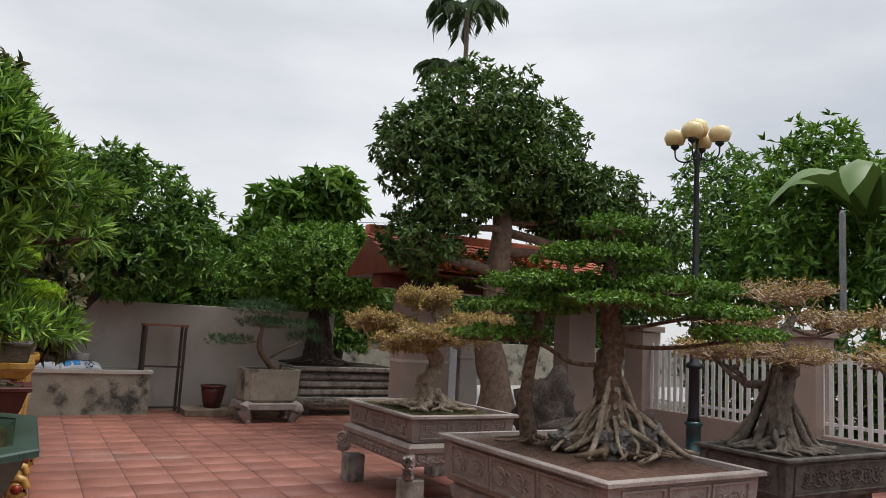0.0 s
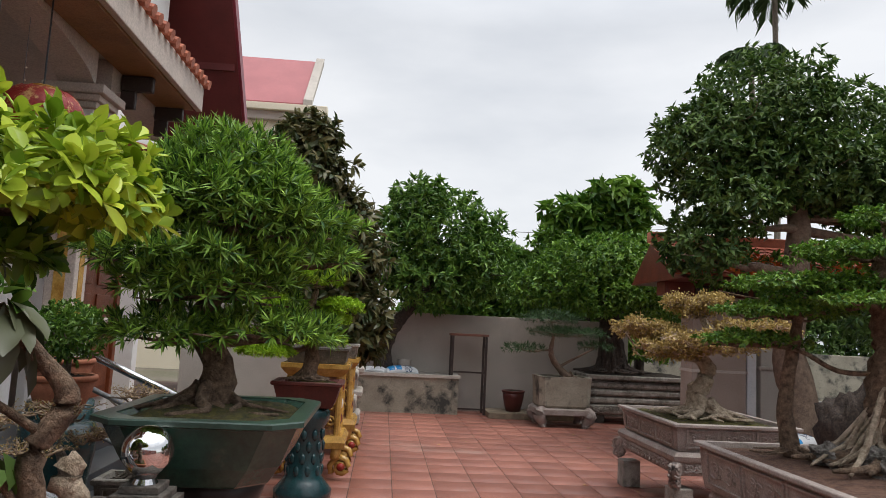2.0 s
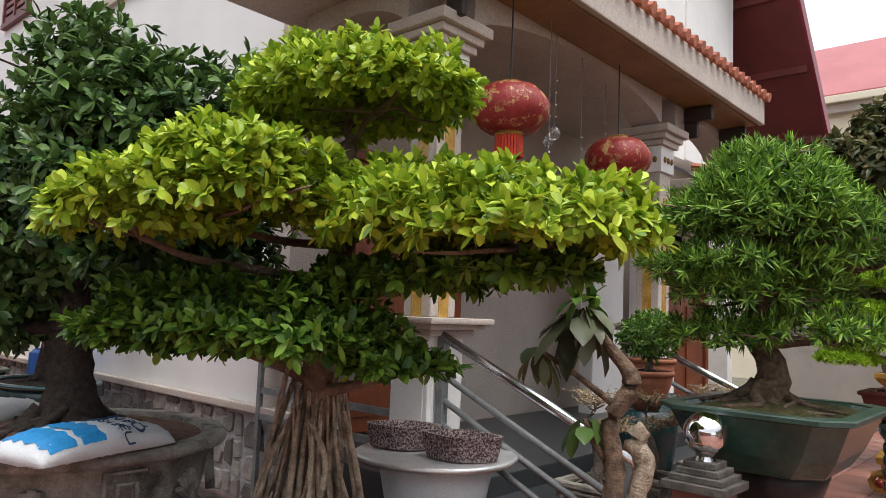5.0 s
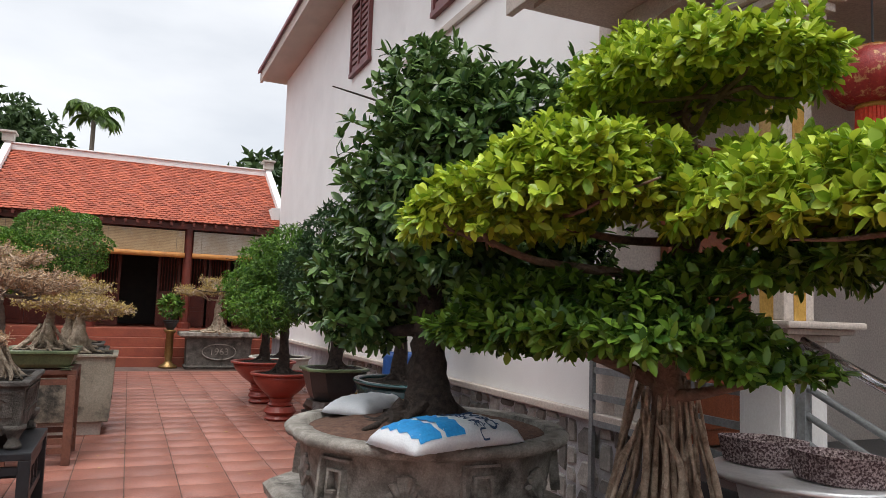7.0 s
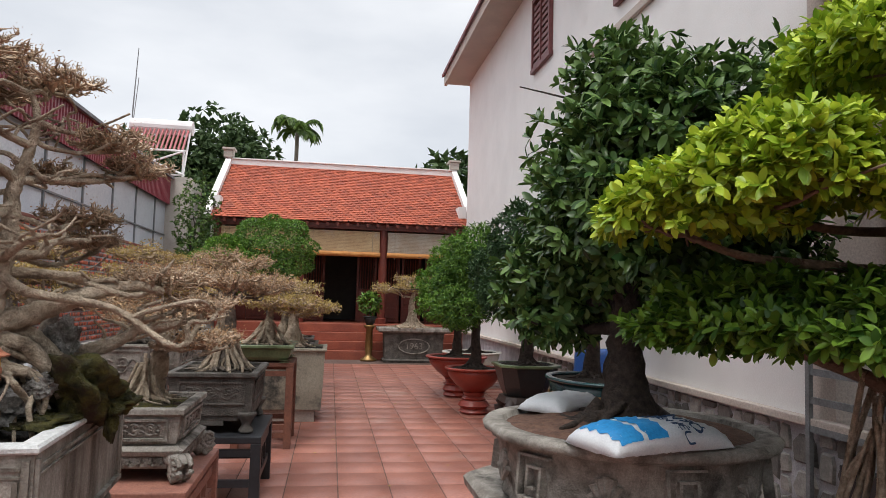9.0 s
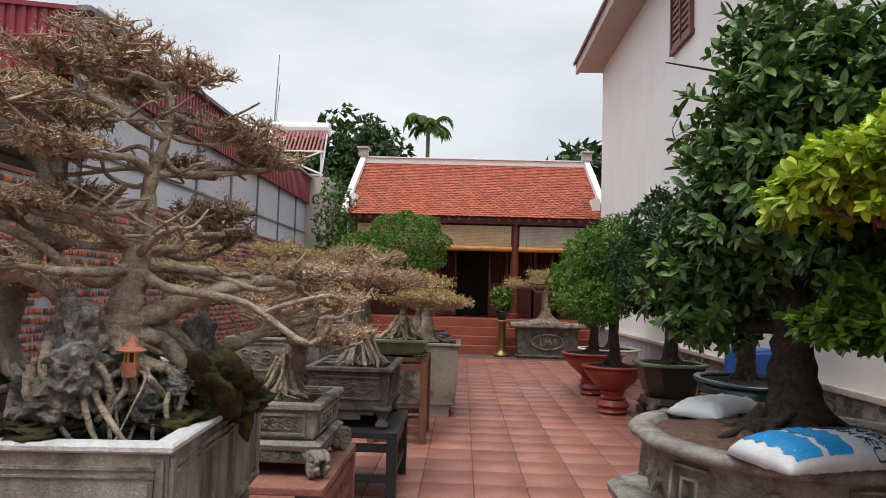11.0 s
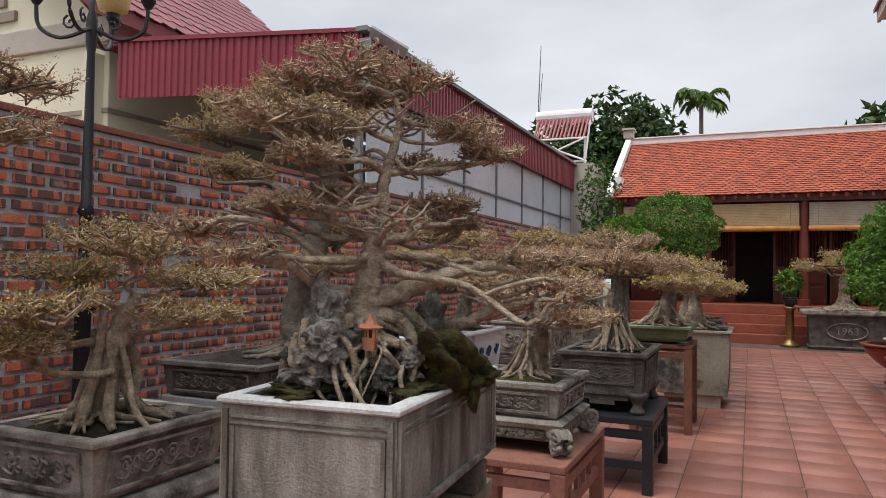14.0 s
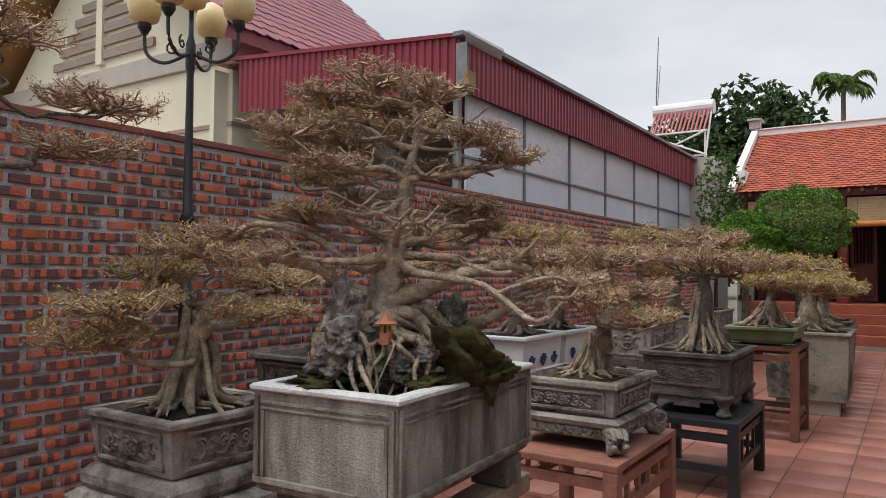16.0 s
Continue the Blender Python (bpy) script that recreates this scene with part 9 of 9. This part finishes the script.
# planting beyond the walls
back = [(-2.5, 15.5, 2.6, 1.6, 1.0, 1.2, M_LF_MID), (2.6, 15.4, 1.9, 1.6, 0.8, 0.8, M_LF_BRIGHT), (5.2, 16.2, 1.7, 1.8, 0.9, 0.8, M_LF_BRIGHT), (6.5, 16.6, 2.6, 1.6, 1.0, 1.3, M_LF_MID),
        (9.5, 21.0, 2.2, 2.5, 1.2, 1.6, M_LF_MID), (14.0, 11.8, 3.9, 1.9, 2.0, 2.1, M_LF_MID), (13.6, 9.2, 4.1, 1.7, 1.6, 1.9, M_LF_BRIGHT), (13.4, 6.6, 3.2, 1.7, 1.6, 1.6, M_LF_MID), (5.4, 16.6, 3.7, 1.3, 0.9, 0.9, M_LF_BRIGHT), (3.2, 17.0, 2.6, 1.6, 0.9, 0.9, M_LF_MID), (12.6, 5.0, 3.0, 1.8, 1.8, 1.8, M_LF_BIG), (12.0, 14.5, 3.0, 1.8, 1.6, 1.6, M_LF_BIG), (13.0, 2.0, 3.0, 1.8, 1.8, 1.8, M_LF_BIG)]
for k, (x, y, z, rx, ry, rz, m) in enumerate(back):
    leafy_tree("garden_tree", [(x, y, 0), (x + 0.1, y, z * 0.5), (x, y, z)], [0.14, 0.11, 0.05], [(x, y, z, rx, ry, rz), (x - rx * 0.5, y, z - rz * 0.35, rx * 0.7, ry * 0.8, rz * 0.6), (x + rx * 0.55, y - 0.2, z - rz * 0.3, rx * 0.7, ry * 0.8, rz * 0.6), (x, y, z + rz * 0.6, rx * 0.6, ry * 0.6, rz * 0.5)],
               1500, 6, 0.19, 0.08, m, 240 + k, "leafy green tree beyond the garden wall", M_BARKD, "tree", "trees beyond the wall", shell=0.65, spread=1.3)


def palm(x, y, h, fronds, length, seed, label, m=M_LF_PALM, tr=0.11, base=0.0):
    rng = np.random.default_rng(seed)
    t = thing("palm_tree", (x, y, base), label, "palm tree", "palms on the skyline")
    bm = bmesh.new()
    tube(bm, bend([(0, 0, 0), (0.1, 0, h * 0.5), (0, 0, h)], 6), lerp_list([tr * 1.2, tr, tr * 0.9], 13), 10)
    smooth(part("trunk", bm, M_BARKG, t))
    for k in range(fronds):
        a = 2 * math.pi * k / fronds + rng.uniform(-0.2, 0.2)
        lift = rng.uniform(0.35, 1.5)
        pts = []
        for i in range(9):
            q = i / 8
            pts.append(np.array([math.cos(a) * length * q * (0.9 - 0.15 * q), math.sin(a) * length * q * (0.9 - 0.15 * q), h + length * (lift * q - (0.42 + lift * 0.5) * q * q)]))
        bm = bmesh.new()
        tube(bm, [tuple(p) for p in pts], lerp_list([0.03, 0.006], 9), 5)
        fr = part("frond", bm, m, t)
        at, way, up = [], [], []
        side = np.array([-math.sin(a), math.cos(a), 0])
        for i in range(44):
            q = 0.12 + 0.86 * (i // 2) / 22
            j = min(int(q * 8), 7)
            p = pts[j] + (pts[j + 1] - pts[j]) * (q * 8 - j)
            d = unit(pts[j + 1] - pts[j])
            s = 1 if i % 2 else -1
            at.append(p)
            way.append(side * s * 0.85 + d * 0.6 + np.array([0, 0, -0.35]))
            up.append(np.array([0, 0, 1.0]) + d * 0.2)
        part_mesh("leaflet_fan", leaf_mesh("leaflet_fan", np.array(at), np.array(way), np.array(up), length * 0.34, 0.075, rng, 0.3), m, fr)
    return t


palm(15.3, 26.1, 15.3, 12, 2.3, 260, "tall slender palm above the old tree", M_LF_FAR)
palm(14.4, 26.2, 12.6, 9, 1.7, 261, "shorter palm crown behind the old tree", M_LF_FAR)
palm(-35.0, -2.1, 9.7, 13, 1.6, 262, "bright palm on the skyline behind the hall")
# far hill of trees behind the hall
for k, (x, y, z, r) in enumerate(((-46, -8.0, 10.5, 3.0), (-46, -6.3, 9.6, 2.6), (-45, -11, 9.0, 3.0), (-30, 5.5, 6.0, 2.2))):
    leafy_tree("far_tree", [(x, y, 0), (x, y, z)], [0.3, 0.1], [(x, y, z, r, r, r), (x + 1, y - r * 0.7, z - r * 0.5, r * 0.8, r * 0.8, r * 0.7), (x + 1, y + r * 0.7, z - r * 0.6, r * 0.8, r * 0.8, r * 0.7), (x, y, z - r * 1.6, r * 1.1, r * 1.3, r * 1.4)],
               1600, 4, 0.5, 0.3, M_LF_FAR, 270 + k, "far dark tree rising behind the hall roof", M_BARKD, "tree", "far trees", shell=0.6, limbs=False)
leafy_tree("wall_climber", [(-16.4, -3.4, 0), (-16.4, -3.4, 3.0)], [0.05, 0.03], [(-16.4, -3.3, 3.2, 0.5, 0.5, 1.1), (-16.3, -3.2, 2.2, 0.6, 0.5, 0.8)], 900, 4, 0.09, 0.05, M_LF_BIG, 280, "climbing shrub between the hall and shed", M_BARKD, "shrub")

# banana by the fence and a grey service pole
bt = thing("banana_plant", (12.6, 7.7, 0), "banana plant with torn hanging leaves", "banana plant")
bm = bmesh.new()
tube(bm, [(0, 0, 0), (0.05, 0, 2.0), (0, 0, 3.8)], [0.14, 0.11, 0.06], 10)
part("stem", bm, M_LF_MID, bt)
rngb = np.random.default_rng(290)
for k in range(8):
    a = k * 0.8 + 0.3
    V, F = [], []
    for i in range(13):
        q = i / 12
        L = 2.3
        c = Vector((math.cos(a) * L * q * 0.8, math.sin(a) * L * q * 0.8, 3.7 + L * (1.6 * q - 1.5 * q * q)))
        w = 0.28 * math.sin(math.pi * min(0.12 + q * 0.88, 1)) ** 0.6
        s = Vector((-math.sin(a), math.cos(a), 0))
        V += [tuple(c + s * w - Vector((0, 0, w * 0.4)) * rngb.uniform(0.4, 1.6)), tuple(c), tuple(c - s * w - Vector((0, 0, w * 0.4)) * rngb.uniform(0.4, 1.6))]
        if i:
            o = 3 * (i - 1)
            F += [(o, o + 1, o + 4, o + 3), (o + 1, o + 2, o + 5, o + 4)]
    me = bpy.data.meshes.new("leaf_blade")
    me.from_pydata(V, [], F)
    smooth(part_mesh("leaf_blade", me, M_LF_BIG, bt))
sp = tagged(part("service_pole", lathe([(0.05, 0), (0.045, 3.6), (0.02, 3.65)], 10), M_GREYPOLE), "thin grey service pole beyond the fence", "pole")
sp.location = (10.6, 7.0, 0)
wire = bmesh.new()
tube(wire, bend([(-2, 17, 4.4), (3, 17.5, 3.9), (9, 18, 4.4)], 6), 0.008, 5)
tagged(part("overhead_wire", wire, M_IRON), "thin dark overhead wire behind the trees", "wire")

# hedge that closes the view between the pickets
for k, (x, y) in enumerate(((10.3, 8.6), (10.4, 6.6), (10.3, 4.6), (10.4, 2.6))):
    leafy_tree("hedge_shrub", [(x, y, 0.0), (x, y, 0.6), (x, y, 1.2)], [0.08, 0.06, 0.03], [(x, y, 0.8, 0.5, 1.1, 0.75), (x + 0.1, y + 0.4, 1.35, 0.5, 0.8, 0.5), (x, y - 0.5, 1.3, 0.45, 0.7, 0.45)],
               1500, 5, 0.11, 0.05, M_LF_BIG, 310 + k, "dark leafy hedge shrub outside the picket fence", M_BARKD, "shrub", "hedge outside the fence", shell=0.7, spread=1.2)

# bushes over the lane wall
for k, x in enumerate((7.2, 9.8, 12.4, 15.0, 17.6)):
    leafy_tree("lane_bush", [(x, 20.0, 0.0), (x, 20.0, 1.0), (x, 20.0, 1.8)], [0.1, 0.08, 0.04], [(x, 20.0, 1.7, 1.5, 0.6, 1.0), (x + 0.5, 20.1, 2.7, 1.1, 0.6, 0.8), (x - 0.7, 20.0, 2.4, 0.9, 0.6, 0.7)],
               1300, 5, 0.2, 0.09, M_LF_BIG, 330 + k, "dark leafy bush behind the lane wall", M_BARKD, "shrub", "bushes over the lane wall", shell=0.7, spread=1.2)

# greenery behind the garden wall
leafy_tree("garden_shrub", [(3.98, 14.83, 0.0), (3.98, 14.83, 1.2), (3.98, 14.83, 2.2)], [0.12, 0.09, 0.05], [(3.49, 14.94, 2.48, 0.80, 0.56, 0.57), (4.27, 14.54, 3.09, 0.68, 0.48, 0.46), (3.94, 14.79, 2.17, 1.03, 0.72, 0.46), (2.83, 15.18, 2.67, 0.68, 0.48, 0.68), (2.13, 15.52, 2.29, 1.03, 0.72, 0.68), (5.43, 14.20, 2.02, 1.25, 0.88, 0.46), (6.69, 13.67, 2.09, 1.25, 0.88, 0.57)],
           1700, 6, 0.13, 0.05, M_LF_MID, 260, "mixed green shrubs crowding behind the garden wall", M_BARKD, category="shrub", spread=1.2, shell=0.7)
leafy_tree("papaya_tree", [(5.19, 14.33, 0.0), (5.19, 14.33, 1.8), (5.19, 14.33, 3.2)], [0.09, 0.07, 0.05], [(4.30, 14.42, 3.95, 0.57, 0.40, 0.28), (5.16, 14.02, 4.34, 0.57, 0.40, 0.28), (5.46, 13.95, 3.96, 0.46, 0.32, 0.28), (4.85, 14.22, 3.75, 0.57, 0.40, 0.28)],
           260, 6, 0.24, 0.1, M_LF_BRIGHT, 261, "papaya tree with large bright leaves behind the wall", M_BARKG, spread=1.4, droop=0.5, shell=0.7)

# ---------- floor tiles and wall bricks ----------
tile_me = bpy.data.meshes.new("tile")
tv, tf = many_boxes([(-0.1955, 0.1955, -0.1955, 0.1955)], -0.006, 0.0, 0.003)
tile_me = mesh_np("tile", tv, tf)
near, rest = [], []
for i in range(-42, 23):
    for j in range(-9, 42):
        x, y = 0.2 + i * 0.4, 0.2 + j * 0.4
        if (x < -1.3 and y > 3.2) or y > 13.6 or (x < -15.3) or x > 8.8 or (x < 0.3 and y > 3.3 and y < 6.6 and x < -1.4):
            continue
        alley = -8.0 < x < -3.2 and -0.8 < y < 1.8
        yard = 0.3 < x < 3.2 and 6.2 < y < 12.4
        (near if alley or yard else rest).append((x, y))
near = sorted(near, key=lambda p: p[0] ** 2 + p[1] ** 2)
rest += near[290:]
for x, y in near[:290]:
    part_mesh("tile", tile_me, M_TILE, floor).location = (x, y, 0)
rv, rf = many_boxes([(x - 0.1955, x + 0.1955, y - 0.1955, y + 0.1955) for x, y in rest], -0.006, 0.0, 0.003)
tagged(part_mesh("tiles", mesh_np("tiles", rv, rf), M_TILE, floor), "red terracotta floor tiles", kind="stuff")

brick_me = bpy.data.meshes.new("brick")
bm = brick_piece()
bm.to_mesh(brick_me)
bm.free()
rb2 = random.Random(11)
rest_b, nb = [], 0
for c in range(31):
    z = 0.04 + c * 0.073
    off = (c % 2) * 0.11
    i = 0
    x = -16.2 + off
    while x < 8.6:
        if rb2.random() > 0.004:
            jx, jy, jz = rb2.uniform(-0.008, 0.008), rb2.uniform(-0.004, 0.006), rb2.uniform(-0.003, 0.003)
            if -2.7 < x < -0.7 and 0.6 < z and nb < 280:
                part_mesh("brick", brick_me, M_BRICK, wall_south).location = (x + jx, -3.612 + jy, z + jz)
                nb += 1
            else:
                rest_b.append((x + jx, -3.612 + jy, z + jz))
        x += 0.22
rb_v, rb_f = many_boxes([(-0.096, 0.096, -0.0235, 0.0235)], 0.0, 0.012, 0.004)
cnt = len(rest_b)
P = np.array(rest_b)
V = np.empty((cnt, len(rb_v), 3))
V[:, :, 0] = P[:, None, 0] + rb_v[None, :, 0]
V[:, :, 2] = P[:, None, 2] + rb_v[None, :, 1]
V[:, :, 1] = P[:, None, 1] + rb_v[None, :, 2]
F = (rb_f[None, :, ::-1] + (np.arange(cnt) * len(rb_v))[:, None, None]).reshape(-1, 4)
tagged(part_mesh("bricks", mesh_np("bricks", V.reshape(-1, 3), F), M_BRICK, wall_south), "burnt red and black bricks", kind="stuff")

rl = np.random.default_rng(300)
n_l = 70
at = np.stack([rl.uniform(-14, 4, n_l), rl.uniform(-0.3, 2.0, n_l), np.full(n_l, 0.006)], 1)
at[40:, 0], at[40:, 1] = rl.uniform(0.4, 4, 30), rl.uniform(5, 12, 30)
an = rl.uniform(0, 6.28, n_l)
litter = part_mesh("leaf_litter", leaf_mesh("leaf_litter", at, np.stack([np.cos(an), np.sin(an), np.zeros(n_l)], 1), np.tile([0.0, 0.0, 1.0], (n_l, 1)), 0.05, 0.025, rl, 0.0), M_BUD)
tagged(litter, "few dry fallen leaves on the floor tiles", "leaves", kind="stuff")
